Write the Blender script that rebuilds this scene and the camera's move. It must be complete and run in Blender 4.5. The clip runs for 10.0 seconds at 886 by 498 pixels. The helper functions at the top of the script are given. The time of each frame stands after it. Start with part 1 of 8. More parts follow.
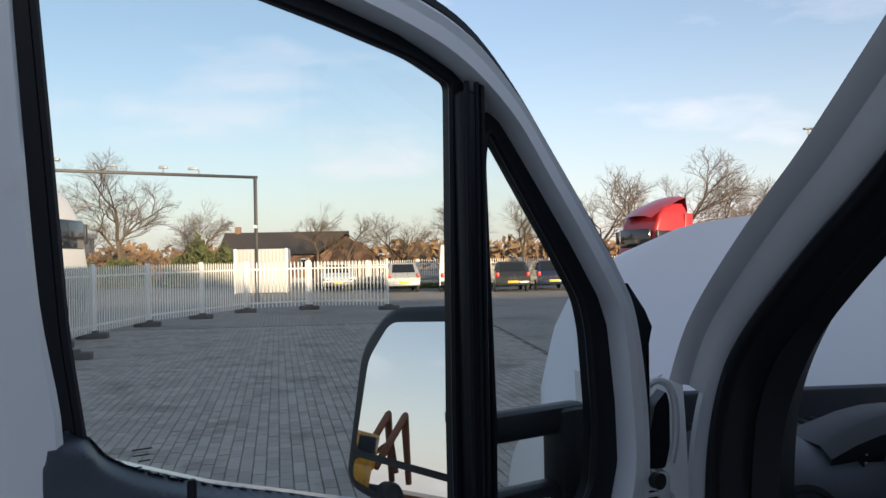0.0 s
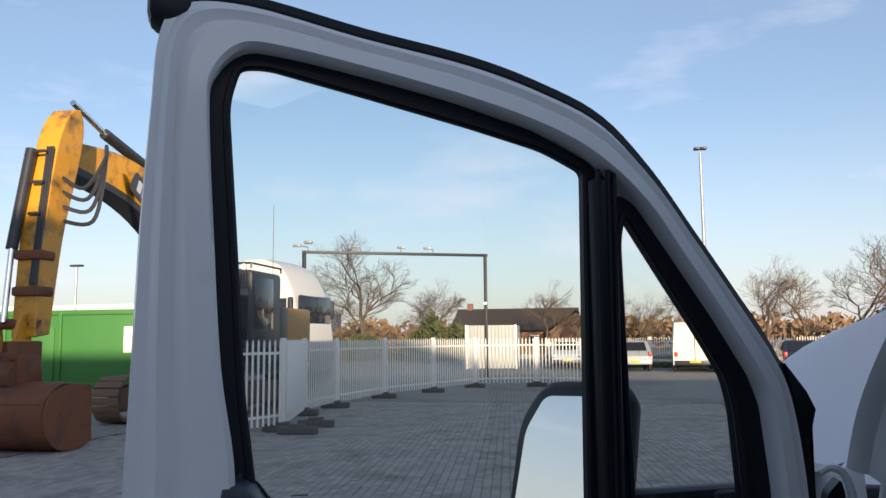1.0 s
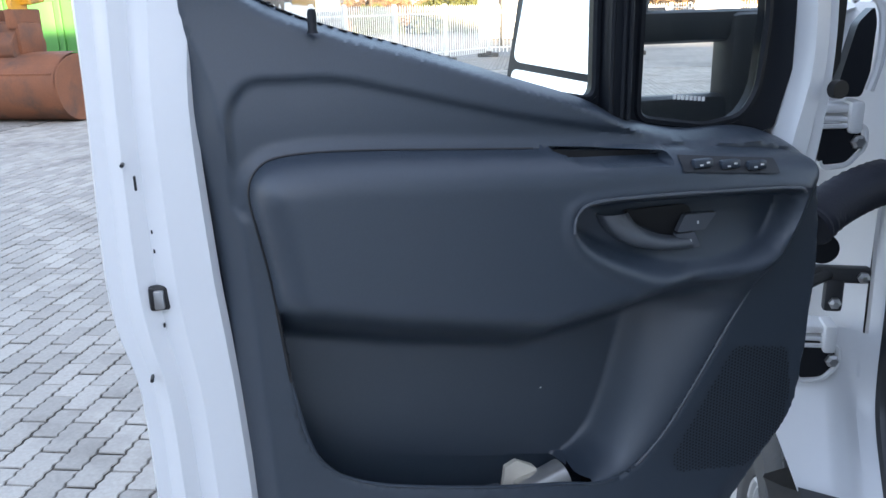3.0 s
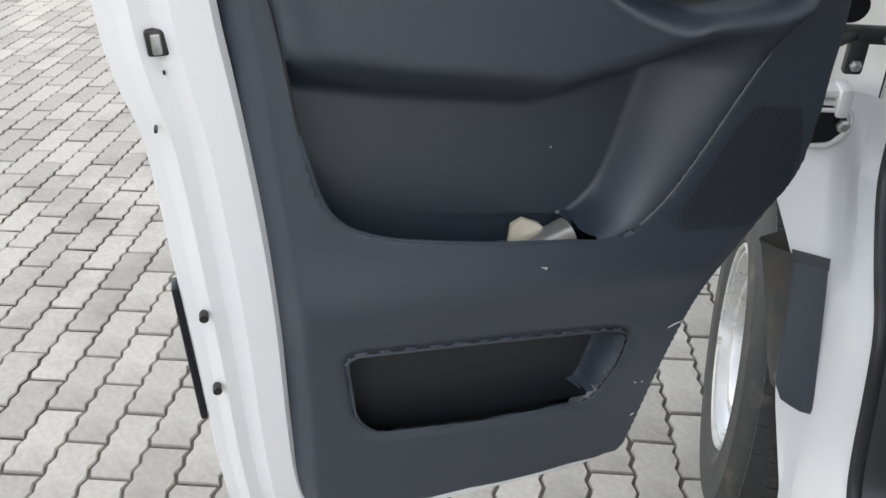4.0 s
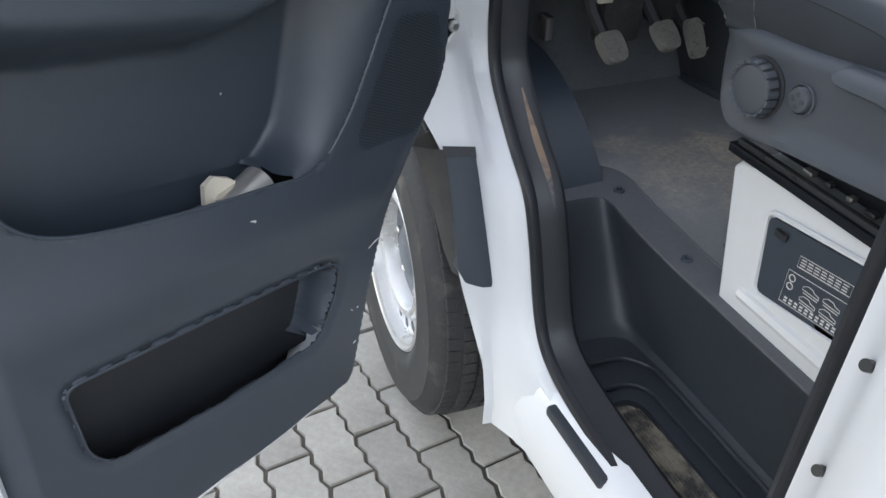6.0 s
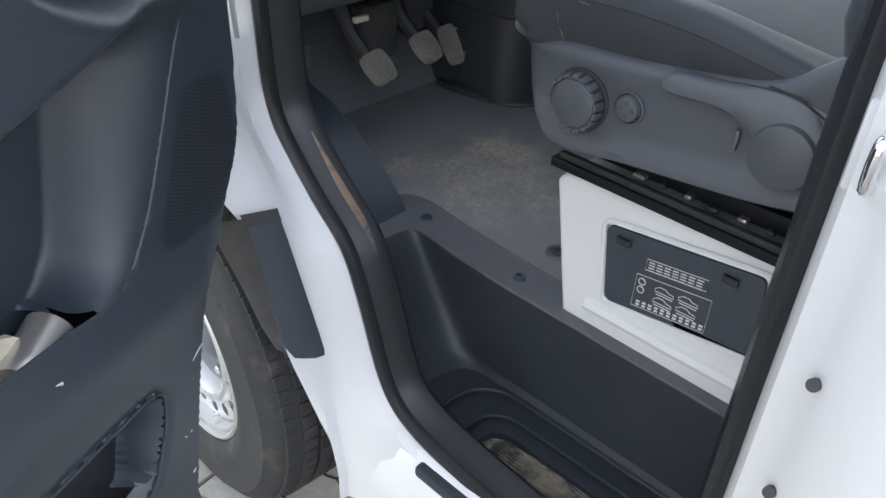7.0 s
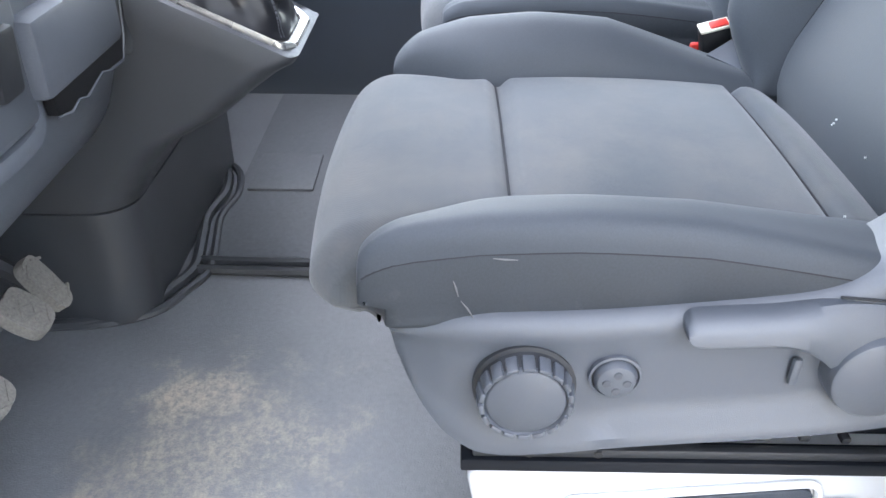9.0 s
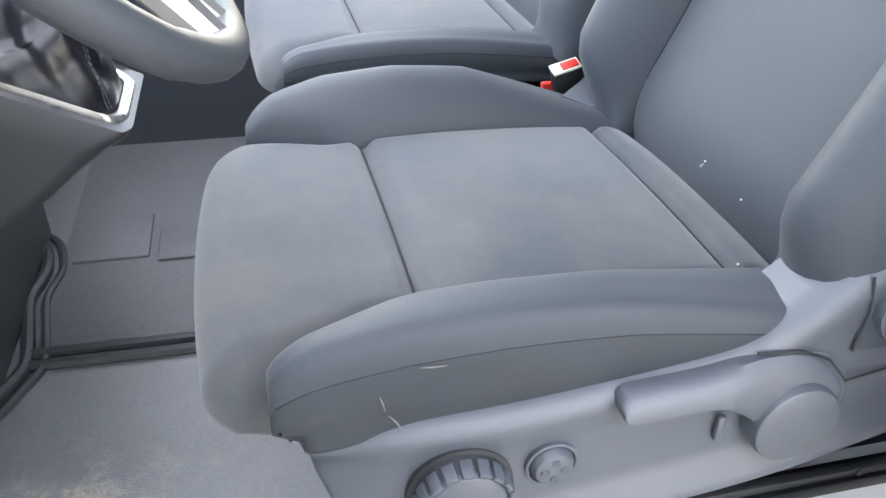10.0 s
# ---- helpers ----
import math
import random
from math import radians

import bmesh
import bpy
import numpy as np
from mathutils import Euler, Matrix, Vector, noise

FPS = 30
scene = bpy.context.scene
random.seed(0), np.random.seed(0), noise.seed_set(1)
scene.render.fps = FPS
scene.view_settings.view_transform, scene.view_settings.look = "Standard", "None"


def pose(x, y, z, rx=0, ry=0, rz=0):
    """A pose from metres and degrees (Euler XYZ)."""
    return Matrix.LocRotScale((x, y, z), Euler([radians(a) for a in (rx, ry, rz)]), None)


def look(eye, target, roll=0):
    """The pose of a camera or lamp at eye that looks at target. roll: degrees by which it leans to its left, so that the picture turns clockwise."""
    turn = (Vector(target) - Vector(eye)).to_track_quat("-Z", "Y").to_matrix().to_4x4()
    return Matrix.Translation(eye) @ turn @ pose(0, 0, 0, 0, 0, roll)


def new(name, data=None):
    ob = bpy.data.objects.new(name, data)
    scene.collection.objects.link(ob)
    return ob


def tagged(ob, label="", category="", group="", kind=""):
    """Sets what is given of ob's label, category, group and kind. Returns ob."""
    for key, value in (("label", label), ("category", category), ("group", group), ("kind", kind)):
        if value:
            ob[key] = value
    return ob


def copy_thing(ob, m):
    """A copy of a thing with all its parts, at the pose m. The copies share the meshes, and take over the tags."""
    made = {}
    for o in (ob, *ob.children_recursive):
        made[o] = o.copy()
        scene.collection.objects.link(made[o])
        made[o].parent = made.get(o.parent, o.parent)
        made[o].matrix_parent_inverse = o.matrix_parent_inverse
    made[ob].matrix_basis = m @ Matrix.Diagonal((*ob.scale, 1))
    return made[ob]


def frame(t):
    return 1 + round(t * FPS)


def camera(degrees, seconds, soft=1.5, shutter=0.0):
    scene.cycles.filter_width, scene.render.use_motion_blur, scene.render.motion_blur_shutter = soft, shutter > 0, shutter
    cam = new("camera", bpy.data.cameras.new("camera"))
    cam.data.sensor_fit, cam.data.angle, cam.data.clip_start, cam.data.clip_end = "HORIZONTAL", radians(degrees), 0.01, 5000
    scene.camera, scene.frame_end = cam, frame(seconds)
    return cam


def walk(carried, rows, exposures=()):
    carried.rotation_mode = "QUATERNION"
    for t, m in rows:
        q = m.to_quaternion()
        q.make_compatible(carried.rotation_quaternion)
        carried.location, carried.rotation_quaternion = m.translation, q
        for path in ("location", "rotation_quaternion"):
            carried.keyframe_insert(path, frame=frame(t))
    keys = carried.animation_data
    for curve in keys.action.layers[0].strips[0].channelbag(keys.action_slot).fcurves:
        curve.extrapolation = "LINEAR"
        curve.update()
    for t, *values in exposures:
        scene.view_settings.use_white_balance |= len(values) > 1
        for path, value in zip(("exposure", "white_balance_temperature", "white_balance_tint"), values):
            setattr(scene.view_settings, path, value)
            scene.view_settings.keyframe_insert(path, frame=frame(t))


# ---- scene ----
cam = camera(57.90, 10.0)
PATH = [
    (0, (0.118, 0.609, 1.679), (0.302, 2.601, 1.703), -1.2),
    (0.5, (0.180, 0.551, 1.703), (-0.058, 2.534, 1.801), -0.7),
    (1, (0.232, 0.527, 1.676), (-0.148, 2.478, 1.899), -0.5),
    (1.5, (0.260, 0.549, 1.628), (-0.173, 2.488, 1.863), -0.6),
    (1.7, (0.259, 0.563, 1.596), (-0.181, 2.508, 1.745), -1.1),
    (2, (0.254, 0.584, 1.568), (-0.181, 2.536, 1.546), -0.9),
    (2.5, (0.246, 0.598, 1.520), (-0.177, 2.524, 1.189), -1.2),
    (3, (0.239, 0.610, 1.477), (-0.173, 2.484, 0.910), -1.6),
    (3.2, (0.236, 0.616, 1.467), (-0.170, 2.457, 0.800), -1.6),
    (4.3, (0.202, 0.618, 1.445), (-0.120, 2.216, 0.286), -0.4),
    (4.5, (0.201, 0.606, 1.455), (-0.112, 2.184, 0.267), -0.4),
    (5, (0.168, 0.601, 1.478), (0.055, 2.170, 0.245), 1.1),
    (5.5, (0.108, 0.606, 1.408), (0.462, 2.210, 0.263), 2.2),
    (5.7, (0.086, 0.620, 1.413), (0.575, 2.186, 0.270), 2.5),
    (6.8, (-0.012, 0.807, 1.410), (1.094, 2.009, 0.256), 2.1),
    (7, (0.020, 0.862, 1.407), (1.228, 1.982, 0.274), 2.7),
    (7.5, (0.137, 1.037, 1.434), (1.549, 1.895, 0.307), 2.4),
    (8, (0.199, 1.195, 1.435), (1.759, 1.779, 0.327), 2.0),
    (8.5, (0.248, 1.339, 1.448), (1.897, 1.644, 0.358), 1.3),
    (9, (0.339, 1.436, 1.430), (2.026, 1.442, 0.355), 0.7),
    (9.5, (0.385, 1.490, 1.439), (2.053, 1.196, 0.376), -0.0),
    (10, (0.420, 1.492, 1.462), (2.067, 1.065, 0.410), 1.6),
]
EXPOSURES = [(0, 0.7, 6300, 12), (1.5, 0.5, 5700, 13), (2.2, 0.8, 5350, 15), (2.6, 1.5, 5900, 13), (3.0, 2.8, 6400, 12), (3.4, 3.0, 7400, 12),
             (4.5, 3.12, 8600, 12), (5.5, 3.12, 7900, 12), (6.0, 3.2, 7800, 12), (7.0, 3.25, 7800, 13), (7.5, 3.78, 7300, 14), (8.0, 4.40, 7250, 15), (8.5, 4.85, 7400, 15), (9.2, 4.9, 7600, 15), (10, 4.82, 7900, 15)]
walk(cam, [(t, look(eye, target, roll)) for t, eye, target, roll in PATH], EXPOSURES)
HALL_X, HALL_Y, HALL_W, HALL_H = 14.0, -30.0, 100.0, 9.6

# ---------------------------------------------------------------- world, sun, light
import mathutils

SUN_EL, SUN_AZ = 9.5, 160.0        # degrees: height, and direction it comes from (0 = ahead, clockwise)


def make_world():
    w = bpy.data.worlds.new("sky")
    scene.world = w
    w.use_nodes = True
    nt = w.node_tree
    nt.nodes.clear()
    out = nt.nodes.new("ShaderNodeOutputWorld")
    bg = nt.nodes.new("ShaderNodeBackground")
    sky = nt.nodes.new("ShaderNodeTexSky")
    sky.sky_type = "NISHITA"
    sky.sun_disc = False
    sky.sun_elevation = radians(SUN_EL)
    sky.sun_rotation = radians(SUN_AZ)
    sky.altitude, sky.air_density, sky.dust_density, sky.ozone_density = 0, 1.0, 1.2, 2.0
    tc = nt.nodes.new("ShaderNodeTexCoord")
    sep = nt.nodes.new("ShaderNodeSeparateXYZ")
    nt.links.new(tc.outputs["Generated"], sep.inputs[0])
    # streaky clouds, denser towards the horizon
    mp = nt.nodes.new("ShaderNodeMapping")
    mp.inputs["Scale"].default_value = (1.0, 1.0, 3.6)
    nt.links.new(tc.outputs["Generated"], mp.inputs[0])
    n1 = nt.nodes.new("ShaderNodeTexNoise")
    n1.inputs["Scale"].default_value, n1.inputs["Detail"].default_value, n1.inputs["Roughness"].default_value = 3.4, 7, 0.55
    nt.links.new(mp.outputs[0], n1.inputs["Vector"])
    ramp = nt.nodes.new("ShaderNodeValToRGB")
    ramp.color_ramp.elements[0].position, ramp.color_ramp.elements[1].position = 0.56, 0.92
    nt.links.new(n1.outputs["Fac"], ramp.inputs[0])
    band = nt.nodes.new("ShaderNodeMapRange")
    band.inputs["From Min"].default_value, band.inputs["From Max"].default_value = 0.0, 0.55
    band.inputs["To Min"].default_value, band.inputs["To Max"].default_value = 1.0, 0.45
    nt.links.new(sep.outputs["Z"], band.inputs["Value"])
    mul = nt.nodes.new("ShaderNodeMath")
    mul.operation = "MULTIPLY"
    nt.links.new(ramp.outputs[0], mul.inputs[0])
    nt.links.new(band.outputs[0], mul.inputs[1])
    haze = nt.nodes.new("ShaderNodeMapRange")
    haze.interpolation_type = "SMOOTHSTEP"
    haze.inputs["From Min"].default_value, haze.inputs["From Max"].default_value = -0.02, 0.30
    haze.inputs["To Min"].default_value, haze.inputs["To Max"].default_value = 0.50, 0.14
    nt.links.new(sep.outputs["Z"], haze.inputs["Value"])
    veil = nt.nodes.new("ShaderNodeMath")
    veil.use_clamp = True
    nt.links.new(mul.outputs[0], veil.inputs[0])
    nt.links.new(haze.outputs[0], veil.inputs[1])
    mix = nt.nodes.new("ShaderNodeMixRGB")
    nt.links.new(veil.outputs[0], mix.inputs[0])
    nt.links.new(sky.outputs[0], mix.inputs[1])
    mix.inputs[2].default_value = CLOUD
    nt.links.new(mix.outputs[0], bg.inputs[0])
    bg.inputs[1].default_value = SKY_STRENGTH
    nt.links.new(bg.outputs[0], out.inputs[0])


CLOUD, SKY_STRENGTH, SUN_STRENGTH = (5.6, 5.2, 5.3, 1), 0.13, 5.0
make_world()
sun = new("sun", bpy.data.lights.new("sun", "SUN"))
sun.data.energy, sun.data.angle, sun.data.color = SUN_STRENGTH, radians(0.6), (1.0, 0.75, 0.48)
_a, _e = radians(SUN_AZ), radians(SUN_EL)
SUN_DIR = Vector((math.sin(_a) * math.cos(_e), math.cos(_a) * math.cos(_e), math.sin(_e)))
sun.matrix_world = look(SUN_DIR * 50, (0, 0, 0))


# ---------------------------------------------------------------- materials
def mat(name, color, rough=0.6, metal=0.0, var=0.12, scale=6.0, grain=0.06, gscale=120.0, bump=0.0, bscale=300.0,
        spec=0.5, coat=0.0, dirt=None, dirt_at=(0.55, 0.75), dscale=3.0, rough_var=0.1, sheen=0.0):
    """A node material: base colour varied at two scales, roughness variation, fine relief, and a dirt layer."""
    m = bpy.data.materials.new(name)
    m.use_nodes = True
    nt = m.node_tree
    p = nt.nodes["Principled BSDF"]
    L = nt.links.new
    tc = nt.nodes.new("ShaderNodeTexCoord")

    def nz(s, d=4):
        n = nt.nodes.new("ShaderNodeTexNoise")
        n.inputs["Scale"].default_value, n.inputs["Detail"].default_value = s, d
        L(tc.outputs["Object"], n.inputs["Vector"])
        return n
    big, fine = nz(scale), nz(gscale, 3)
    addn = nt.nodes.new("ShaderNodeMath")
    addn.operation = "MULTIPLY_ADD"
    L(big.outputs["Fac"], addn.inputs[0])
    addn.inputs[1].default_value, addn.inputs[2].default_value = 2 * var, 1 - var
    add2 = nt.nodes.new("ShaderNodeMath")
    add2.operation = "MULTIPLY_ADD"
    L(fine.outputs["Fac"], add2.inputs[0])
    add2.inputs[1].default_value = 2 * grain
    add2.inputs[2].default_value = -grain
    sm = nt.nodes.new("ShaderNodeMath")
    L(addn.outputs[0], sm.inputs[0])
    L(add2.outputs[0], sm.inputs[1])
    col = nt.nodes.new("ShaderNodeVectorMath")
    col.operation = "SCALE"
    col.inputs[0].default_value = color[:3]
    L(sm.outputs[0], col.inputs["Scale"])
    last = col.outputs[0]
    if dirt:
        dn = nz(dscale, 8)
        dn.inputs["Roughness"].default_value = 0.65
        rp = nt.nodes.new("ShaderNodeValToRGB")
        rp.color_ramp.elements[0].position, rp.color_ramp.elements[1].position = dirt_at
        L(dn.outputs["Fac"], rp.inputs[0])
        mx = nt.nodes.new("ShaderNodeMixRGB")
        L(rp.outputs[0], mx.inputs[0])
        L(last, mx.inputs[1])
        mx.inputs[2].default_value = (*dirt[:3], 1)
        last = mx.outputs[0]
    L(last, p.inputs["Base Color"])
    rr = nt.nodes.new("ShaderNodeMath")
    rr.operation = "MULTIPLY_ADD"
    L(big.outputs["Fac"], rr.inputs[0])
    rr.inputs[1].default_value, rr.inputs[2].default_value = 2 * rough_var, rough - rough_var
    L(rr.outputs[0], p.inputs["Roughness"])
    p.inputs["Metallic"].default_value = metal
    p.inputs["Specular IOR Level"].default_value = spec
    p.inputs["Coat Weight"].default_value = coat
    p.inputs["Coat Roughness"].default_value = 0.08
    p.inputs["Sheen Weight"].default_value = sheen
    if bump:
        bn = nz(bscale, 2)
        b = nt.nodes.new("ShaderNodeBump")
        b.inputs["Strength"].default_value, b.inputs["Distance"].default_value = bump, 0.002
        L(bn.outputs["Fac"], b.inputs["Height"])
        L(b.outputs[0], p.inputs["Normal"])
    return m


def by_piece(m, amount):
    """Vary a material's brightness from object to object."""
    nt = m.node_tree
    p = nt.nodes["Principled BSDF"]
    src = p.inputs["Base Color"].links[0].from_socket
    oi = nt.nodes.new("ShaderNodeObjectInfo")
    geo = nt.nodes.new("ShaderNodeNewGeometry")
    ad = nt.nodes.new("ShaderNodeMath")
    nt.links.new(oi.outputs["Random"], ad.inputs[0])
    nt.links.new(geo.outputs["Random Per Island"], ad.inputs[1])
    fr = nt.nodes.new("ShaderNodeMath")
    fr.operation = "FRACT"
    nt.links.new(ad.outputs[0], fr.inputs[0])
    ma = nt.nodes.new("ShaderNodeMath")
    ma.operation = "MULTIPLY_ADD"
    nt.links.new(fr.outputs[0], ma.inputs[0])
    ma.inputs[1].default_value, ma.inputs[2].default_value = 2 * amount, 1 - amount
    sc = nt.nodes.new("ShaderNodeVectorMath")
    sc.operation = "SCALE"
    nt.links.new(src, sc.inputs[0])
    nt.links.new(ma.outputs[0], sc.inputs["Scale"])
    nt.links.new(sc.outputs[0], p.inputs["Base Color"])
    return m


def weave(m, scale, strength):
    """Woven relief on a fabric."""
    nt = m.node_tree
    p = nt.nodes["Principled BSDF"]
    tc = nt.nodes.new("ShaderNodeTexCoord")
    hs = []
    for ax in ((1, 0.15, 0.6), (0.1, 1, 0.7)):
        d = nt.nodes.new("ShaderNodeVectorMath")
        d.operation = "DOT_PRODUCT"
        nt.links.new(tc.outputs["Object"], d.inputs[0])
        d.inputs[1].default_value = [a * scale for a in ax]
        s = nt.nodes.new("ShaderNodeMath")
        s.operation = "SINE"
        nt.links.new(d.outputs["Value"], s.inputs[0])
        hs.append(s)
    mu = nt.nodes.new("ShaderNodeMath")
    mu.operation = "MULTIPLY"
    nt.links.new(hs[0].outputs[0], mu.inputs[0])
    nt.links.new(hs[1].outputs[0], mu.inputs[1])
    b = nt.nodes.new("ShaderNodeBump")
    b.inputs["Strength"].default_value, b.inputs["Distance"].default_value = strength, 0.001
    nt.links.new(mu.outputs[0], b.inputs["Height"])
    nt.links.new(b.outputs[0], p.inputs["Normal"])
    return m


def glass_mat(name, tint, gloss=0.06):
    m = bpy.data.materials.new(name)
    m.use_nodes = True
    nt = m.node_tree
    nt.nodes.clear()
    out = nt.nodes.new("ShaderNodeOutputMaterial")
    tr = nt.nodes.new("ShaderNodeBsdfTransparent")
    tr.inputs[0].default_value = (*tint, 1)
    gl = nt.nodes.new("ShaderNodeBsdfGlossy")
    gl.inputs["Roughness"].default_value = 0.02
    lw = nt.nodes.new("ShaderNodeLayerWeight")
    pw = nt.nodes.new("ShaderNodeMath")
    pw.operation = "POWER"
    pw.inputs[1].default_value = 4.0
    nt.links.new(lw.outputs["Facing"], pw.inputs[0])
    mx = nt.nodes.new("ShaderNodeMixShader")
    sc = nt.nodes.new("ShaderNodeMath")
    sc.operation = "MULTIPLY_ADD"
    sc.inputs[1].default_value, sc.inputs[2].default_value = gloss * 6, gloss * .45
    nt.links.new(pw.outputs[0], sc.inputs[0])
    nt.links.new(sc.outputs[0], mx.inputs[0])
    nt.links.new(tr.outputs[0], mx.inputs[1])
    nt.links.new(gl.outputs[0], mx.inputs[2])
    nt.links.new(mx.outputs[0], out.inputs[0])
    return m


WHITE = mat("white_paint", (0.74, 0.75, 0.76), 0.40, rough_var=0.06, var=0.03, grain=0.01, coat=0.35, dirt=(0.55, 0.52, 0.47), dirt_at=(0.66, 0.95), dscale=5)
WHITE_OUT = mat("white_paint_gloss", (0.80, 0.81, 0.83), 0.38, rough_var=0.04, var=0.02, grain=0.01, coat=0.5)
TRIM = mat("charcoal_plastic", (0.031, 0.043, 0.060), 0.38, rough_var=0.06, var=0.10, grain=0.12, gscale=500, bump=0.22, bscale=1500, spec=0.75)
DASH = mat("dash_plastic", (0.118, 0.130, 0.150), 0.42, var=0.08, grain=0.1, gscale=500, bump=0.3, bscale=1500, spec=0.4)
DASH_LOW = mat("lower_dash_plastic", (0.074, 0.080, 0.090), 0.40, var=0.1, grain=0.1, gscale=500, bump=0.3, bscale=1500, spec=0.4)
TRIM_DARK = mat("black_plastic", (0.026, 0.028, 0.032), 0.5, var=0.15, grain=0.1, bump=0.2, bscale=1200)
RUBBER = mat("black_rubber", (0.008, 0.010, 0.014), 0.44, spec=0.25, var=0.2, grain=0.1)
SHELL = mat("grey_plastic", (0.074, 0.084, 0.100), 0.36, spec=0.8, rough_var=0.05, var=0.08, grain=0.08, gscale=600, bump=0.25, bscale=1800)
FABRIC = weave(mat("grey_fabric", (0.050, 0.059, 0.068), 0.85, var=0.20, scale=6, grain=0.30, gscale=520, sheen=0.30, dirt=(0.135, 0.122, 0.108), dirt_at=(0.42, 0.86), dscale=5), 2600, 0.14)
# The bolsters' and backrest's own darker cloth, toned down further for their shade.
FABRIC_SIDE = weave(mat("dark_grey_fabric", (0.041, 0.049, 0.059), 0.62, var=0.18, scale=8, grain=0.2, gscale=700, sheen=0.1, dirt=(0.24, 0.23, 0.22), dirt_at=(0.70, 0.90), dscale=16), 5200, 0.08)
# Bolster cloth again, darker: the shade on its outer side put into the colour.
FABRIC_SHADE = weave(mat("shaded_side_fabric", (0.033, 0.039, 0.046), 0.6, var=0.25, scale=14, grain=0.25, gscale=500, dirt=(0.11, 0.11, 0.11), dirt_at=(0.64, 0.90), dscale=22), 5200, 0.1)
SEAM = mat("dark_thread", (0.015, 0.016, 0.02), 0.8)
MAT_FLOOR = mat("rubber_mat", (0.195, 0.202, 0.212), 0.42, spec=0.9, sheen=0.15, var=0.35, grain=0.2, bump=0.5, bscale=420)
STEEL = mat("bare_steel", (0.45, 0.45, 0.45), 0.35, metal=0.9, var=0.2)
RIM = mat("silver_wheel_paint", (0.62, 0.62, 0.62), 0.3, metal=0.55, var=0.1, dirt=(0.12, 0.1, 0.08), dirt_at=(0.6, 0.8), dscale=14)
TYRE = mat("tyre_rubber", (0.034, 0.034, 0.035), 0.75, var=0.25, grain=0.25, dirt=(0.15, 0.135, 0.115), dirt_at=(0.56, 0.90), dscale=12)
CHROME = mat("chrome", (0.8, 0.8, 0.82), 0.12, metal=1.0, var=0.03)
MIRROR = mat("mirror_silver", (0.92, 0.93, 0.95), 0.0, metal=1.0, var=0.0, grain=0.0, rough_var=0.0)
RED = mat("red_plastic", (0.55, 0.03, 0.02), 0.4)
LABEL_W = mat("label_print", (0.7, 0.7, 0.68), 0.6, var=0.05)
# Print black, also used for sheets that paint shade in openings.
LABEL_B = mat("label_and_opening_black", (0.012, 0.012, 0.013), 0.4)
GAITER = mat("black_leatherette", (0.012, 0.012, 0.016), 0.36, spec=0.6, var=0.2, bump=0.06, bscale=900)
SATIN = mat("satin_silver", (0.62, 0.60, 0.57), 0.3, metal=0.8, var=0.05)
PAPER = mat("paper", (0.72, 0.66, 0.55), 0.8, var=0.1)
GLASS = glass_mat("clear_glass", (0.93, 0.95, 0.94), 0.07)
SCREEN_GLASS = glass_mat("windscreen_glass", (0.96, 0.98, 0.97), 0.07)
TRIM_CONSOLE = mat("console_plastic", (0.052, 0.056, 0.062), 0.36, var=0.1, grain=0.1, gscale=500, bump=0.3, bscale=1500, spec=0.5)
PEDAL = mat("worn_pedal_rubber", (0.24, 0.225, 0.20), 0.85, var=0.3, grain=0.35, gscale=260, bump=0.9, bscale=220)


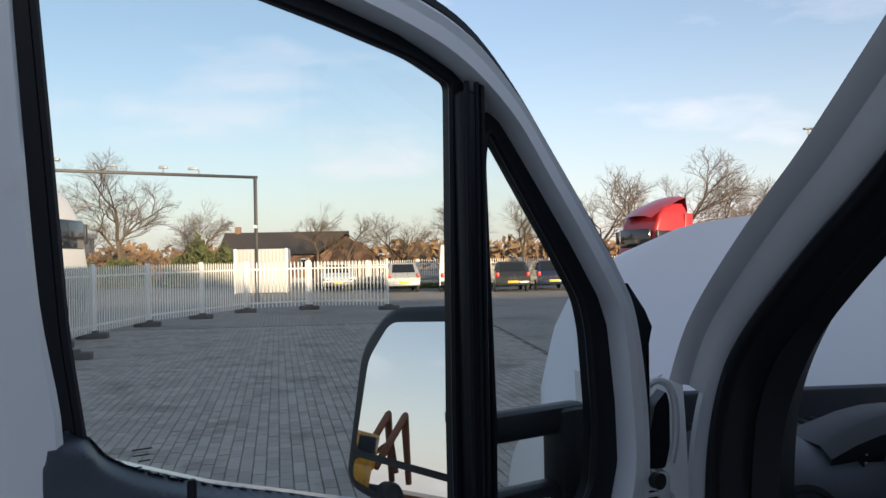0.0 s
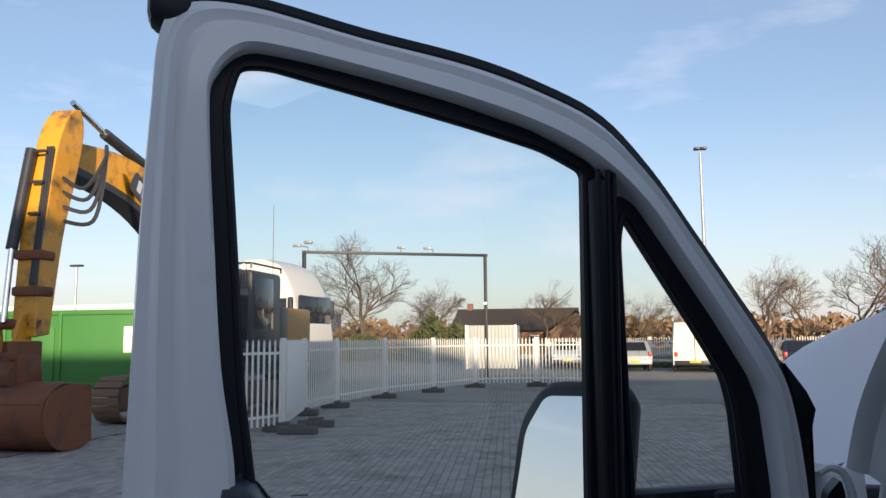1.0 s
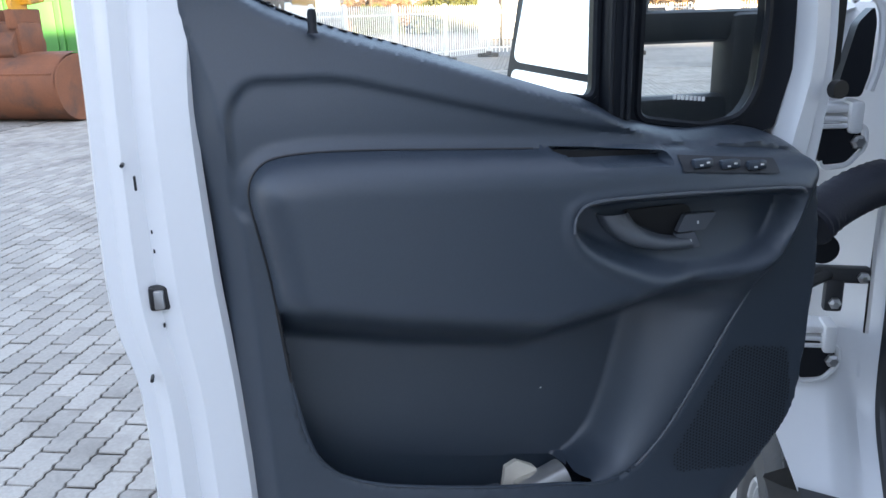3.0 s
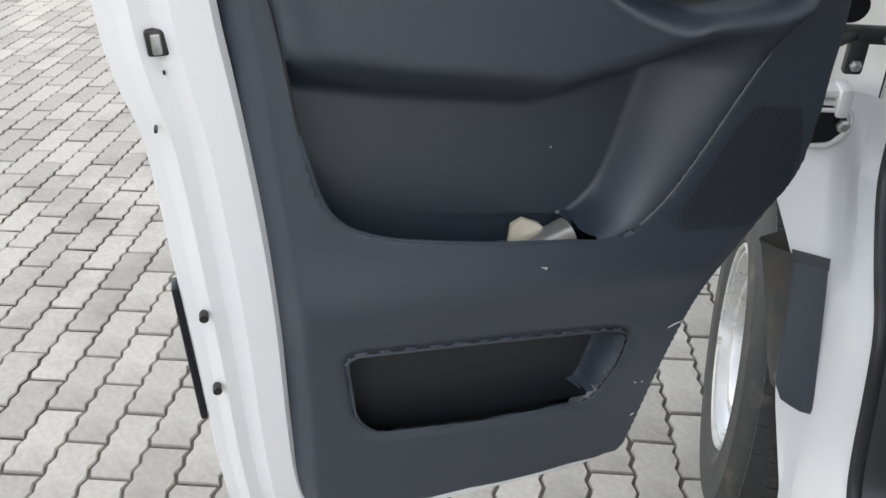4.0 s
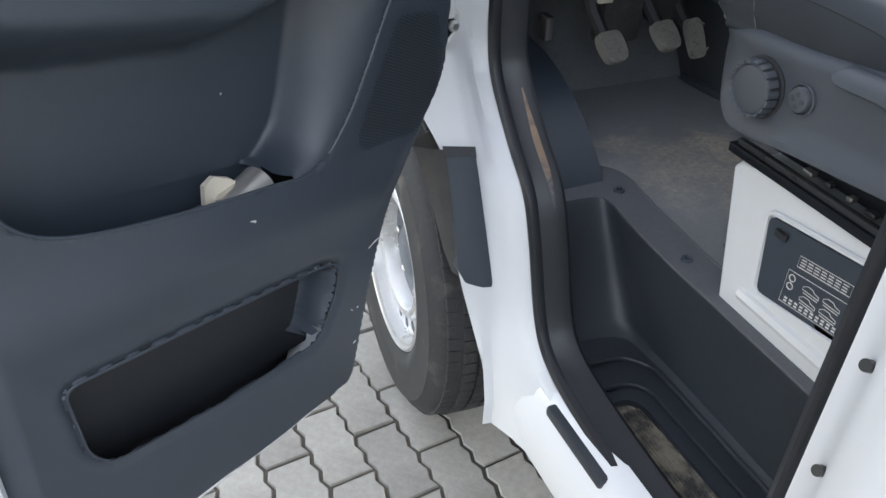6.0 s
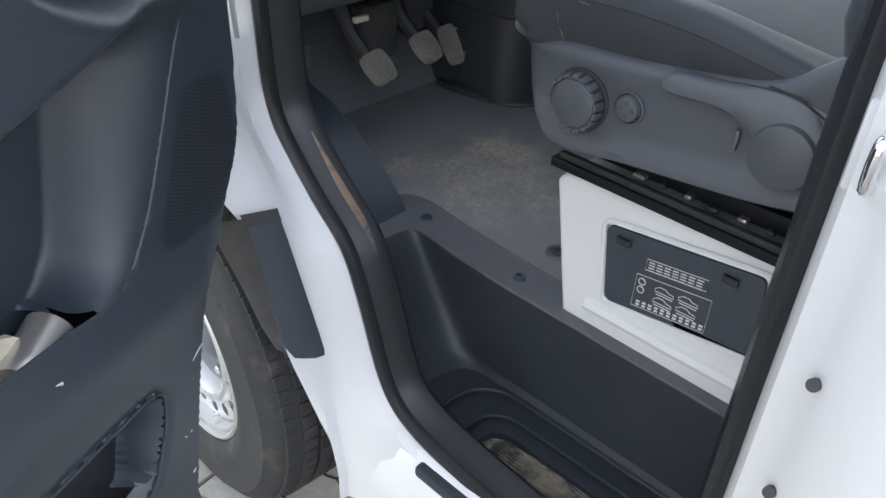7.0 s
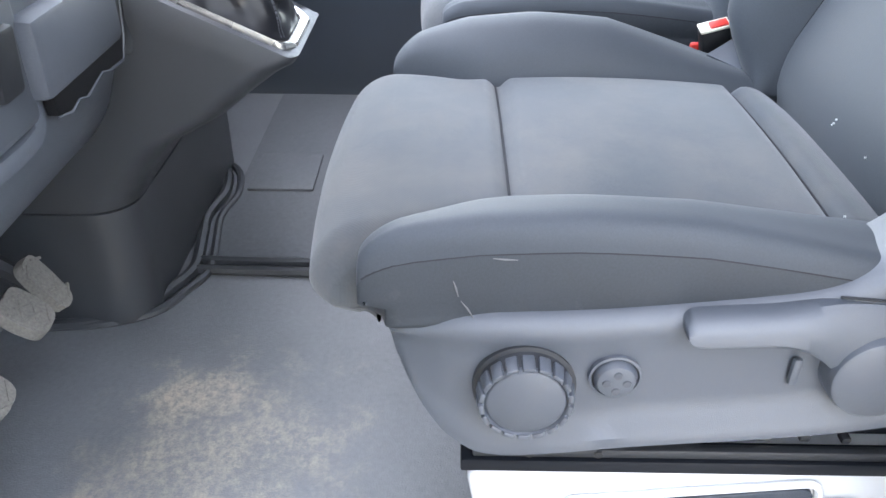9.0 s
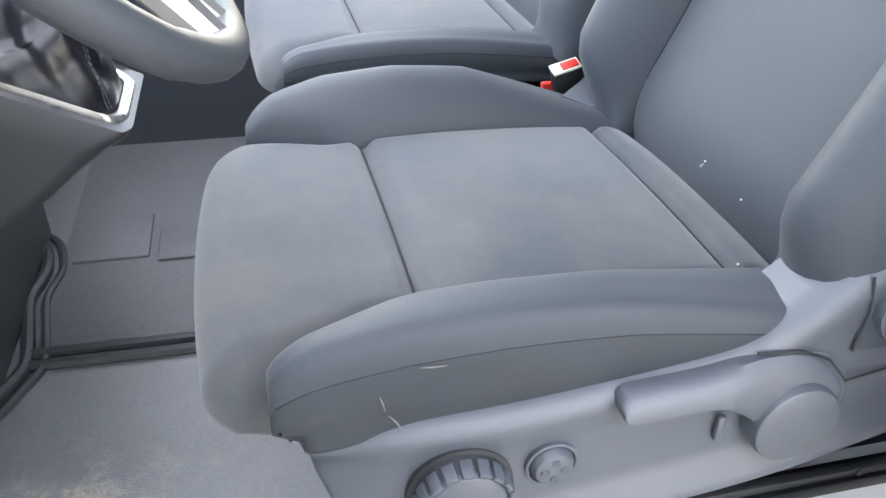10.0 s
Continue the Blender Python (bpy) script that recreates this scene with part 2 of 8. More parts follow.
# ---------------------------------------------------------------- mesh helpers
class G:
    """Collects vertices and faces of one mesh."""

    def __init__(self):
        self.v, self.f = [], []

    def add(self, vs, fs, m=None):
        n = len(self.v)
        self.v += [tuple(m @ Vector(p)) if m is not None else tuple(p) for p in vs]
        self.f += [tuple(i + n for i in f) for f in fs]
        return self

    def box(self, c, s, b=0.0, m=None, seg=2):
        bm = bmesh.new()
        bmesh.ops.create_cube(bm, size=1.0)
        for v in bm.verts:
            v.co = Vector((v.co.x * s[0], v.co.y * s[1], v.co.z * s[2]))
        if b:
            bmesh.ops.bevel(bm, geom=bm.edges[:], offset=min(b, 0.49 * min(s)), segments=seg, profile=0.5, affect="EDGES")
        bm.verts.index_update()
        vs = [v.co + Vector(c) for v in bm.verts]
        fs = [[v.index for v in f.verts] for f in bm.faces]
        bm.free()
        return self.add(vs, fs, m)

    def cyl(self, p0, p1, r0, r1=None, n=16, caps=True, m=None):
        r1 = r0 if r1 is None else r1
        return self.tube([p0, p1], [r0, r1], n, caps, m)

    def tube(self, pts, r, n=8, caps=True, m=None, closed=False):
        pts = [Vector(p) for p in pts]
        k = len(pts)
        rs = list(r) if isinstance(r, (list, tuple)) else [r] * k
        vs, fs = [], []
        ref = None
        for i, p in enumerate(pts):
            a, b = (pts[i - 1], pts[(i + 1) % k]) if closed else (pts[max(i - 1, 0)], pts[min(i + 1, k - 1)])
            d = (b - a).normalized()
            if ref is None:
                ref = d.orthogonal().normalized()
            ref = (ref - d * ref.dot(d))
            ref = ref.normalized() if ref.length > 1e-6 else d.orthogonal().normalized()
            o = d.cross(ref)
            for j in range(n):
                a2 = 2 * math.pi * j / n
                vs.append(p + (ref * math.cos(a2) + o * math.sin(a2)) * rs[i])
        last = k if closed else k - 1
        for i in range(last):
            for j in range(n):
                q = (i + 1) % k
                fs.append((i * n + j, i * n + (j + 1) % n, q * n + (j + 1) % n, q * n + j))
        if caps and not closed:
            fs.append(tuple(range(n))[::-1])
            fs.append(tuple((k - 1) * n + j for j in range(n)))
        return self.add(vs, fs, m)

    def lathe(self, prof, m=None, n=32, closed=False, caps=True):
        """Profile of (radius, height) round the z axis; without caps it stays an open ring."""
        vs, fs = [], []
        k = len(prof)
        for r, h in prof:
            for j in range(n):
                a = 2 * math.pi * j / n
                vs.append((r * math.cos(a), r * math.sin(a), h))
        for i in range(k if closed else k - 1):
            q = (i + 1) % k
            for j in range(n):
                fs.append((i * n + j, i * n + (j + 1) % n, q * n + (j + 1) % n, q * n + j))
        if caps and not closed:
            if prof[0][0] > 1e-5:
                fs.append(tuple(range(n))[::-1])
            if prof[-1][0] > 1e-5:
                fs.append(tuple((k - 1) * n + j for j in range(n)))
        return self.add(vs, fs, m)

    def plate(self, outer, holes=(), h0=0.0, h1=0.01, m=None):
        """A flat plate of an outline with holes, in its own x, y, from height h0 to h1."""
        loops = [list(outer)] + [list(h) for h in holes]
        flat = [Vector((a, b, 0)) for lp in loops for a, b in lp]
        tri = mathutils.geometry.tessellate_polygon([[Vector((a, b, 0)) for a, b in lp] for lp in loops])
        n = len(flat)
        vs = [(p.x, p.y, h0) for p in flat] + [(p.x, p.y, h1) for p in flat]
        fs = [t for t in tri] + [tuple(i + n for i in reversed(t)) for t in tri]
        s = 0
        for lp in loops:
            k = len(lp)
            fs += [(s + i, s + (i + 1) % k, n + s + (i + 1) % k, n + s + i) for i in range(k)]
            s += k
        return self.add(vs, fs, m)

    def loft(self, rows, close_rows=False, close_cols=False, cap=False, m=None):
        k, n = len(rows), len(rows[0])
        vs = [p for r in rows for p in r]
        fs = []
        for i in range(k if close_rows else k - 1):
            q = (i + 1) % k
            for j in range(n if close_cols else n - 1):
                fs.append((i * n + j, i * n + (j + 1) % n, q * n + (j + 1) % n, q * n + j))
        if cap:
            fs.append(tuple(range(n))[::-1])
            fs.append(tuple((k - 1) * n + j for j in range(n)))
        return self.add(vs, fs, m)

    def make(self, name, material, parent=None, label="", angle=38, bevel=0.0, fix=True, m=None):
        me = bpy.data.meshes.new(name)
        me.from_pydata([tuple(p) for p in self.v], [], self.f)
        if fix:
            bm = bmesh.new()
            bm.from_mesh(me)
            bmesh.ops.recalc_face_normals(bm, faces=bm.faces[:])
            bm.to_mesh(me)
            bm.free()
        me.materials.append(material)
        me.shade_smooth()
        me.set_sharp_from_angle(angle=radians(angle))
        ob = new(name, me)
        if parent is not None:
            ob.parent = parent
        if m is not None:
            ob.matrix_basis = m
        if label:
            ob["label"] = label
        if bevel:
            bv = ob.modifiers.new("bevel", "BEVEL")
            bv.width, bv.segments, bv.limit_method, bv.angle_limit = bevel, 3, "ANGLE", radians(40)
        return ob


YZ = lambda x0: Matrix(((0, 0, 1, x0), (1, 0, 0, 0), (0, 1, 0, 0), (0, 0, 0, 1)))     # a plate's x, y become y, z; its height x


def thing(name, label, category, group="", kind="", m=None):
    ob = new(name)
    if m is not None:
        ob.matrix_basis = m
    return tagged(ob, label, category, group, kind)


def curve(pts, n=6, closed=False):
    """Catmull-Rom through points of any dimension."""
    P = [np.array(p, float) for p in pts]
    k = len(P)
    out = []
    for i in range(k if closed else k - 1):
        g = (lambda j: P[j % k]) if closed else (lambda j: P[min(max(j, 0), k - 1)])
        a, b, c, d = g(i - 1), g(i), g(i + 1), g(i + 2)
        for q in range(n):
            t = q / n
            out.append(0.5 * (2 * b + (c - a) * t + (2 * a - 5 * b + 4 * c - d) * t ** 2 + (3 * b - a - 3 * c + d) * t ** 3))
    if not closed:
        out.append(P[-1])
    return [tuple(float(x) for x in p) for p in out]


def round_poly(pts, r=0.02, n=5):
    """Round the corners of a polygon."""
    out = []
    k = len(pts)
    for i in range(k):
        a, b, c = (Vector(pts[j % k]) for j in (i - 1, i, i + 1))
        d0, d1 = (a - b), (c - b)
        q = min(r, d0.length * 0.45, d1.length * 0.45)
        p0, p1 = b + d0.normalized() * q, b + d1.normalized() * q
        for s in range(n + 1):
            t = s / n
            out.append(tuple(p0 * (1 - t) ** 2 + b * 2 * t * (1 - t) + p1 * t ** 2))
    return out


def sdf(px, pz, poly):
    """Signed distance to a polygon (inside negative), for arrays."""
    P = np.array(poly, float)
    d = np.full(px.shape, 1e9)
    ins = np.zeros(px.shape, bool)
    for i in range(len(P)):
        a, b = P[i], P[(i + 1) % len(P)]
        e = b - a
        wx, wz = px - a[0], pz - a[1]
        t = np.clip((wx * e[0] + wz * e[1]) / max(e @ e, 1e-12), 0, 1)
        d = np.minimum(d, np.hypot(wx - t * e[0], wz - t * e[1]))
        if a[1] != b[1]:
            c = (a[1] > pz) != (b[1] > pz)
            ins ^= c & (px < (b[0] - a[0]) * (pz - a[1]) / (b[1] - a[1]) + a[0])
    return np.where(ins, -d, d)


def sstep(x, a, b):
    t = np.clip((x - a) / (b - a), 0, 1)
    return t * t * (3 - 2 * t)
# ---------------------------------------------------------------- van door (standing open)
# In the door's own frame x runs from its rear edge to the hinges, y points outwards, z up from the ground.
DOOR_M = pose(-0.2212, 1.2602, 0, 0, 0, 28)
van = thing("van", "white panel van with open bonnet and open driver's door", "van")
door = new("van_door")
door.parent = van
door.matrix_basis = DOOR_M
door["label"] = "open white van door with charcoal plastic trim"

REAR_EDGE = [  # outer outline, then the edge inside it
    (.30, .443, .30, .53), (.10, .447, .14, .53), (.032, .452, .11, .55), (.008, .475, .10, .60), (-.002, .60, .10, .70),
    (-.003, .80, .105, .85), (-.004, .95, .105, .97), (-.006, 1.09, .10, 1.09), (-.02, 1.165, .095, 1.17), (-.024, 1.24, .09, 1.24),
    (-.018, 1.40, .085, 1.40), (-.016, 1.517, .097, 1.525), (-.012, 1.655, .08, 1.648), (-.008, 1.80, .069, 1.80),
    (-.001, 1.925, .062, 1.93), (.006, 2.02, .068, 1.968), (.03, 2.055, .097, 1.998), (.103, 2.06, .14, 1.999)]
FRONT_EDGE = [
    (.236, 2.035, .23, 1.985), (.373, 2.013, .35, 1.961), (.473, 1.985, .45, 1.934), (.552, 1.95, .525, 1.900),
    (.62, 1.885, .592, 1.845), (.682, 1.805, .645, 1.775), (.74, 1.728, .70, 1.70), (.79, 1.66, .75, 1.625),
    (.82, 1.60, .766, 1.585), (.838, 1.50, .778, 1.48), (.842, 1.40, .78, 1.40), (.836, 1.30, .76, 1.31),
    (.815, 1.18, .74, 1.18), (.80, 1.02, .72, 1.02), (.785, .94, .70, .96), (.74, .885, .66, .90), (.68, .795, .60, .80),
    (.638, .67, .56, .68), (.60, .54, .53, .57), (.585, .47, .50, .53), (.54, .445, .45, .53)]
RING = REAR_EDGE + FRONT_EDGE


def door_shell():
    g = G()
    ring = curve(RING, 5, closed=True)
    prof = [(0, .115), (0, .062), (.03, .050), (.16, .047), (.24, .032), (.30, .028), (.45, .034), (.52, .026), (.62, .018),
            (.94, .016), (1.0, .024), (1.0, .075)]
    rows = []
    for a, b, c, d in ring:
        rows.append([(a + (c - a) * s, y, b + (d - b) * s) for s, y in prof])
    g.loft(rows, close_rows=True)
    ob = g.make("door_frame", WHITE, door, angle=30)
    # outer skin below the window, and the closed panel behind the trim
    sill = [(.12, 1.50), (.25, 1.45), (.42, 1.40), (.55, 1.35), (.68, 1.33), (.76, 1.34)]
    i0 = next(i for i, q in enumerate(ring) if q[1] >= 1.53)
    i1 = max(i for i, q in enumerate(ring) if q[1] >= 1.38)
    poly = [(a, b) for a, b, c, d in ring[i1 + 1:]] + [(a, b) for a, b, c, d in ring[:i0]] + sill
    G().plate(poly, (), .095, .118, pose(0, 0, 0, 90) @ Matrix.Scale(-1, 4, (0, 0, 1))).make("outer_skin", WHITE_OUT, door)
    inner = [(a + (c - a) * .8, b + (d - b) * .8) for a, b, c, d in ring[i1 + 1:] + ring[:i0]] + sill
    G().plate(inner, (), .088, .093, pose(0, 0, 0, 90) @ Matrix.Scale(-1, 4, (0, 0, 1))).make("inner_panel", TRIM_DARK, door)


UP = pose(0, 0, 0, 90) @ Matrix.Scale(-1, 4, (0, 0, 1))     # a plate's x, y become the door's x, z and its height the door's y
door_shell()

OPEN = [(.097, 1.515), (.082, 1.60), (.076, 1.648), (.064, 1.80), (.056, 1.93), (.060, 1.974), (.092, 2.006), (.14, 2.006),
        (.23, 1.990), (.35, 1.961), (.45, 1.934), (.525, 1.900), (.552, 1.877), (.560, 1.856), (.575, 1.856), (.592, 1.845),
        (.645, 1.775), (.70, 1.70), (.75, 1.625), (.766, 1.585), (.778, 1.48), (.78, 1.40), (.76, 1.33), (.70, 1.32), (.55, 1.34), (.42, 1.39),
        (.25, 1.45), (.14, 1.49)]
MAIN = round_poly([(.119, 1.49), (.102, 1.616), (.089, 1.804), (.079, 1.940), (.092, 1.986), (.125, 1.989), (.237, 1.966), (.372, 1.937),
                   (.471, 1.913), (.524, 1.888), (.524, 1.868), (.519, 1.482), (.519, 1.375), (.42, 1.395), (.25, 1.452), (.15, 1.485)], .02)
QUART = round_poly([(.566, 1.800), (.573, 1.831), (.581, 1.831), (.628, 1.762), (.684, 1.681), (.722, 1.622), (.732, 1.58), (.741, 1.46), (.733, 1.375),
                    (.712, 1.345), (.66, 1.338), (.572, 1.352), (.574, 1.484)], .016)


def lip(poly, y, r, name, material):
    G().tube([(a, y, b) for a, b in poly], r, 6, closed=True).make(name, material, door)


G().plate(round_poly(OPEN, .006, 2), (MAIN, QUART), .046, .068, UP).make("window_seal", RUBBER, door, bevel=.004)
lip(MAIN, .047, .005, "glass_run", RUBBER)
lip(QUART, .047, .005, "glass_run", RUBBER)
# upright bar between the panes, with its two ribs
G().box((.538, .040, 1.61), (.030, .030, .53), .006).make("divider_bar", RUBBER, door)
for du in (.527, .541, .549):
    G().tube([(du, .026, 1.355), (du + .001, .026, 1.6), (du + .003, .026, 1.885)], .0035, 6).make("divider_rib", RUBBER, door)
for nm, poly in (("window_pane", MAIN), ("quarter_pane", QUART)):
    pane = G().plate(poly, (), .050, .054, UP).make(nm, GLASS, door, "clear side glass")
    pane.visible_shadow = False
# outer weatherstrip over the top of the frame
rim = curve([(a, b) for a, b, c, d in RING[15:28]], 5)
G().tube([(a + .004, .080, b + .008) for a, b in rim], [.016] * len(rim), 8).make("weatherstrip", RUBBER, door)
G().box((.018, .070, 2.052), (.050, .05, .045), .012).make("corner_cap", RUBBER, door)
cap = [(.828, 1.64), (.862, 1.60), (.876, 1.575), (.868, 1.55), (.866, 1.40), (.852, 1.37), (.850, 1.50), (.842, 1.58)]
G().plate(cap, (), .065, .095, UP).make("hinge_corner_seal", RUBBER, door, bevel=.006)

TRIM_OUT = curve([(.072, 1.528), (.115, 1.529), (.137, 1.506), (.170, 1.487), (.226, 1.466), (.317, 1.440), (.415, 1.408), (.499, 1.381),
                  (.546, 1.358), (.62, 1.340), (.700, 1.338), (.758, 1.322), (.792, 1.292), (.806, 1.24), (.812, 1.16), (.806, 1.02), (.792, .955),
                  (.745, .89), (.684, .80), (.640, .679), (.607, .56), (.592, .522), (.56, .508), (.404, .503), (.224, .510), (.125, .524),
                  (.095, .54), (.088, .60), (.096, .75), (.097, .967), (.092, 1.105), (.090, 1.193), (.084, 1.305), (.070, 1.42)], 4, closed=True)
PANEL = curve([(.126, 1.312), (.133, 1.265), (.140, 1.219), (.149, 1.124), (.156, 1.075), (.166, 1.030), (.180, 1.003), (.205, .982), (.257, .962), (.366, .939), (.46, .925),
               (.507, .917), (.545, .921), (.575, .941), (.605, .974), (.640, 1.030), (.672, 1.085), (.712, 1.152), (.742, 1.208), (.765, 1.258), (.774, 1.284), (.766, 1.304),
               (.73, 1.314), (.62, 1.326), (.55, 1.331), (.422, 1.336), (.24, 1.347), (.165, 1.347), (.137, 1.337)], 4, closed=True)
CUP = curve([(.450, 1.262), (.475, 1.281), (.60, 1.280), (.722, 1.275), (.738, 1.257), (.712, 1.20), (.64, 1.177), (.553, 1.186), (.474, 1.225)], 4, closed=True)
BIN = round_poly([(.176, .806), (.36, .786), (.54, .764), (.571, .752), (.562, .705), (.523, .640), (.354, .647), (.205, .668), (.182, .70)], .02)
SLOT = round_poly([(.432, 1.338), (.570, 1.327), (.572, 1.312), (.465, 1.318)], .006)


# Trim plastic darkened to carry the shade inside the bin.
BIN_SHADE = mat("dark_bin_shade", (0.016, 0.019, 0.024), 0.6, var=0.2, grain=0.2)
INSET = round_poly([(.105, 1.28), (.108, 1.395), (.131, 1.424), (.222, 1.423), (.397, 1.378), (.528, 1.352), (.60, 1.343), (.60, 1.28)], .03)


def trim_height(U, Z):
    so = -sdf(U, Z, TRIM_OUT)
    wide = .012 + .020 * (1 - sstep(U, .12, .20)) * (1 - sstep(Z, 1.40, 1.5))
    y = -.045 + .050 * np.clip(so / wide, 0, 1) ** .6
    y = np.where(so < 0, -.045 + so * 2, y)
    # the shoulder falls away below the window
    y -= .020 * sstep(Z, 1.36, 1.50) * (so > 0)
    # lower panel: a soft swell below the pocket
    y += .012 * np.exp(-((Z - .885 + .06 * (U - .2)) / .05) ** 2) * sstep(so, 0, .05)
    r = -sdf(U, Z, INSET)
    d = -sdf(U, Z, PANEL)
    y -= .007 * sstep(r, 0, .010) * (1 - sstep(d, -.016, .002))
    # armrest: rounded along its end and top, its underside rolls back into the pocket
    under = np.interp(U, [.10, .156, .26, .424, .52, .60, .69, .78], [1.17, 1.165, 1.140, 1.112, 1.128, 1.148, 1.150, 1.150])
    q = np.clip(d / .040, 0, 1)
    arm = np.sqrt(np.clip(1 - (1 - q) ** 2, 0, 1))
    y += .046 * arm * sstep(Z - under, -.035, .050)
    # open pocket with a crisp lip; towards the hinges its wall slopes like a funnel
    wall = .0034 + .115 * sstep(U, .47, .60)
    y -= .066 * sstep(d, 0, wall) * (1 - sstep(Z - under, -.035, .045))
    y -= .004 * np.clip(1 + d / .006, 0, 1) ** 2 * (d < 0) * (1 - sstep(Z, 1.05, 1.15))
    # bowl of the door release: overhung along its top, shallow below
    c = -sdf(U, Z, CUP)
    y -= .040 * sstep(c, 0, .013 + .010 * (1 - sstep(Z, 1.20, 1.26))) * (.55 + .45 * sstep(Z, 1.18, 1.25))
    y += .003 * np.exp(-((c + .005) / .006) ** 2)
    y -= .024 * sstep(-sdf(U, Z, SLOT), 0, .0034)
    b = -sdf(U, Z, BIN)
    y -= .050 * sstep(b, 0, .0034 + .032 * sstep(U, .50, .56)) + .006 * np.clip(1 + b / .018, 0, 1) ** 1.5 * (b < 0)
    return y, so


def ty(u, z, up=0.0):
    y, _ = trim_height(np.array([u]), np.array([z]))
    return -float(y[0]) - up


def trim_panel():
    step = .0036
    us, zs = np.arange(.055, .825, step), np.arange(.490, 1.545, step)
    U, Z = np.meshgrid(us, zs)
    e = 1e-4

    def onto(poly, U, Z, pick):
        """Draw the vertices near an outline onto it, or onto its two neighbours one step away."""
        v = sdf(U, Z, poly)
        gu = (sdf(U + e, Z, poly) - sdf(U - e, Z, poly)) / (2 * e)
        gz = (sdf(U, Z + e, poly) - sdf(U, Z - e, poly)) / (2 * e)
        w, to = pick(v)
        return np.where(w, U - gu * (v - to), U), np.where(w, Z - gz * (v - to), Z)
    for poly in (PANEL, CUP, BIN, SLOT):
        U, Z = onto(poly, U, Z, lambda v: (np.abs(v) < step * 1.5, np.round(v / step) * step))
    y, so = trim_height(U, Z)
    keep = so > -step * 1.5
    out = so < 0
    U, Z = onto(TRIM_OUT, U, Z, lambda v: (v > 0, 0))
    y = np.where(out, -.045, y)
    n, k = U.shape
    idx = -np.ones(U.shape, int)
    idx[keep] = np.arange(keep.sum())
    g = G()
    g.v = [(float(a), float(-b), float(c)) for a, b, c in zip(U[keep], y[keep], Z[keep])]
    quads = np.stack([idx[:-1, :-1], idx[:-1, 1:], idx[1:, 1:], idx[1:, :-1]], -1).reshape(-1, 4)
    ok = quads[quads.min(1) >= 0]
    uk, zk = U[keep], Z[keep]
    D = [-sdf(uk, zk, poly) for poly in (PANEL, BIN, CUP, SLOT)]
    # cells that an outline crosses are split along it
    cross, other = np.zeros(len(ok), bool), np.zeros(len(ok), bool)
    for d in D:
        q = d[ok]
        c = (q.min(1) < -.3 * step) & (q.max(1) > .3 * step)
        cross |= c
        other |= c & (np.abs(q[:, [1, 3]]).sum(1) < np.abs(q[:, [0, 2]]).sum(1))
    a, b = ok[cross & ~other], ok[cross & other]
    tris = np.concatenate([a[:, [0, 1, 2]], a[:, [0, 2, 3]], b[:, [0, 1, 3]], b[:, [1, 2, 3]]])

    def behind(f):
        """Faces of the first ring inside the pocket's and the bin's lips, which stay open."""
        cu, cz = uk[f].mean(1), zk[f].mean(1)
        out = np.zeros(len(f), bool)
        for d, inside in ((D[0], (cu < .50) & (cz < 1.11)), (D[1], cu < .70)):
            q = d[f]
            out |= inside & (q.max(1) > .3 * step) & (q.min(1) < .6 * step) & (q.min(1) > -.3 * step)
        return out
    for f in (ok[~cross], tris):
        g.f += [tuple(int(i) for i in q) for q in f[~behind(f)]]
    return g.make("door_trim", TRIM, door, "charcoal grained plastic trim panel", angle=46, fix=False)


trim_panel()
# what lies behind the lips: the pocket's and the bin's back walls
G().plate(curve([(.128, 1.14), (.135, 1.04), (.150, .96), (.20, .925), (.36, .885), (.50, .865), (.52, .90), (.50, 1.00), (.40, 1.12), (.20, 1.15)], 4, closed=True), (), .0612, .064, UP).make("pocket_back", TRIM, door)
G().plate(round_poly([(.160, .825), (.36, .805), (.590, .775), (.590, .60), (.354, .615), (.180, .640)], .018), (), .0445, .048, UP).make("bin_back", BIN_SHADE, door, "back wall of the bin, coloured dark for its shade")
lip_pts = [(u, ty(u, z, -.0008), z) for u, z in PANEL if z < 1.11 and u < .545]
G().tube(lip_pts, .0020, 8).make("pocket_lip", TRIM, door)
bin_pts = [(u, ty(u, z, -.0010), z) for u, z in BIN]
G().tube(bin_pts, .0018, 8, closed=True).make("bin_lip", TRIM, door)
joint = [(u, ty(u, z, .0006), z) for u, z in PANEL[-18:] + PANEL[:14] if u < .425 or z < 1.30]
G().tube(joint, .0016, 6).make("panel_joint", LABEL_B, door)


# inner door release: a crescent lever in its bowl, a black sheet painting the hollow's shade behind it, two lock
# buttons at its end
BOWL = ty(.58, 1.235)
outer_arc = curve([(.494, 1.260), (.503, 1.243), (.522, 1.227), (.552, 1.217), (.585, 1.212), (.612, 1.211)], 4)
inner_arc = curve([(.530, 1.260), (.538, 1.248), (.552, 1.238), (.572, 1.230), (.592, 1.227), (.606, 1.226)], 4)
rows = []
for i, ((a, b), (c, d)) in enumerate(zip(outer_arc, inner_arc)):
    t = i / (len(outer_arc) - 1)
    up = .014 + .010 * math.sin(math.pi * t)
    rows.append([(a + (c - a) * q, BOWL - up * h, b + (d - b) * q) for q, h in ((0, -.2), (.02, .55), (.12, .85), (.4, 1.0), (.75, .92), (.95, .6), (1.0, .1))])
G().loft(rows).make("release_lever", SHELL, door, angle=60)
G().plate(round_poly([(.524, 1.262), (.540, 1.246), (.575, 1.229), (.598, 1.226), (.612, 1.250), (.606, 1.262)], .006), (), BOWL - .0035, BOWL - .0015, UP).make("lever_hollow", LABEL_B, door)
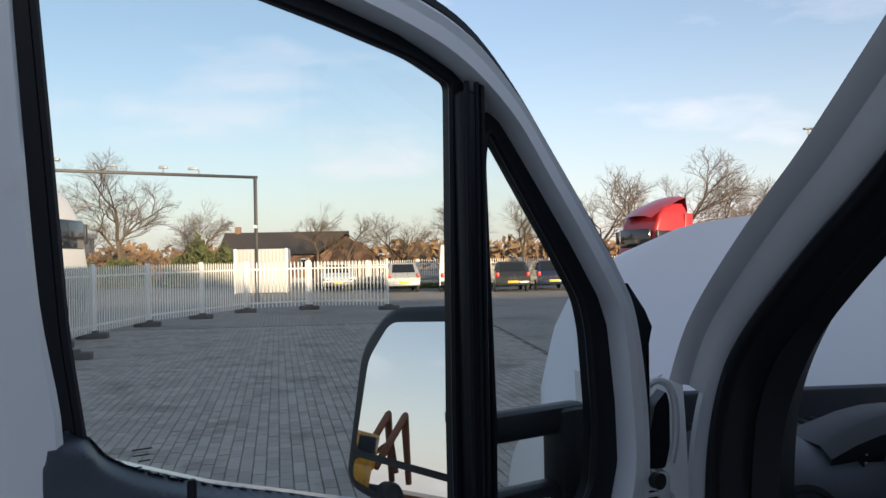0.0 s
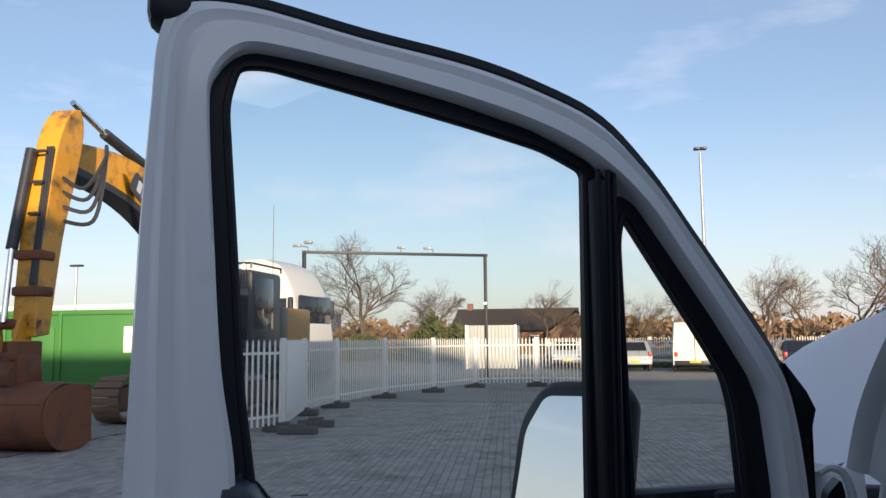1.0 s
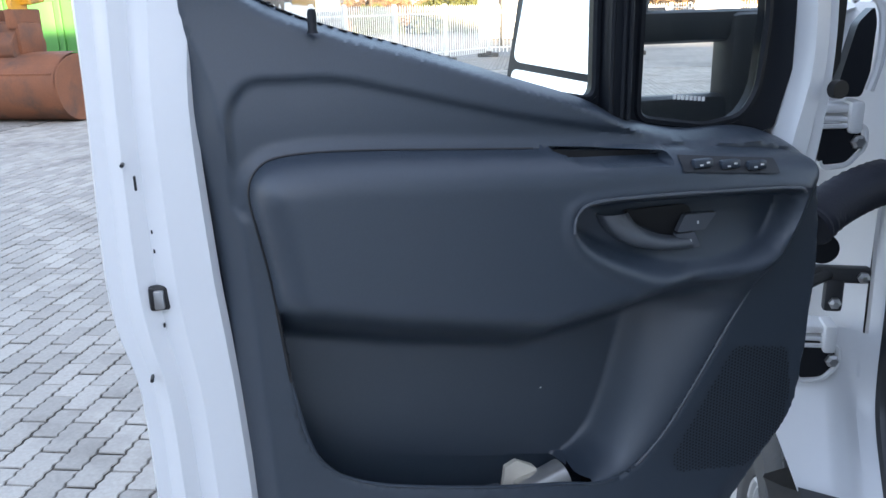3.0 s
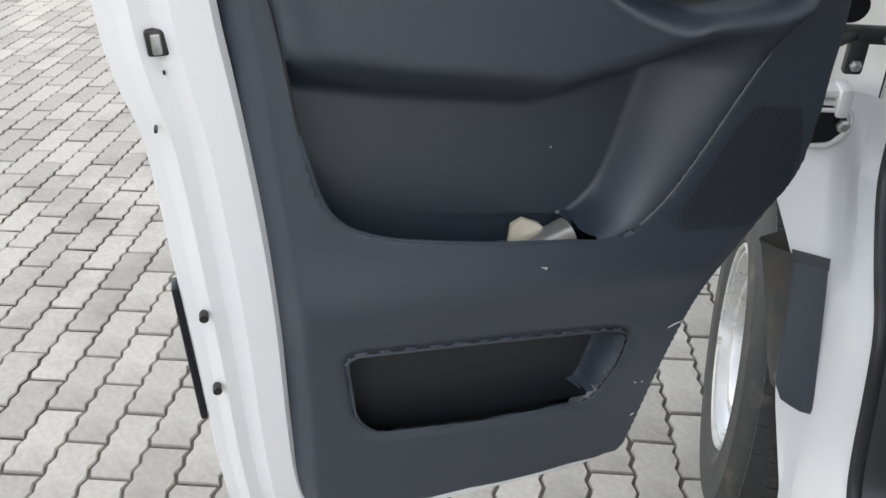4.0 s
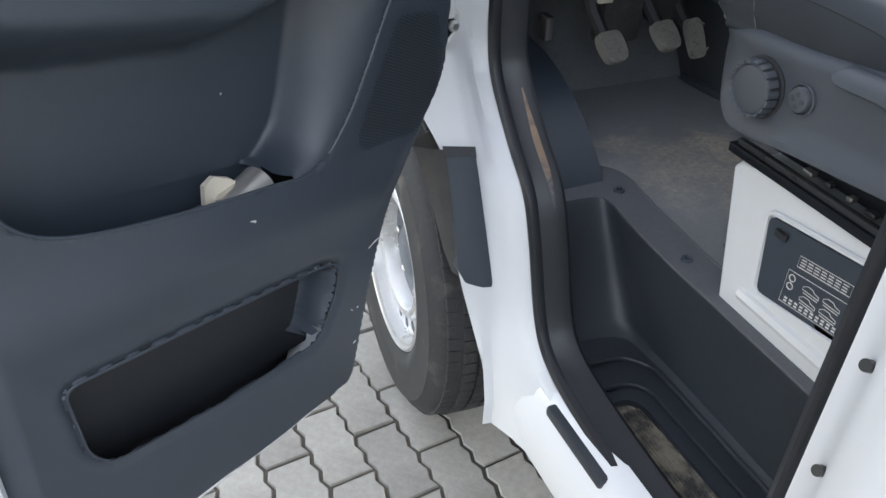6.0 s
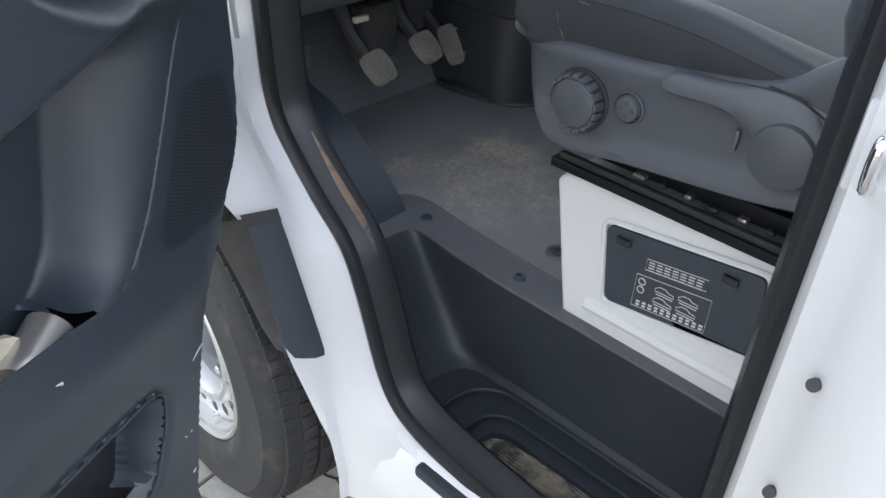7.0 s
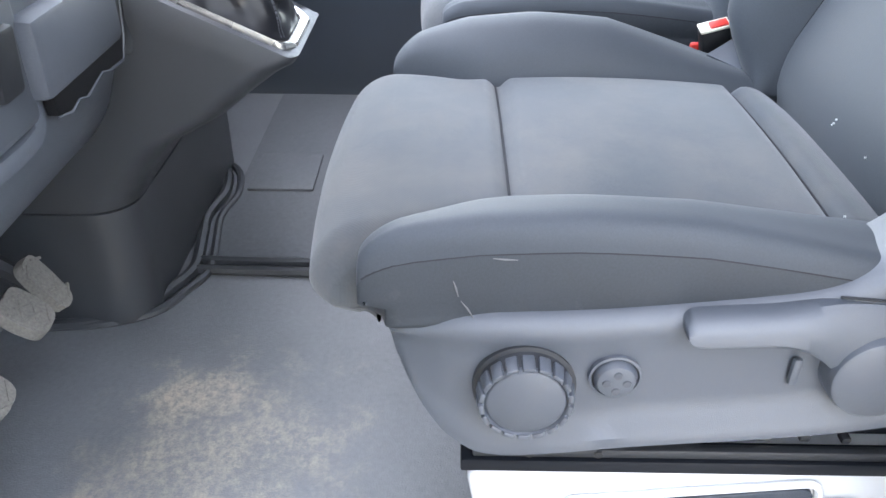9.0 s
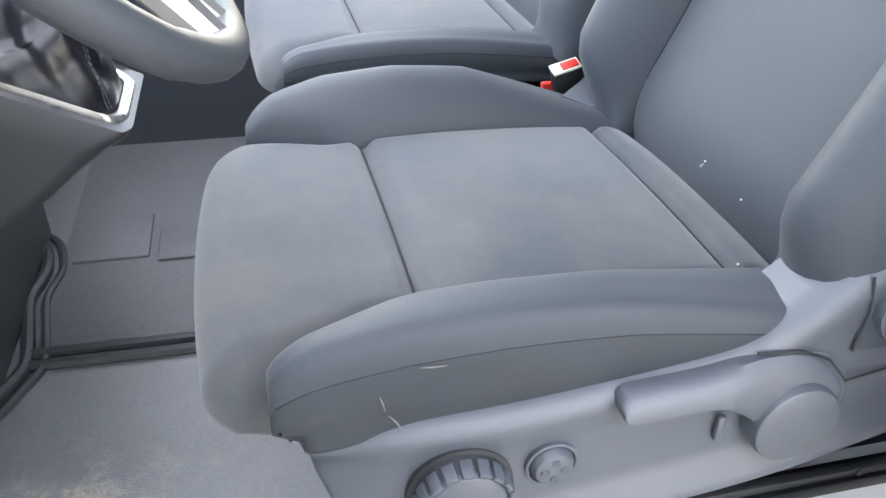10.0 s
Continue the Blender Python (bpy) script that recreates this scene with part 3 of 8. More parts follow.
for k, quad in enumerate((((.586, 1.231), (.611, 1.231), (.620, 1.213), (.600, 1.212)), ((.597, 1.252), (.638, 1.252), (.624, 1.2325), (.588, 1.2325)))):
    G().plate(round_poly(list(quad), .003), (), BOWL - .013, BOWL - .006, UP).make("lock_button", SHELL, door, bevel=.002)
    G().box((.606 + .008 * k, BOWL - .0135, 1.221 + .021 * k), (.0018, .001, .0035)).make("button_mark", LABEL_W, door)
# black sheet in the armrest's tray, painting the shade of its depth
G().plate(round_poly([(.438, 1.3345), (.566, 1.3245), (.566, 1.3145), (.468, 1.3205)], .004), (), ty(.52, 1.324) - .002, ty(.52, 1.324), UP).make("armrest_tray", LABEL_B, door)
# switch plate on the armrest's top, with its rocker switches
G().loft([[(u, ty(u, z, .0022), z) for z in np.linspace(1.3225 - .10 * (u - .58), 1.3060 - .09 * (u - .58), 4)] for u in np.linspace(.578, .700, 14)]).make("switch_plate", TRIM_DARK, door, fix=False)
for k in range(3):
    u, z = .602 + .034 * k, 1.3135 - .0035 * k
    G().box((u, ty(u, z, .005), z), (.024, .010, .010), .003).make("window_switch", TRIM, door)
    for du in (-.004, .004):
        G().box((u + du, ty(u, z, .0105), z + du * .3), (.0036, .001, .0018)).make("switch_mark", LABEL_W, door)
# bright line below the armrest's bowl: a lighter bead that paints the edge's highlight
edge = [(u, ty(u, z, .001), z) for u, z in curve([(.449, 1.252), (.452, 1.268), (.468, 1.283), (.53, 1.285), (.62, 1.283), (.715, 1.279), (.734, 1.272)], 6)]
G().tube(edge, .0018, 6).make("bowl_edge", SHELL, door)
# crease that runs down from the armrest to the speaker; its lighter plastic paints the light it catches
crease = [(u, ty(u, z, -.0012), z) for u, z in PANEL if u > .56 and z < 1.30]
G().tube(crease, .0022, 6).make("crease_bead", SHELL, door)


def speaker():
    poly = round_poly([(.690, 1.075), (.772, 1.062), (.783, 1.00), (.776, .945), (.727, .897), (.618, .908), (.606, .927)], .012)
    holes = G()
    bm = []
    for i, u in enumerate(np.arange(.606, .786, .0044)):
        for z in np.arange(.895, 1.08, .0044):
            zz = z + (.0022 if i % 2 else 0)
            bm.append((u, zz))
    P = np.array(bm)
    bm = [tuple(p) for p in P[sdf(P[:, 0], P[:, 1], poly) < -.003]]
    P = np.array(bm)
    ys = -trim_height(P[:, 0], P[:, 1])[0] - .0010
    for (u, z), y in zip(bm, ys):
        r = .0014
        holes.add([(u + r * math.cos(a), float(y), z + r * math.sin(a)) for a in [math.pi * q / 3 for q in range(6)]], [(0, 1, 2, 3, 4, 5)])
    tagged(holes.make("speaker_grille", LABEL_B, door, "fine perforated speaker grille", fix=False), kind="stuff")


speaker()
# lock pin, latch, holes and plugs; openings are black solids that paint their shade
G().lathe([(.0, .016), (.0035, .015), (.0045, .011), (.0045, -.004), (.006, -.007)], pose(.200, .004, 1.468), 12).make("lock_pin", RUBBER, door)
G().box((.034, .040, 1.206), (.030, .030, .026), .003).make("latch_slot", LABEL_B, door)
G().box((.029, .024, 1.206), (.010, .008, .020), .002).make("latch_claw", STEEL, door)
for u, z, r in ((.020, .885, .0055), (.018, .774, .0055), (.055, .548, .009), (.012, 1.121, .002), (.012, 1.345, .002), (.815, 1.377, .011)):
    G().lathe([(r * .7, -.003), (r, .001), (r, .012)], pose(u, .030 if u < .5 else .014, z, 90), 14).make("plug", LABEL_B, door)
for k in range(3):
    G().box((.030, .034, 1.255 + .02 * k - (k > 1) * .12), (.002, .008, .004), .0005).make("slot", LABEL_B, door)
G().box((.020, .036, 1.325), (.004, .010, .016), .0015).make("slot", LABEL_B, door)
G().box((-.008, .075, .80), (.010, .03, .21), .004).make("edge_seal", RUBBER, door)
G().box((.040, .050, .478), (.020, .02, .022), .008).make("rubber_stop", RUBBER, door)
# maker's marks on the glass: plain bars
for k, (w, du) in enumerate(((.018, 0), (.015, -.001), (.011, .002), (.005, -.003))):
    G().box((.167 + du, .0490, 1.507 - .0055 * k), (w, .0006, .0012)).make("glass_mark", TRIM_DARK, door)
# a paper cup left in the pocket
G().lathe([(.0, 0), (.020, .002), (.0235, .008), (.0225, .020), (.0245, .064), (.0, .066)], pose(.416, .018, .897, 0, 80, 10), 24).make("grey_cup", SATIN, door, "crushed silver cup")
G().add([(.396, 0.032, 0.887), (.464, 0.030, 0.883), (.462, 0.029, 0.905), (.440, 0.032, 0.929), (.418, 0.034, 0.941), (.403, 0.033, 0.934),
         (.397, 0.040, 0.887), (.464, 0.038, 0.883), (.462, 0.037, 0.905), (.441, 0.042, 0.928), (.419, 0.044, 0.938), (.404, 0.043, 0.932)],
        [(0, 1, 2, 3, 4, 5), (11, 10, 9, 8, 7, 6)] + [(i, (i + 1) % 6, 6 + (i + 1) % 6, 6 + i) for i in range(6)]).make("paper_scrap", PAPER, door, "torn cream paper")
G().box((.378, .02, .915), (.03, .02, .006), .002).make("scrap", SHELL, door)
# pale scratches on the trim, and a row of white bars on the quarter glass
for u, z, du, dz in ((.425, .897, .008, -.002), (.430, .893, .003, .001), (.628, .748, .024, .008), (.590, .592, .006, .003), (.588, .660, .004, -.004), (.600, .655, .003, .002), (.46, 1.02, .002, .002)):
    G().tube([(u, ty(u, z, .0003), z), (u + du * .5, ty(u + du * .5, z + dz * .7, .0004), z + dz * .7), (u + du, ty(u + du, z + dz, .0003), z + dz)], [.0004, .0010, .0004], 5).make("scratch", LABEL_W, door)
for k in range(8):
    G().box((.622 + .0055 * k, .0485, 1.3745 - .0006 * k), (.0038, .0006, .0052)).make("glass_mark", LABEL_W, door)


def wing_mirror():
    # frame of the glass: its normal looks back along the van's side as the open door turns it
    C = DOOR_M.inverted() @ Vector((.180, 1.735, 1.470))
    nw = Vector((-.62, -.76, .17)).normalized()
    n = (DOOR_M.to_3x3().inverted() @ nw).normalized()
    h = Vector((0, 0, 1)).cross(n).normalized()
    v = n.cross(h)
    M = Matrix((h, v, n)).transposed().to_4x4()
    M.translation = C
    out = round_poly([(-.112, -.118), (-.104, .08), (-.060, .140), (.075, .145), (.100, .125), (.100, -.15), (.04, -.158)], .03, 6)
    rows = []
    for s, d in ((.93, .012), (1.0, .004), (1.02, -.012), (.96, -.03), (.78, -.05), (.4, -.055)):
        rows.append([(a * s, b * s, d) for a, b in out])
    g = G().loft(rows, close_cols=True, cap=True, m=M)
    head = g.make("mirror_housing", TRIM_DARK, door, "black plastic wing mirror", angle=60)
    up = round_poly([(-.092, -.066), (-.082, .064), (-.048, .118), (.068, .122), (.086, .104), (.086, -.082)], .016)
    dn = round_poly([(-.092, -.076), (.086, -.092), (.084, -.132), (.03, -.140), (-.092, -.108)], .012)
    for p in (up, dn):
        G().plate(p, (), .012, .0145, M).make("mirror_glass", MIRROR, door)
    # arms
    G().box((.690, .125, 1.452), (.20, .040, .040), .012).make("mirror_arm", TRIM_DARK, door)
    G().box((.690, .125, 1.346), (.20, .040, .044), .012).make("mirror_arm", TRIM_DARK, door)
    G().box((.760, .122, 1.398), (.060, .050, .14), .012).make("mirror_foot", TRIM_DARK, door)
    G().box((.600, .150, 1.405), (.030, .060, .15), .010).make("mirror_joint", TRIM_DARK, door)


wing_mirror()

# ---------------------------------------------------------------- van body
AP = curve([(1.02, 2.04), (1.12, 1.955), (1.25, 1.86), (1.403, 1.751), (1.495, 1.694), (1.599, 1.624), (1.715, 1.535), (1.772, 1.455), (1.805, 1.36), (1.817, 1.25),
            (1.815, 1.15), (1.804, 1.05), (1.798, .94), (1.775, .872), (1.70, .792), (1.635, .735), (1.600, .668), (1.557, .545), (1.525, .490), (1.48, .462),
            (1.41, .445), (1.27, .430), (1.10, .425), (1.055, .435), (1.030, .47), (1.026, .60), (1.026, .95), (1.024, 1.3), (1.015, 1.7), (.99, 2.0)], 4)


def normals2(path):
    out = []
    k = len(path)
    for i in range(k):
        a, b = path[max(i - 1, 0)], path[min(i + 1, k - 1)]
        d = Vector((b[0] - a[0], b[1] - a[1])).normalized()
        out.append((-d.y, d.x))
    return out


def lean(z):
    """The body side draws in above the waist."""
    return .04 * max(0.0, z - 1.60)


def sweep_side(path, section, name, material, label=""):
    """Sweep a section of (x, distance outwards from the opening) along the opening's edge."""
    rows = []
    for (y, z), (ny, nz) in zip(path, normals2(path)):
        k = 1 - .36 * float(sstep(np.array(z), 1.30, 1.52)) * (y > 1.06)
        rows.append([(x + lean(z), y + ny * d * k, z + nz * d * k) for x, d in section])
    return G().loft(rows).make(name, material, van, label, angle=40)


SEAL_RUBBER = mat("seal_rubber", (0.013, 0.015, 0.019), 0.36, var=0.15, grain=0.1)
# Warm sheen on the seal, painted as a blotchy tan metallic strip.
SEAL_SHEEN = mat("tan_seal_sheen", (0.17, 0.115, 0.075), 0.32, metal=0.3, var=0.5, scale=12, dirt=(0.035, 0.036, 0.04), dirt_at=(0.46, 0.62), dscale=16)
AP_N = normals2(AP)
k_front = [i for i, p in enumerate(AP) if p[0] > 1.06]
front = AP[:k_front[-1] + 1]
upper = [p for p in AP if p[1] > 1.44 and p[0] > 1.03]
lower = AP[len(upper) - 1:]
sweep_side(upper, [(.70, -.004), (.665, .0), (.640, .010), (.622, .022), (.612, .045), (.606, .060), (.592, .066), (.580, .082), (.600, .105), (.680, .115)], "aperture_flange", WHITE, "white painted door aperture")
sweep_side(lower, [(.70, -.004), (.665, .0), (.640, .010), (.626, .018), (.619, .026), (.621, .050), (.66, .062)], "aperture_flange", WHITE, "white painted door aperture")
# rubber seal round the opening: a flat band with a bulb on its edge, then the plastic trim inside it
SEAL = [(.642, .014), (.632, .008), (.629, .000), (.633, -.008), (.642, -.011), (.647, -.0105), (.652, -.014), (.662, -.019), (.674, -.024), (.686, -.027), (.692, -.024), (.696, -.010)]
sweep_side(AP, SEAL, "door_seal", SEAL_RUBBER, "black rubber door seal")
sheen_at = [i for i, (y, z) in enumerate(AP) if .69 < z < .86 and y > 1.3]
G().loft([[(x, AP[i][0] + AP_N[i][0] * q, AP[i][1] + AP_N[i][1] * q) for x, q in ((.670 - .0055 * w, -.0236 + .0018 * w), (.670, -.0241), (.670 + .0055 * w, -.0241 - .0018 * w))] for i, w in [(i, min(1, .2 + .25 * n_, .2 + .25 * (len(sheen_at) - 1 - n_))) for n_, i in enumerate(sheen_at)]]).make("scuffed_strip", SEAL_SHEEN, van, "tan strip painted on the seal as warm sheen")


HEADLINER = mat("headliner_fabric", (0.24, 0.24, 0.245), 0.9, var=0.06)


def body_panels():
    # pillar and wing behind the door's hinges: a wall that faces backwards and steps out to the wing
    post = [(1.90, 1.475), (1.89, 1.40), (1.885, 1.30), (1.885, 1.05), (1.87, .93)]
    rows = []
    for y, z in curve(post, 4):
        l = lean(z)
        rows.append([(.612 + l, y - .05, z), (.575 + l, y - .01, z), (.560 + l, y + .02, z), (.530 + l, y + .05, z), (.485 + l, y + .06, z), (.480 + l, y + .12, z)])
    G().loft(rows).make("hinge_pillar", WHITE, van, angle=45)
    # lower pillar to sill: its rear face slopes backwards as it goes down
    rows = []
    for z in np.linspace(.27, 1.00, 24):
        ys = float(np.interp(z, [.30, .44, .49, .545, .668, .735, .792, .872, .94, 1.05], [1.44, 1.47, 1.525, 1.557, 1.60, 1.635, 1.70, 1.775, 1.798, 1.804]))
        yr = float(np.interp(z, [.34, .40, .582, .78, .86, .95, 1.0], [1.572, 1.588, 1.626, 1.702, 1.765, 1.83, 1.85]))
        xl = float(np.interp(z, [.34, .42, .58, .78, .88, .95], [.585, .560, .526, .522, .480, .462]))
        rows.append([(.636, ys + .008, z), (.610, ys + .028, z), (.596, (ys + .028 + yr) / 2 + .004, z), (.577, yr, z), (.560, yr + .003, z), ((.56 + xl) / 2, yr + .010, z), (xl, yr + .016, z), (xl + .004, yr + .024, z), (xl + .03, yr + .03, z)])
    G().loft(rows).make("lower_pillar", WHITE, van, angle=45)
    # wing above the wheel
    wing = [(1.90, 1.46), (1.90, 1.20), (1.90, .98), (1.93, .92), (2.05, .845), (2.20, .83), (2.38, .88), (2.55, .86), (2.70, .70)]
    top = [(1.90, 1.46), (2.05, 1.40), (2.25, 1.33), (2.50, 1.26), (2.75, 1.20), (2.90, 1.10), (2.98, .98), (3.02, .85), (3.04, .70)]
    rows = []
    for (a, b), (c, d) in zip(curve(top, 3), curve(wing, 3)):
        rows.append([(.60, a, b + .02), (.515, a, b - .01), (.485, (a * 2 + c) / 3, (b * 2 + d) / 3), (.475, (a + 2 * c) / 3, (b + 2 * d) / 3), (.468, c, d), (.50, c, d + .01)])
    G().loft(rows).make("wing", WHITE_OUT, van, angle=50)
    # sill
    rows = []
    for y in np.linspace(-.6, 1.575, 12):
        rows.append([(.655, y, .446), (.628, y, .438), (.614, y, .42), (.602, y, .385), (.594, y, .335), (.605, y, .27)])
    G().loft(rows).make("sill", WHITE_OUT, van)
    # side behind the door and rear body
    rows = []
    for z in np.linspace(.30, 2.30, 14):
        l = lean(z)
        rows.append([(.61 + l, 1.000, z), (.595 + l, .965, z), (.575 + l, .950, z), (.560 + l, .90, z), (.52 + l, .80, z), (.515 + l, .2, z), (.515 + l, -4.0, z), (.60, -4.05, z)])
    G().loft(rows).make("side_panel", WHITE_OUT, van, angle=40)
    for z in (.951, .816):
        G().lathe([(.003, -.002), (.006, .001), (.006, .01)], pose(.593, .966, z, 0, -62, 0) @ pose(0, 0, 0, 0, 0, 0), 12).make("plug", LABEL_B, van)
    # roof, far side, rear wall of the cab
    rows = []
    for y in (-4.0, -1.0, .8, 1.15):
        rows.append([(.62, y, 2.06), (.70, y, 2.24), (.90, y, 2.33), (1.5, y, 2.36), (2.1, y, 2.33), (2.35, y, 2.24), (2.42, y, 2.06)])
    rows.append([(.78, 1.32, 1.99), (.80, 1.32, 2.04), (.95, 1.34, 2.07), (1.5, 1.36, 2.09), (2.1, 1.34, 2.07), (2.25, 1.32, 2.04), (2.28, 1.32, 1.99)])
    G().loft(rows).make("roof", WHITE_OUT, van, angle=50)
    G().box((1.52, .62, 1.45), (1.75, .03, 1.6), .01).make("bulkhead", TRIM, van)
    # Unseen headliner, added to cut the light on the seats.
    G().box((1.52, .985, 2.03), (1.62, .70, .03), .012).make("headliner", HEADLINER, van, "unseen grey fabric headliner added to cut light on the seats")
    G().plate([(.64, .42), (2.34, .42), (2.34, 1.28), (.64, 1.28)], (), 2.36, 2.41, Matrix(((0, 0, 1, 0), (1, 0, 0, 0), (0, 1, 0, 0), (0, 0, 0, 1)))).make("far_door", TRIM, van)
    G().box((2.40, .80, 1.68), (.05, .50, .80), .01).make("far_pillar", TRIM, van)
    far = G().plate([(1.05, 1.28), (1.86, 1.28), (1.80, 1.42), (1.42, 1.74), (1.05, 1.98)], (), 2.38, 2.385, Matrix(((0, 0, 1, 0), (1, 0, 0, 0), (0, 1, 0, 0), (0, 0, 0, 1)))).make("far_window", GLASS, van)
    far.visible_shadow = False
    rows = []
    for x in np.linspace(.80, 2.25, 9):
        q = ((x - 1.52) / .72) ** 2
        rows.append([(x, 1.36 - .06 * q, 2.06), (x, 1.62 - .10 * q, 1.86), (x, 1.92 - .14 * q, 1.60), (x, 2.22 - .20 * q, 1.30)])
    ws = G().loft(rows).make("windscreen", SCREEN_GLASS, van, angle=60)
    ws.visible_shadow = False
    # black trim inside the windscreen pillar
    rows = []
    for y, z in curve([(1.20, 2.00), (1.40, 1.82), (1.60, 1.68), (1.72, 1.58), (1.80, 1.47), (1.83, 1.36), (1.84, 1.20)], 4):
        l = lean(z)
        rows.append([(.690 + l, y - .040, z - .035), (.73 + l, y - .055, z - .03), (.775 + l, y - .02, z), (.79 + l, y + .05, z + .03), (.72 + l, y + .08, z + .05)])
    G().loft(rows).make("pillar_trim", TRIM_DARK, van, angle=50)


body_panels()
G().tube(curve([(.640, .985, 1.165), (.598, .985, 1.166), (.590, .985, 1.155), (.590, .985, 1.138), (.598, .985, 1.127), (.640, .985, 1.128)], 5), .0055, 10).make("lock_striker", CHROME, van)
G().box((.626, .992, 1.146), (.012, .036, .075), .004).make("striker_plate", WHITE, van)
# hinges, check strap, cable boot between pillar and door
XZ = lambda y0: Matrix(((1, 0, 0, 0), (0, 0, 1, y0), (0, 1, 0, 0), (0, 0, 0, 1)))     # a plate's x, y become x, z; its height y
NAVY = mat("navy_fabric_boot", (0.014, 0.017, 0.028), 0.6, var=0.2, bump=0.3, bscale=500)
for dz in (0.0, -.325):
    hg = G().box((.535, 1.825, 1.336 + dz), (.054, .05, .012), .004).box((.535, 1.825, 1.322 + dz), (.050, .05, .008), .003)
    hg.box((.558, 1.815, 1.325 + dz), (.018, .05, .044), .005)
    hg.make("hinge", WHITE, van, angle=35)
    G().plate(round_poly([(.508, 1.312 + dz), (.566, 1.314 + dz), (.570, 1.285 + dz), (.552, 1.262 + dz), (.520, 1.258 + dz), (.508, 1.28 + dz)], .008), (), 0, .030, XZ(1.800)).make("hinge_recess", RUBBER, van, bevel=.004)
    G().tube([(x, 1.798, z + dz) for x, z in round_poly([(.508, 1.312), (.572, 1.314), (.575, 1.285), (.553, 1.258), (.520, 1.254)], .010)], .0035, 6).make("hinge_bracket", WHITE, van)
    G().lathe([(.010, 0), (.010, .006), (.006, .010), (0, .010)], pose(.563, 1.796, 1.292 + dz, 90, 0, 10), 6).make("hinge_bolt", STEEL, van)
G().plate(round_poly([(.566, 1.470), (.548, 1.449), (.530, 1.36), (.527, 1.352), (.562, 1.352), (.570, 1.385), (.571, 1.45)], .006), (), 0, .035, XZ(1.800)).make("pillar_pad", RUBBER, van, bevel=.004)
G().tube([(x, 1.802, z) for x, z in curve([(.538, 1.478), (.553, 1.486), (.570, 1.478), (.580, 1.45), (.580, 1.40), (.572, 1.36)], 5)], .006, 8).make("pillar_bead", WHITE, van)
G().box((.563, 1.80, 1.100), (.078, .020, .024), .005).make("check_strap", TRIM_DARK, van)
G().box((.555, 1.797, 1.070), (.026, .018, .050), .005).make("check_strap_plate", TRIM_DARK, van)
G().cyl((.47, 1.70, 1.100), (.545, 1.795, 1.100), .008, n=10).make("check_rod", TRIM_DARK, van)
for x, z in ((.590, 1.100), (.556, 1.060)):
    G().lathe([(.0085, 0), (.0085, .006), (.004, .010), (0, .010)], pose(x, 1.788, z, 90), 6).make("strap_bolt", STEEL, van)
boot = curve([(.490, 1.700, 1.195), (.515, 1.725, 1.212), (.55, 1.755, 1.226), (.585, 1.785, 1.234), (.612, 1.81, 1.236)], 6)
G().tube(boot, [.030 + .0025 * (i % 2) - (.006 if i > len(boot) - 3 else 0) for i in range(len(boot))], 16).make("cable_boot", NAVY, van, "navy fabric cable boot")
G().lathe([(.018, 0), (.022, .004), (.022, .012), (0, .012)], pose(.533, 1.80, 1.140, 90), 20).make("grommet", RUBBER, van)

LINER = mat("dusty_liner_plastic", (0.046, 0.046, 0.046), 0.75, var=0.25, grain=0.2, dirt=(0.085, 0.075, 0.064), dirt_at=(0.5, 0.85), dscale=9)
# splash plate behind the wheel
rows = []
for t, xl, xr in ((0, .518, .566), (.15, .521, .569), (.5, .522, .574), (.85, .524, .579), (.96, .535, .580), (1.0, .550, .578)):
    z = .785 - .222 * t
    y = 1.700 - .070 * t
    rows.append([(xl - .002, y + .020, z), (xl, y + .002, z), ((xl + xr) / 2, y - .009, z), (xr, y - .012, z), (xr + .002, y + .004, z)])
G().loft(rows, cap=True).make("splash_plate", TRIM, van, "dark grey plastic plate", angle=40)
G().add([(.516, 1.712, .800), (.568, 1.696, .798), (.567, 1.686, .783), (.517, 1.700, .785)], [(0, 1, 2, 3)]).make("splash_plate_lip", TRIM_DARK, van, fix=False)
# arch liner that curves from the plate into the wheel arch
rows = []
for z, xl, xr, y in ((.797, .472, .518, 1.702), (.790, .476, .519, 1.700), (.74, .488, .521, 1.684), (.68, .501, .523, 1.666), (.62, .511, .525, 1.648), (.575, .524, .536, 1.634)):
    rows.append([(xr, y + .002, z), ((xl + xr) / 2, y + .014, z), (xl, y + .034, z), (xl + .004, y + .044, z), (xl + .05, y + .075, z)])
G().loft(rows).make("arch_liner", LINER, van, "dusty dark plastic arch liner", angle=50)
rows = []
for t in np.linspace(0, 1, 14):
    a = radians(152 - 112 * t)
    rows.append([(.640, 2.08 + .47 * math.cos(a), .37 + .47 * math.sin(a)), (.65, 2.08 + .455 * math.cos(a), .37 + .455 * math.sin(a)), (.86, 2.08 + .45 * math.cos(a), .37 + .45 * math.sin(a))])
G().loft(rows).make("wheel_arch_liner", TRIM, van)


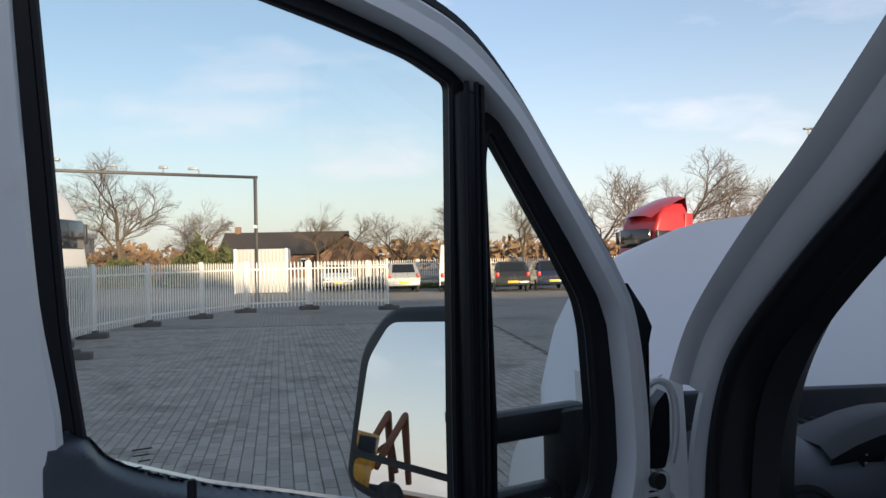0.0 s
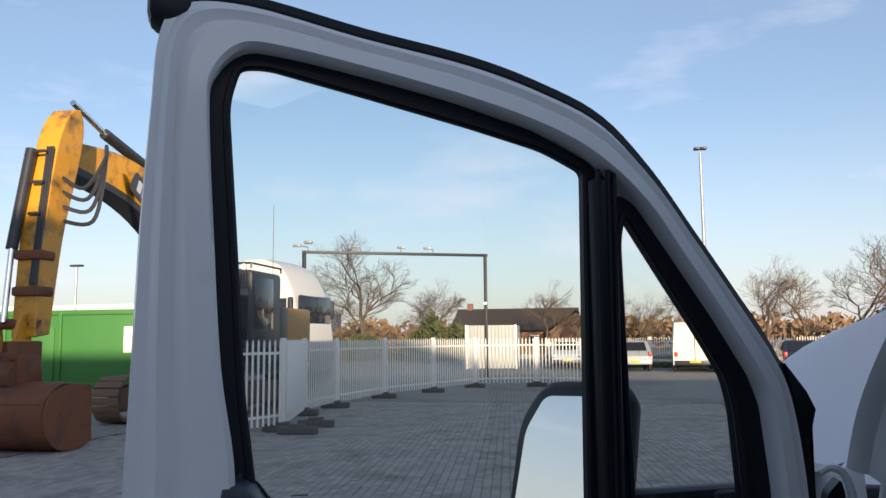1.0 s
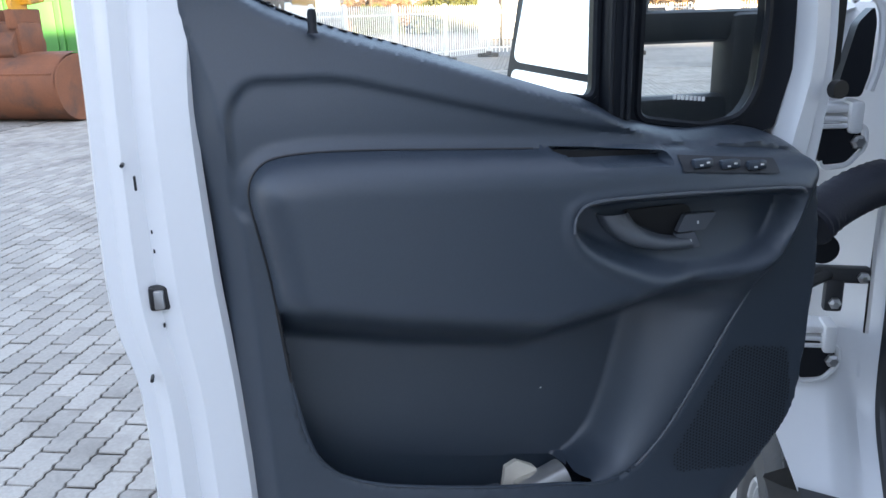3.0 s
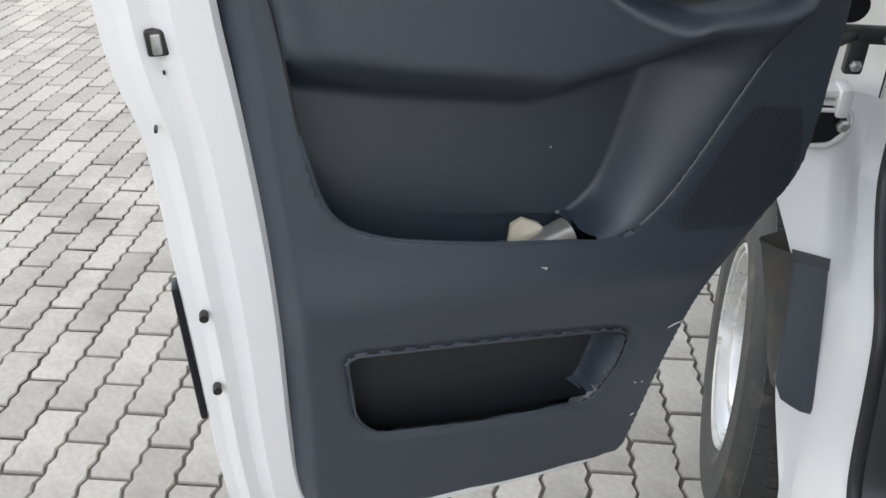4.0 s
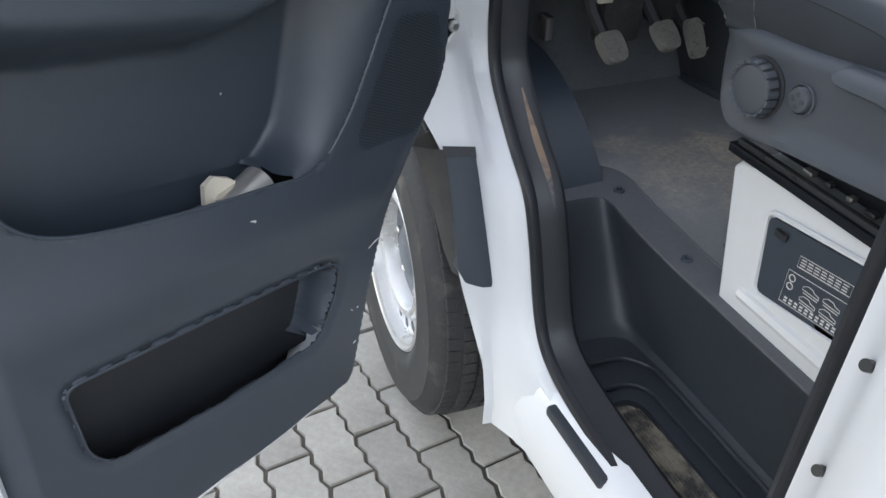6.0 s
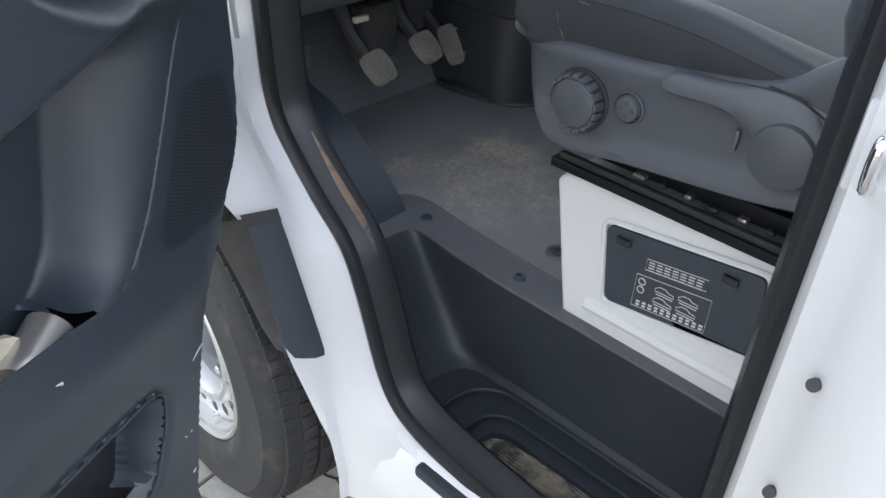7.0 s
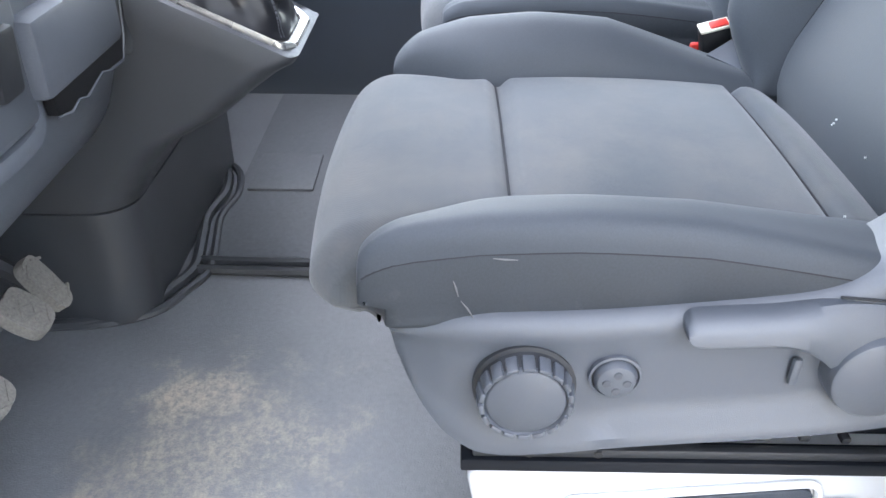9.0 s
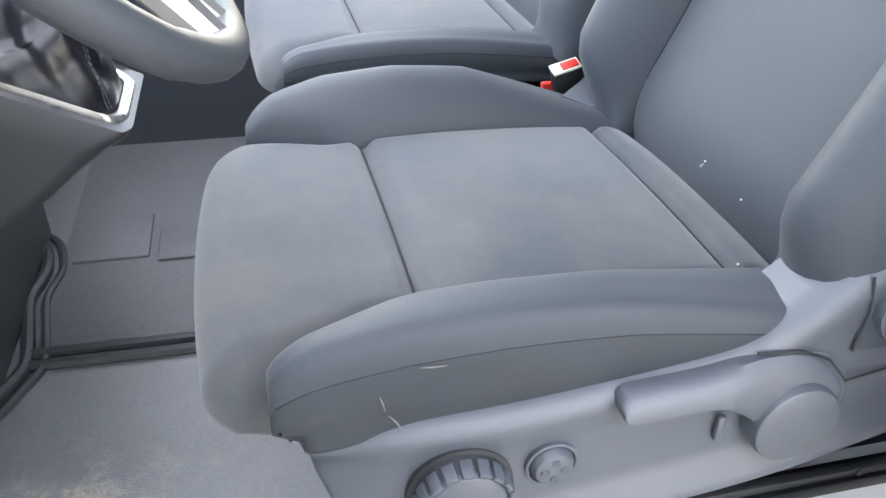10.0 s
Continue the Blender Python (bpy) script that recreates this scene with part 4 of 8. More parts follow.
def wheel():
    w = G()
    R = .365
    M = pose(.628, 2.02, R, 0, 0, -4) @ pose(0, 0, 0, 0, -90, 0)      # axis: local z points outwards
    prof = [(.216, .080), (.222, .096), (.240, .104), (.258, .1075), (.262, .1060), (.290, .1085), (.318, .104), (.324, .1055), (.330, .100), (.346, .092), (.357, .078), (.362, .058), (.362, -.058), (.357, -.078), (.318, -.104), (.235, -.1), (.216, -.080)]
    hub = part_empty("front_wheel", van)
    w.lathe(prof, M, 72, caps=False)
    w.make("tyre", TYRE, hub, "worn road tyre with tread blocks", angle=40)
    tread = G()
    for i in range(80):
        a = 2 * math.pi * i / 80
        for s, off, wd in ((-.066, .25, .026), (-.034, 0, .028), (0, .5, .030), (.034, 0, .028), (.066, .25, .026)):
            aa = a + off * 2 * math.pi / 80
            tread.box((R - .002 - (.006 if abs(s) > .05 else 0), 0, s), (.010, .0262, wd), .0015, M @ Matrix.Rotation(aa, 4, "Z"), 1)
    tagged(tread.make("tread", TYRE, hub), kind="stuff")
    # rim: scuffed double lip, a valley, and a bulged disc with round holes along its edge
    lip_ = [(.218, .082), (.219, .094), (.214, .098), (.209, .095), (.208, .086), (.205, .084), (.203, .089), (.199, .088), (.197, .076), (.194, .060), (.188, .048)]
    G().lathe(lip_, M, 72, caps=False).make("rim_lip", RIM, hub, "scuffed silver rim lip", angle=25)
    hole = [(.168 + .014 * math.cos(q), .0125 * math.sin(q)) for q in np.linspace(0, 2 * math.pi, 13)[:-1]]
    holes = []
    for i in range(20):
        a = 2 * math.pi * i / 20
        holes.append([(x * math.cos(a) - y * math.sin(a), x * math.sin(a) + y * math.cos(a)) for x, y in hole])
    circ = lambda r_: [(r_ * math.cos(q), r_ * math.sin(q)) for q in np.linspace(0, 2 * math.pi, 65)[:-1]]
    G().plate(circ(.190), [circ(.150)] + holes, .060, .066, M).make("rim_disc", RIM, hub, "dented silver steel rim disc")
    G().lathe([(.151, .066), (.146, .075), (.138, .078), (.130, .074), (.124, .060), (.119, .036)], M, 64, caps=False).make("rim_collar", RIM, hub)
    G().lathe([(.121, .040), (.112, .030), (.100, .034), (.074, .032), (.066, .046), (.050, .056), (0, .058)], M, 48).make("rim_centre", DASH, hub, "grey plastic wheel centre")
    for i in range(5):
        a = 2 * math.pi * i / 5
        # Pockets drawn as black blocks, their shade put into the colour.
        G().box((.094, 0, .0335), (.030, .026, .004), .006, M @ Matrix.Rotation(a, 4, "Z")).make("centre_pocket", RUBBER, hub)
    G().lathe([(.19, -.03), (.18, .0), (.05, .004), (0, .004)], M, 32).make("brake_drum", LABEL_B, hub)
    for i in range(6):
        a = 2 * math.pi * (i + .5) / 6
        G().lathe([(.010, .026), (.010, .046), (.006, .050), (0, .050)], M @ Matrix.Rotation(a, 4, "Z") @ pose(.092, 0, 0), 6).make("wheel_bolt", STEEL, hub)


def part_empty(name, parent):
    ob = new(name)
    ob.parent = parent
    return ob


wheel()


def bonnet():
    # raised bonnet, hinged below the windscreen
    rows = []
    for t in np.linspace(0, 1, 14):
        row = []
        y0, z0 = 2.42 + .46 * t + .05 * math.sin(math.pi * t), 1.30 + .50 * t
        half = (.98, .98, .98, .97, .96, .94, .92, .90, .87, .84, .80, .74, .66, .55)[int(round(t * 13))]
        for s in np.linspace(-1, 1, 25):
            x = 1.50 + half * s
            e = max(0, abs(s) - .86) / .14
            row.append((x, y0 - .10 * s * s * (1 - .3 * t) + .0 + .05 * e * e, z0 - .055 * s * s - .02 * e * e))
        rows.append(row)
    back = [[(x, y + .03, z - .03) for x, y, z in r] for r in rows]
    g = G().loft(rows)
    g.loft(back)
    ob = g.make("bonnet", WHITE_OUT, van, "raised white bonnet", angle=60, fix=False)
    # cowl between windscreen and bonnet, with wipers
    rows = []
    for x in np.linspace(.66, 2.36, 9):
        q = ((x - 1.52) / .85) ** 2
        rows.append([(x, 2.16 - .2 * q, 1.315), (x, 2.26 - .2 * q, 1.30), (x, 2.34 - .18 * q, 1.27), (x, 2.46 - .15 * q, 1.24), (x, 2.9, 1.0)])
    G().loft(rows).make("cowl", TRIM_DARK, van)
    for i in range(9):
        G().box((.80 + .035 * i, 2.27 - .01 * (8 - i) * .6, 1.305), (.02, .12, .02), .004).make("cowl_rib", TRIM_DARK, van)


bonnet()


# ---------------------------------------------------------------- cab floor, step, seat box
def cab():
    fl = [(.848, 1.03), (.848, 1.688), (.80, 1.708), (.72, 1.712), (.70, 1.75), (.74, 1.90), (.80, 2.30), (2.30, 2.30), (2.30, .64), (.848, .64)]
    G().plate(fl, (), .60, .65).make("cab_floor", MAT_FLOOR, van, "black rubber cab floor with dried mud")
    # step well: walls that run down from the sill plate to the tread
    rim = [(.690, 1.668), (.722, 1.684), (.760, 1.690), (.818, 1.685), (.833, 1.659), (.828, 1.595), (.822, 1.476), (.822, 1.355), (.822, 1.05)]
    bot = [(.672, 1.560), (.700, 1.572), (.740, 1.575), (.808, 1.566), (.838, 1.545), (.846, 1.50), (.850, 1.42), (.850, 1.30), (.850, 1.05)]
    rows = []
    for (a, b), (c, d) in zip(curve(rim, 4), curve(bot, 4)):
        rows.append([(a, b + .004, .655), (a * .97 + c * .03, b * .97 + d * .03, .650), (a * .9 + c * .1, b * .9 + d * .1, .636), ((a + c) / 2, (b + d) / 2, .55), (c * .9 + a * .1, d * .9 + b * .1, .456), (c - .004, d - .006, .444), (c - .020, d - .020, .436)])
    G().loft(rows).make("step_wall", STEP_BLACK, van, "black plastic step well", angle=50)
    # tread: terraces that step down to a muddy ribbed plate
    tub = [(.650, 1.035), (.650, 1.52), (.672, 1.562), (.74, 1.577), (.81, 1.567), (.845, 1.54), (.856, 1.035)]
    outer = round_poly([(.672, 1.04), (.672, 1.470), (.700, 1.500), (.790, 1.496), (.826, 1.45), (.832, 1.04)], .03)
    inner_ = round_poly([(.690, 1.06), (.690, 1.415), (.712, 1.445), (.770, 1.442), (.794, 1.41), (.800, 1.06)], .03)
    rec = round_poly([(.700, 1.08), (.700, 1.395), (.718, 1.418), (.752, 1.415), (.768, 1.39), (.772, 1.08)], .025)
    G().plate(tub, (outer,), .425, .438).make("step_floor", STEP_BLACK, van, bevel=.004)
    G().plate(outer, (inner_,), .415, .429).make("step_terrace", STEP_BLACK, van, bevel=.004)
    G().plate(inner_, (rec,), .405, .421).make("step_terrace", STEP_BLACK, van, bevel=.004)
    for lp, z in ((outer, .4385), (inner_, .4295)):
        G().tube([(a, b, z) for a, b in lp], .0035, 6, closed=True).make("step_ridge", STEP_BLACK, van)
    G().plate(rec, (), .400, .408).make("step_tread", STEP_TREAD, van, "muddy ribbed tread plate")
    for i in range(12):
        G().box((.704 + .006 * i, 1.245, .409), (.0028, .31, .004), .001).make("tread_rib", STEP_TREAD, van)
    G().box((.628, 1.36, .420), (.045, .17, .022), .006).make("step_block", STEP_BLACK, van)
    G().box((.628, 1.20, .405), (.035, .5, .012), .004).make("step_edge", STEP_BLACK, van)
    # sill plate between the step and the mat, with its rounded end and side ramp
    edge = curve([(.886, 1.784), (.905, 1.760), (.912, 1.725), (.910, 1.697), (.903, 1.64), (.900, 1.602), (.895, 1.514), (.891, 1.409), (.888, 1.05)], 4)
    plate_ = [(a - .001, b + .003) for a, b in curve(rim, 4)] + [(p[0], p[1]) for p in reversed(edge)] + [(.779, 1.781)]
    G().plate(plate_, (), .650, .6555).make("sill_plate", FLOOR_TRIM, van, "dark grey plastic sill plate", bevel=.002)
    G().tube([(a, b, .6535) for a, b in edge], .0035, 6).make("sill_plate_edge", FLOOR_TRIM, van)
    # ramp from the sill plate to the bulkhead, beside the mat
    rows = []
    for p0, p1, z1 in (((.886, 1.784), (.775, 1.778), .668), ((.905, 1.86), (.785, 1.83), .700), ((.930, 1.936), (.80, 1.90), .730), ((.975, 2.03), (.82, 1.99), .77), ((1.024, 2.137), (.84, 2.10), .82), ((1.05, 2.28), (.85, 2.28), .90)):
        rows.append([(p0[0] + .004, p0[1], .651), (p0[0], p0[1], .656), (p0[0] * .5 + p1[0] * .5, (p0[1] + p1[1]) / 2, .658 * .72 + z1 * .28), (p1[0] * .9 + p0[0] * .1, p1[1], z1 * .85 + .1 * .65), (p1[0] - .05, p1[1] - .02, z1 + .03)])
    G().loft(rows).make("side_ramp", FLOOR_TRIM, van, "dark grey plastic side ramp", angle=30)
    for x, y in ((.868, 1.692), (.853, 1.467), (.961, 1.472)):
        G().lathe([(.013, .0), (.012, .004), (.006, .005), (.005, .002), (0, .002)], pose(x, y, .6555 if x < .9 else .650) @ Matrix.Scale(.8, 4), 14).make("floor_screw", TRIM, van)
    G().lathe([(.022, .0), (.020, .003), (.015, .0035), (.014, .001)], pose(.961, 1.472, .6505), 20).make("screw_cup", FLOOR_TRIM, van)
    # raised rings of the mat round the centre stack, and the twin bead that runs back from them
    ring = curve([(1.315, 2.10), (1.325, 2.00), (1.36, 1.922), (1.42, 1.890), (1.481, 1.868), (1.577, 1.880), (1.663, 1.892), (1.76, 1.880), (1.87, 1.912), (1.93, 2.02)], 5)
    for off, rr, zz in ((.0, .011, .655), (-.026, .008, .653)):
        G().tube([(x, y + off, zz) for x, y in ring], rr, 8).make("mat_ring", TRIM_CONSOLE, van)
    for dx, rr in ((-.012, .010), (.016, .010)):
        G().tube([(1.492 + dx, 1.868, .654), (1.488 + dx, 1.70, .654), (1.482 + dx, 1.40, .654)], rr, 8).make("mat_bead", TRIM_CONSOLE, van)
    # passenger's side of the mat with its raised heel panels
    G().box((1.90, 1.57, .6515), (.78, .58, .006), .003).make("passenger_mat", PASS_MAT, van, "grained grey rubber mat")
    for x0, y0, x1, y1 in ((1.765, 1.705, 1.93, 1.84), (1.745, 1.55, 1.87, 1.69)):
        G().box(((x0 + x1) / 2, (y0 + y1) / 2, .656), (x1 - x0, y1 - y0, .010), .005).make("heel_panel", PASS_MAT, van)
    # firewall
    G().box((1.5, 2.32, 1.0), (1.6, .04, .75), .01).make("firewall", TRIM_DARK, van)
    G().add([(.80, 2.30, .65), (1.45, 2.30, .65), (1.45, 2.30, .95), (.80, 2.30, .95), (.80, 2.12, .65), (1.45, 2.12, .65)], [(4, 5, 2, 3)]).make("toe_board", MAT_FLOOR, van, fix=False)


STEP_BLACK = mat("scuffed_black_plastic", (0.034, 0.041, 0.050), 0.38, rough_var=0.06, var=0.2, grain=0.15, bump=0.15, bscale=900, dirt=(0.16, 0.15, 0.14), dirt_at=(0.66, 0.85), dscale=9)
FLOOR_TRIM = mat("floor_plastic", (0.115, 0.121, 0.132), 0.5, spec=0.35, var=0.15, grain=0.15, bump=0.2, bscale=900, dirt=(0.17, 0.155, 0.13), dirt_at=(0.60, 0.85), dscale=12)
PASS_MAT = mat("grained_mat", (0.165, 0.172, 0.182), 0.45, var=0.12, grain=0.2, bump=0.6, bscale=500)
STEP_TREAD = mat("muddy_tread", (0.055, 0.055, 0.055), 0.7, var=0.3, grain=0.3, dirt=(0.33, 0.29, 0.23), dirt_at=(0.42, 0.60), dscale=22, bump=0.6, bscale=160)
cab()


def mud(m, cx, cy, rx, ry, colour):
    """A trodden patch of dried mud, as it lies on the mat."""
    nt = m.node_tree
    L = nt.links.new
    p = nt.nodes["Principled BSDF"]
    src = p.inputs["Base Color"].links[0].from_socket
    tc = nt.nodes.new("ShaderNodeTexCoord")
    mp = nt.nodes.new("ShaderNodeMapping")
    mp.inputs["Location"].default_value = (-cx / rx, -cy / ry, 0)
    mp.inputs["Scale"].default_value = (1 / rx, 1 / ry, 0)
    L(tc.outputs["Object"], mp.inputs[0])
    ln = nt.nodes.new("ShaderNodeVectorMath")
    ln.operation = "LENGTH"
    L(mp.outputs[0], ln.inputs[0])
    n = nt.nodes.new("ShaderNodeTexNoise")
    n.inputs["Scale"].default_value, n.inputs["Detail"].default_value, n.inputs["Roughness"].default_value = 14, 9, 0.72
    L(tc.outputs["Object"], n.inputs["Vector"])
    ad = nt.nodes.new("ShaderNodeMath")
    ad.operation = "MULTIPLY_ADD"
    L(n.outputs["Fac"], ad.inputs[0])
    ad.inputs[1].default_value = 3.0
    L(ln.outputs["Value"], ad.inputs[2])
    rp = nt.nodes.new("ShaderNodeMapRange")
    rp.inputs["From Min"].default_value, rp.inputs["From Max"].default_value = 2.50, 1.60
    rp.inputs["To Max"].default_value = 0.95
    L(ad.outputs[0], rp.inputs["Value"])
    # footprints break it up
    vo = nt.nodes.new("ShaderNodeTexNoise")
    vo.inputs["Scale"].default_value, vo.inputs["Detail"].default_value, vo.inputs["Roughness"].default_value = 110, 7, 0.72
    L(tc.outputs["Object"], vo.inputs["Vector"])
    vr = nt.nodes.new("ShaderNodeMapRange")
    vr.inputs["From Min"].default_value, vr.inputs["From Max"].default_value = 0.40, 0.62
    vr.inputs["To Min"].default_value, vr.inputs["To Max"].default_value = 0.12, 1.0
    L(vo.outputs["Fac"], vr.inputs["Value"])
    mm = nt.nodes.new("ShaderNodeMath")
    mm.operation = "MULTIPLY"
    L(rp.outputs[0], mm.inputs[0])
    L(vr.outputs[0], mm.inputs[1])
    mx = nt.nodes.new("ShaderNodeMixRGB")
    L(mm.outputs[0], mx.inputs[0])
    L(src, mx.inputs[1])
    mx.inputs[2].default_value = (*colour, 1)
    L(mx.outputs[0], p.inputs["Base Color"])


mud(MAT_FLOOR, 1.06, 1.72, .22, .19, (.44, .39, .31))
mud(MAT_FLOOR, 1.17, 1.78, .09, .08, (.56, .48, .37))
mud(MAT_FLOOR, .975, 1.86, .06, .05, (.46, .40, .32))



def seat_box():
    side = [(1.374, .648), (1.414, .862), (1.402, .876), (1.36, .884), (.70, .884), (.70, .648)]
    G().plate(side, (), 0, .42, YZ(.842)).make("seat_box", WHITE, van, "white steel seat box", bevel=.006)
    G().plate(round_poly([(1.320, .835), (1.100, .862), (1.088, .748), (1.303, .718)], .012), (), -.006, 0, YZ(.841)).make("fuse_cover", TRIM, van, "dark plastic cover with labels", bevel=.002)
    G().tube([(.838, y, z) for y, z in round_poly([(1.326, .840), (1.094, .868), (1.082, .742), (1.309, .711)], .016)], .004, 6, closed=True).make("cover_rim", WHITE, van)
    for y in (1.29, 1.14):
        G().box((.833, y, .822 + (1.29 - y) * .12), (.006, .022, .011), .002).make("cover_clip", TRIM_DARK, van)
        G().box((.8325, y, .826 + (1.29 - y) * .12), (.006, .016, .003), .001).make("cover_clip", LABEL_B, van)
    # printed label: framed panels with rows of fine bars, which cannot be read
    SK = lambda y: .012 * (1.252 - y) / .09          # the print follows the cover's slant
    xo = .8345
    for (y0, z0, y1, z1) in ((1.252, .8135, 1.166, .7965), (1.262, .786, 1.155, .734)):
        G().tube([(xo, y0, z0 + SK(y0)), (xo, y1, z0 + SK(y1)), (xo, y1, z1 + SK(y1)), (xo, y0, z1 + SK(y0))], .0005, 4, closed=True).make("label_frame", LABEL_W, van)
    random.seed(4)
    for r in range(4):
        n = 7
        for k in range(n):
            y = 1.248 - .0113 * k
            G().add([(xo - .0004, y, .8105 - .0042 * r + SK(y)), (xo - .0004, y - .0095 * random.uniform(.7, 1), .8105 - .0042 * r + SK(y - .009)), (xo - .0004, y - .0092, .8088 - .0042 * r + SK(y - .009)), (xo - .0004, y, .8088 - .0042 * r + SK(y))], [(0, 1, 2, 3)]).make("print_line", LABEL_W, van, fix=False)
    for i in range(2):
        for k in range(2):
            cy, cz = 1.218 - .034 * i, .772 - .017 * k + SK(1.218 - .034 * i)
            car_ = [(-.014, -.004), (.014, -.003), (.013, .001), (.005, .002), (.001, .005), (-.008, .0045), (-.014, 0)]
            G().tube([(xo - .0003, cy - p, cz + q) for p, q in car_], .0006, 4, closed=True).make("print_mark", LABEL_W, van)
            G().add([(xo - .0003, cy + .012, cz - .007), (xo - .0003, cy - .013, cz - .006), (xo - .0003, cy - .013, cz - .0075), (xo - .0003, cy + .012, cz - .0085)], [(0, 1, 2, 3)]).make("print_line", LABEL_W, van, fix=False)
    for i in range(11):
        y = 1.255 - .0092 * i
        for k in range(2):
            z = .745 - .005 * k + SK(y)
            G().add([(xo - .0003, y, z), (xo - .0003, y - .0055, z + .0006), (xo - .0003, y - .0055, z - .0026), (xo - .0003, y, z - .0032)], [(0, 1, 2, 3)]).make("print_line", LABEL_W, van, fix=False)
    for z in (.776, .763):
        G().tube([(xo - .0003, 1.2525 + .005 * math.cos(q), z + .005 * math.sin(q)) for q in np.linspace(0, 6.283, 17)[:-1]], .0008, 4, closed=True).make("print_mark", LABEL_W, van)
    G().box((.839, 1.072, .815), (.002, .040, .060)).make("side_label", LABEL_B, van)
    for k in range(5):
        G().box((.8375, 1.074, .834 - .011 * k), (.0006, .028 - .005 * (k % 3), .003)).make("print_line", LABEL_W, van)
    # pressed bead along the box
    G().tube([(.845, 1.335, .688), (.843, 1.20, .690), (.845, .9, .694)], .012, 8).make("pressed_bead", WHITE, van)
    # runner: two black channels with grease and small clips between
    G().box((.842, 1.09, .893), (.026, .66, .014), .002).make("seat_runner", RUBBER, van)
    G().box((.838, 1.09, .905), (.010, .64, .010), .002).make("seat_runner", TRIM_DARK, van)
    G().box((.866, 1.08, .922), (.018, .62, .026), .003).make("seat_runner", RUBBER, van)
    random.seed(11)
    for k in range(7):
        y = 1.30 - .035 * k - .012 * random.random()
        G().box((.852, y, .911 + .004 * random.random()), (.012, .008 + .010 * random.random(), .007), .002).make("runner_clip", random.choice((TRIM_DARK, STEEL, TRIM_DARK)), van)
    for y in (1.36, 1.30, .98):
        G().lathe([(.004, 0), (.004, .001), (0, .001)], pose(.8328, y, .905, 0, -90), 10).make("runner_rivet", LABEL_B, van)


seat_box()
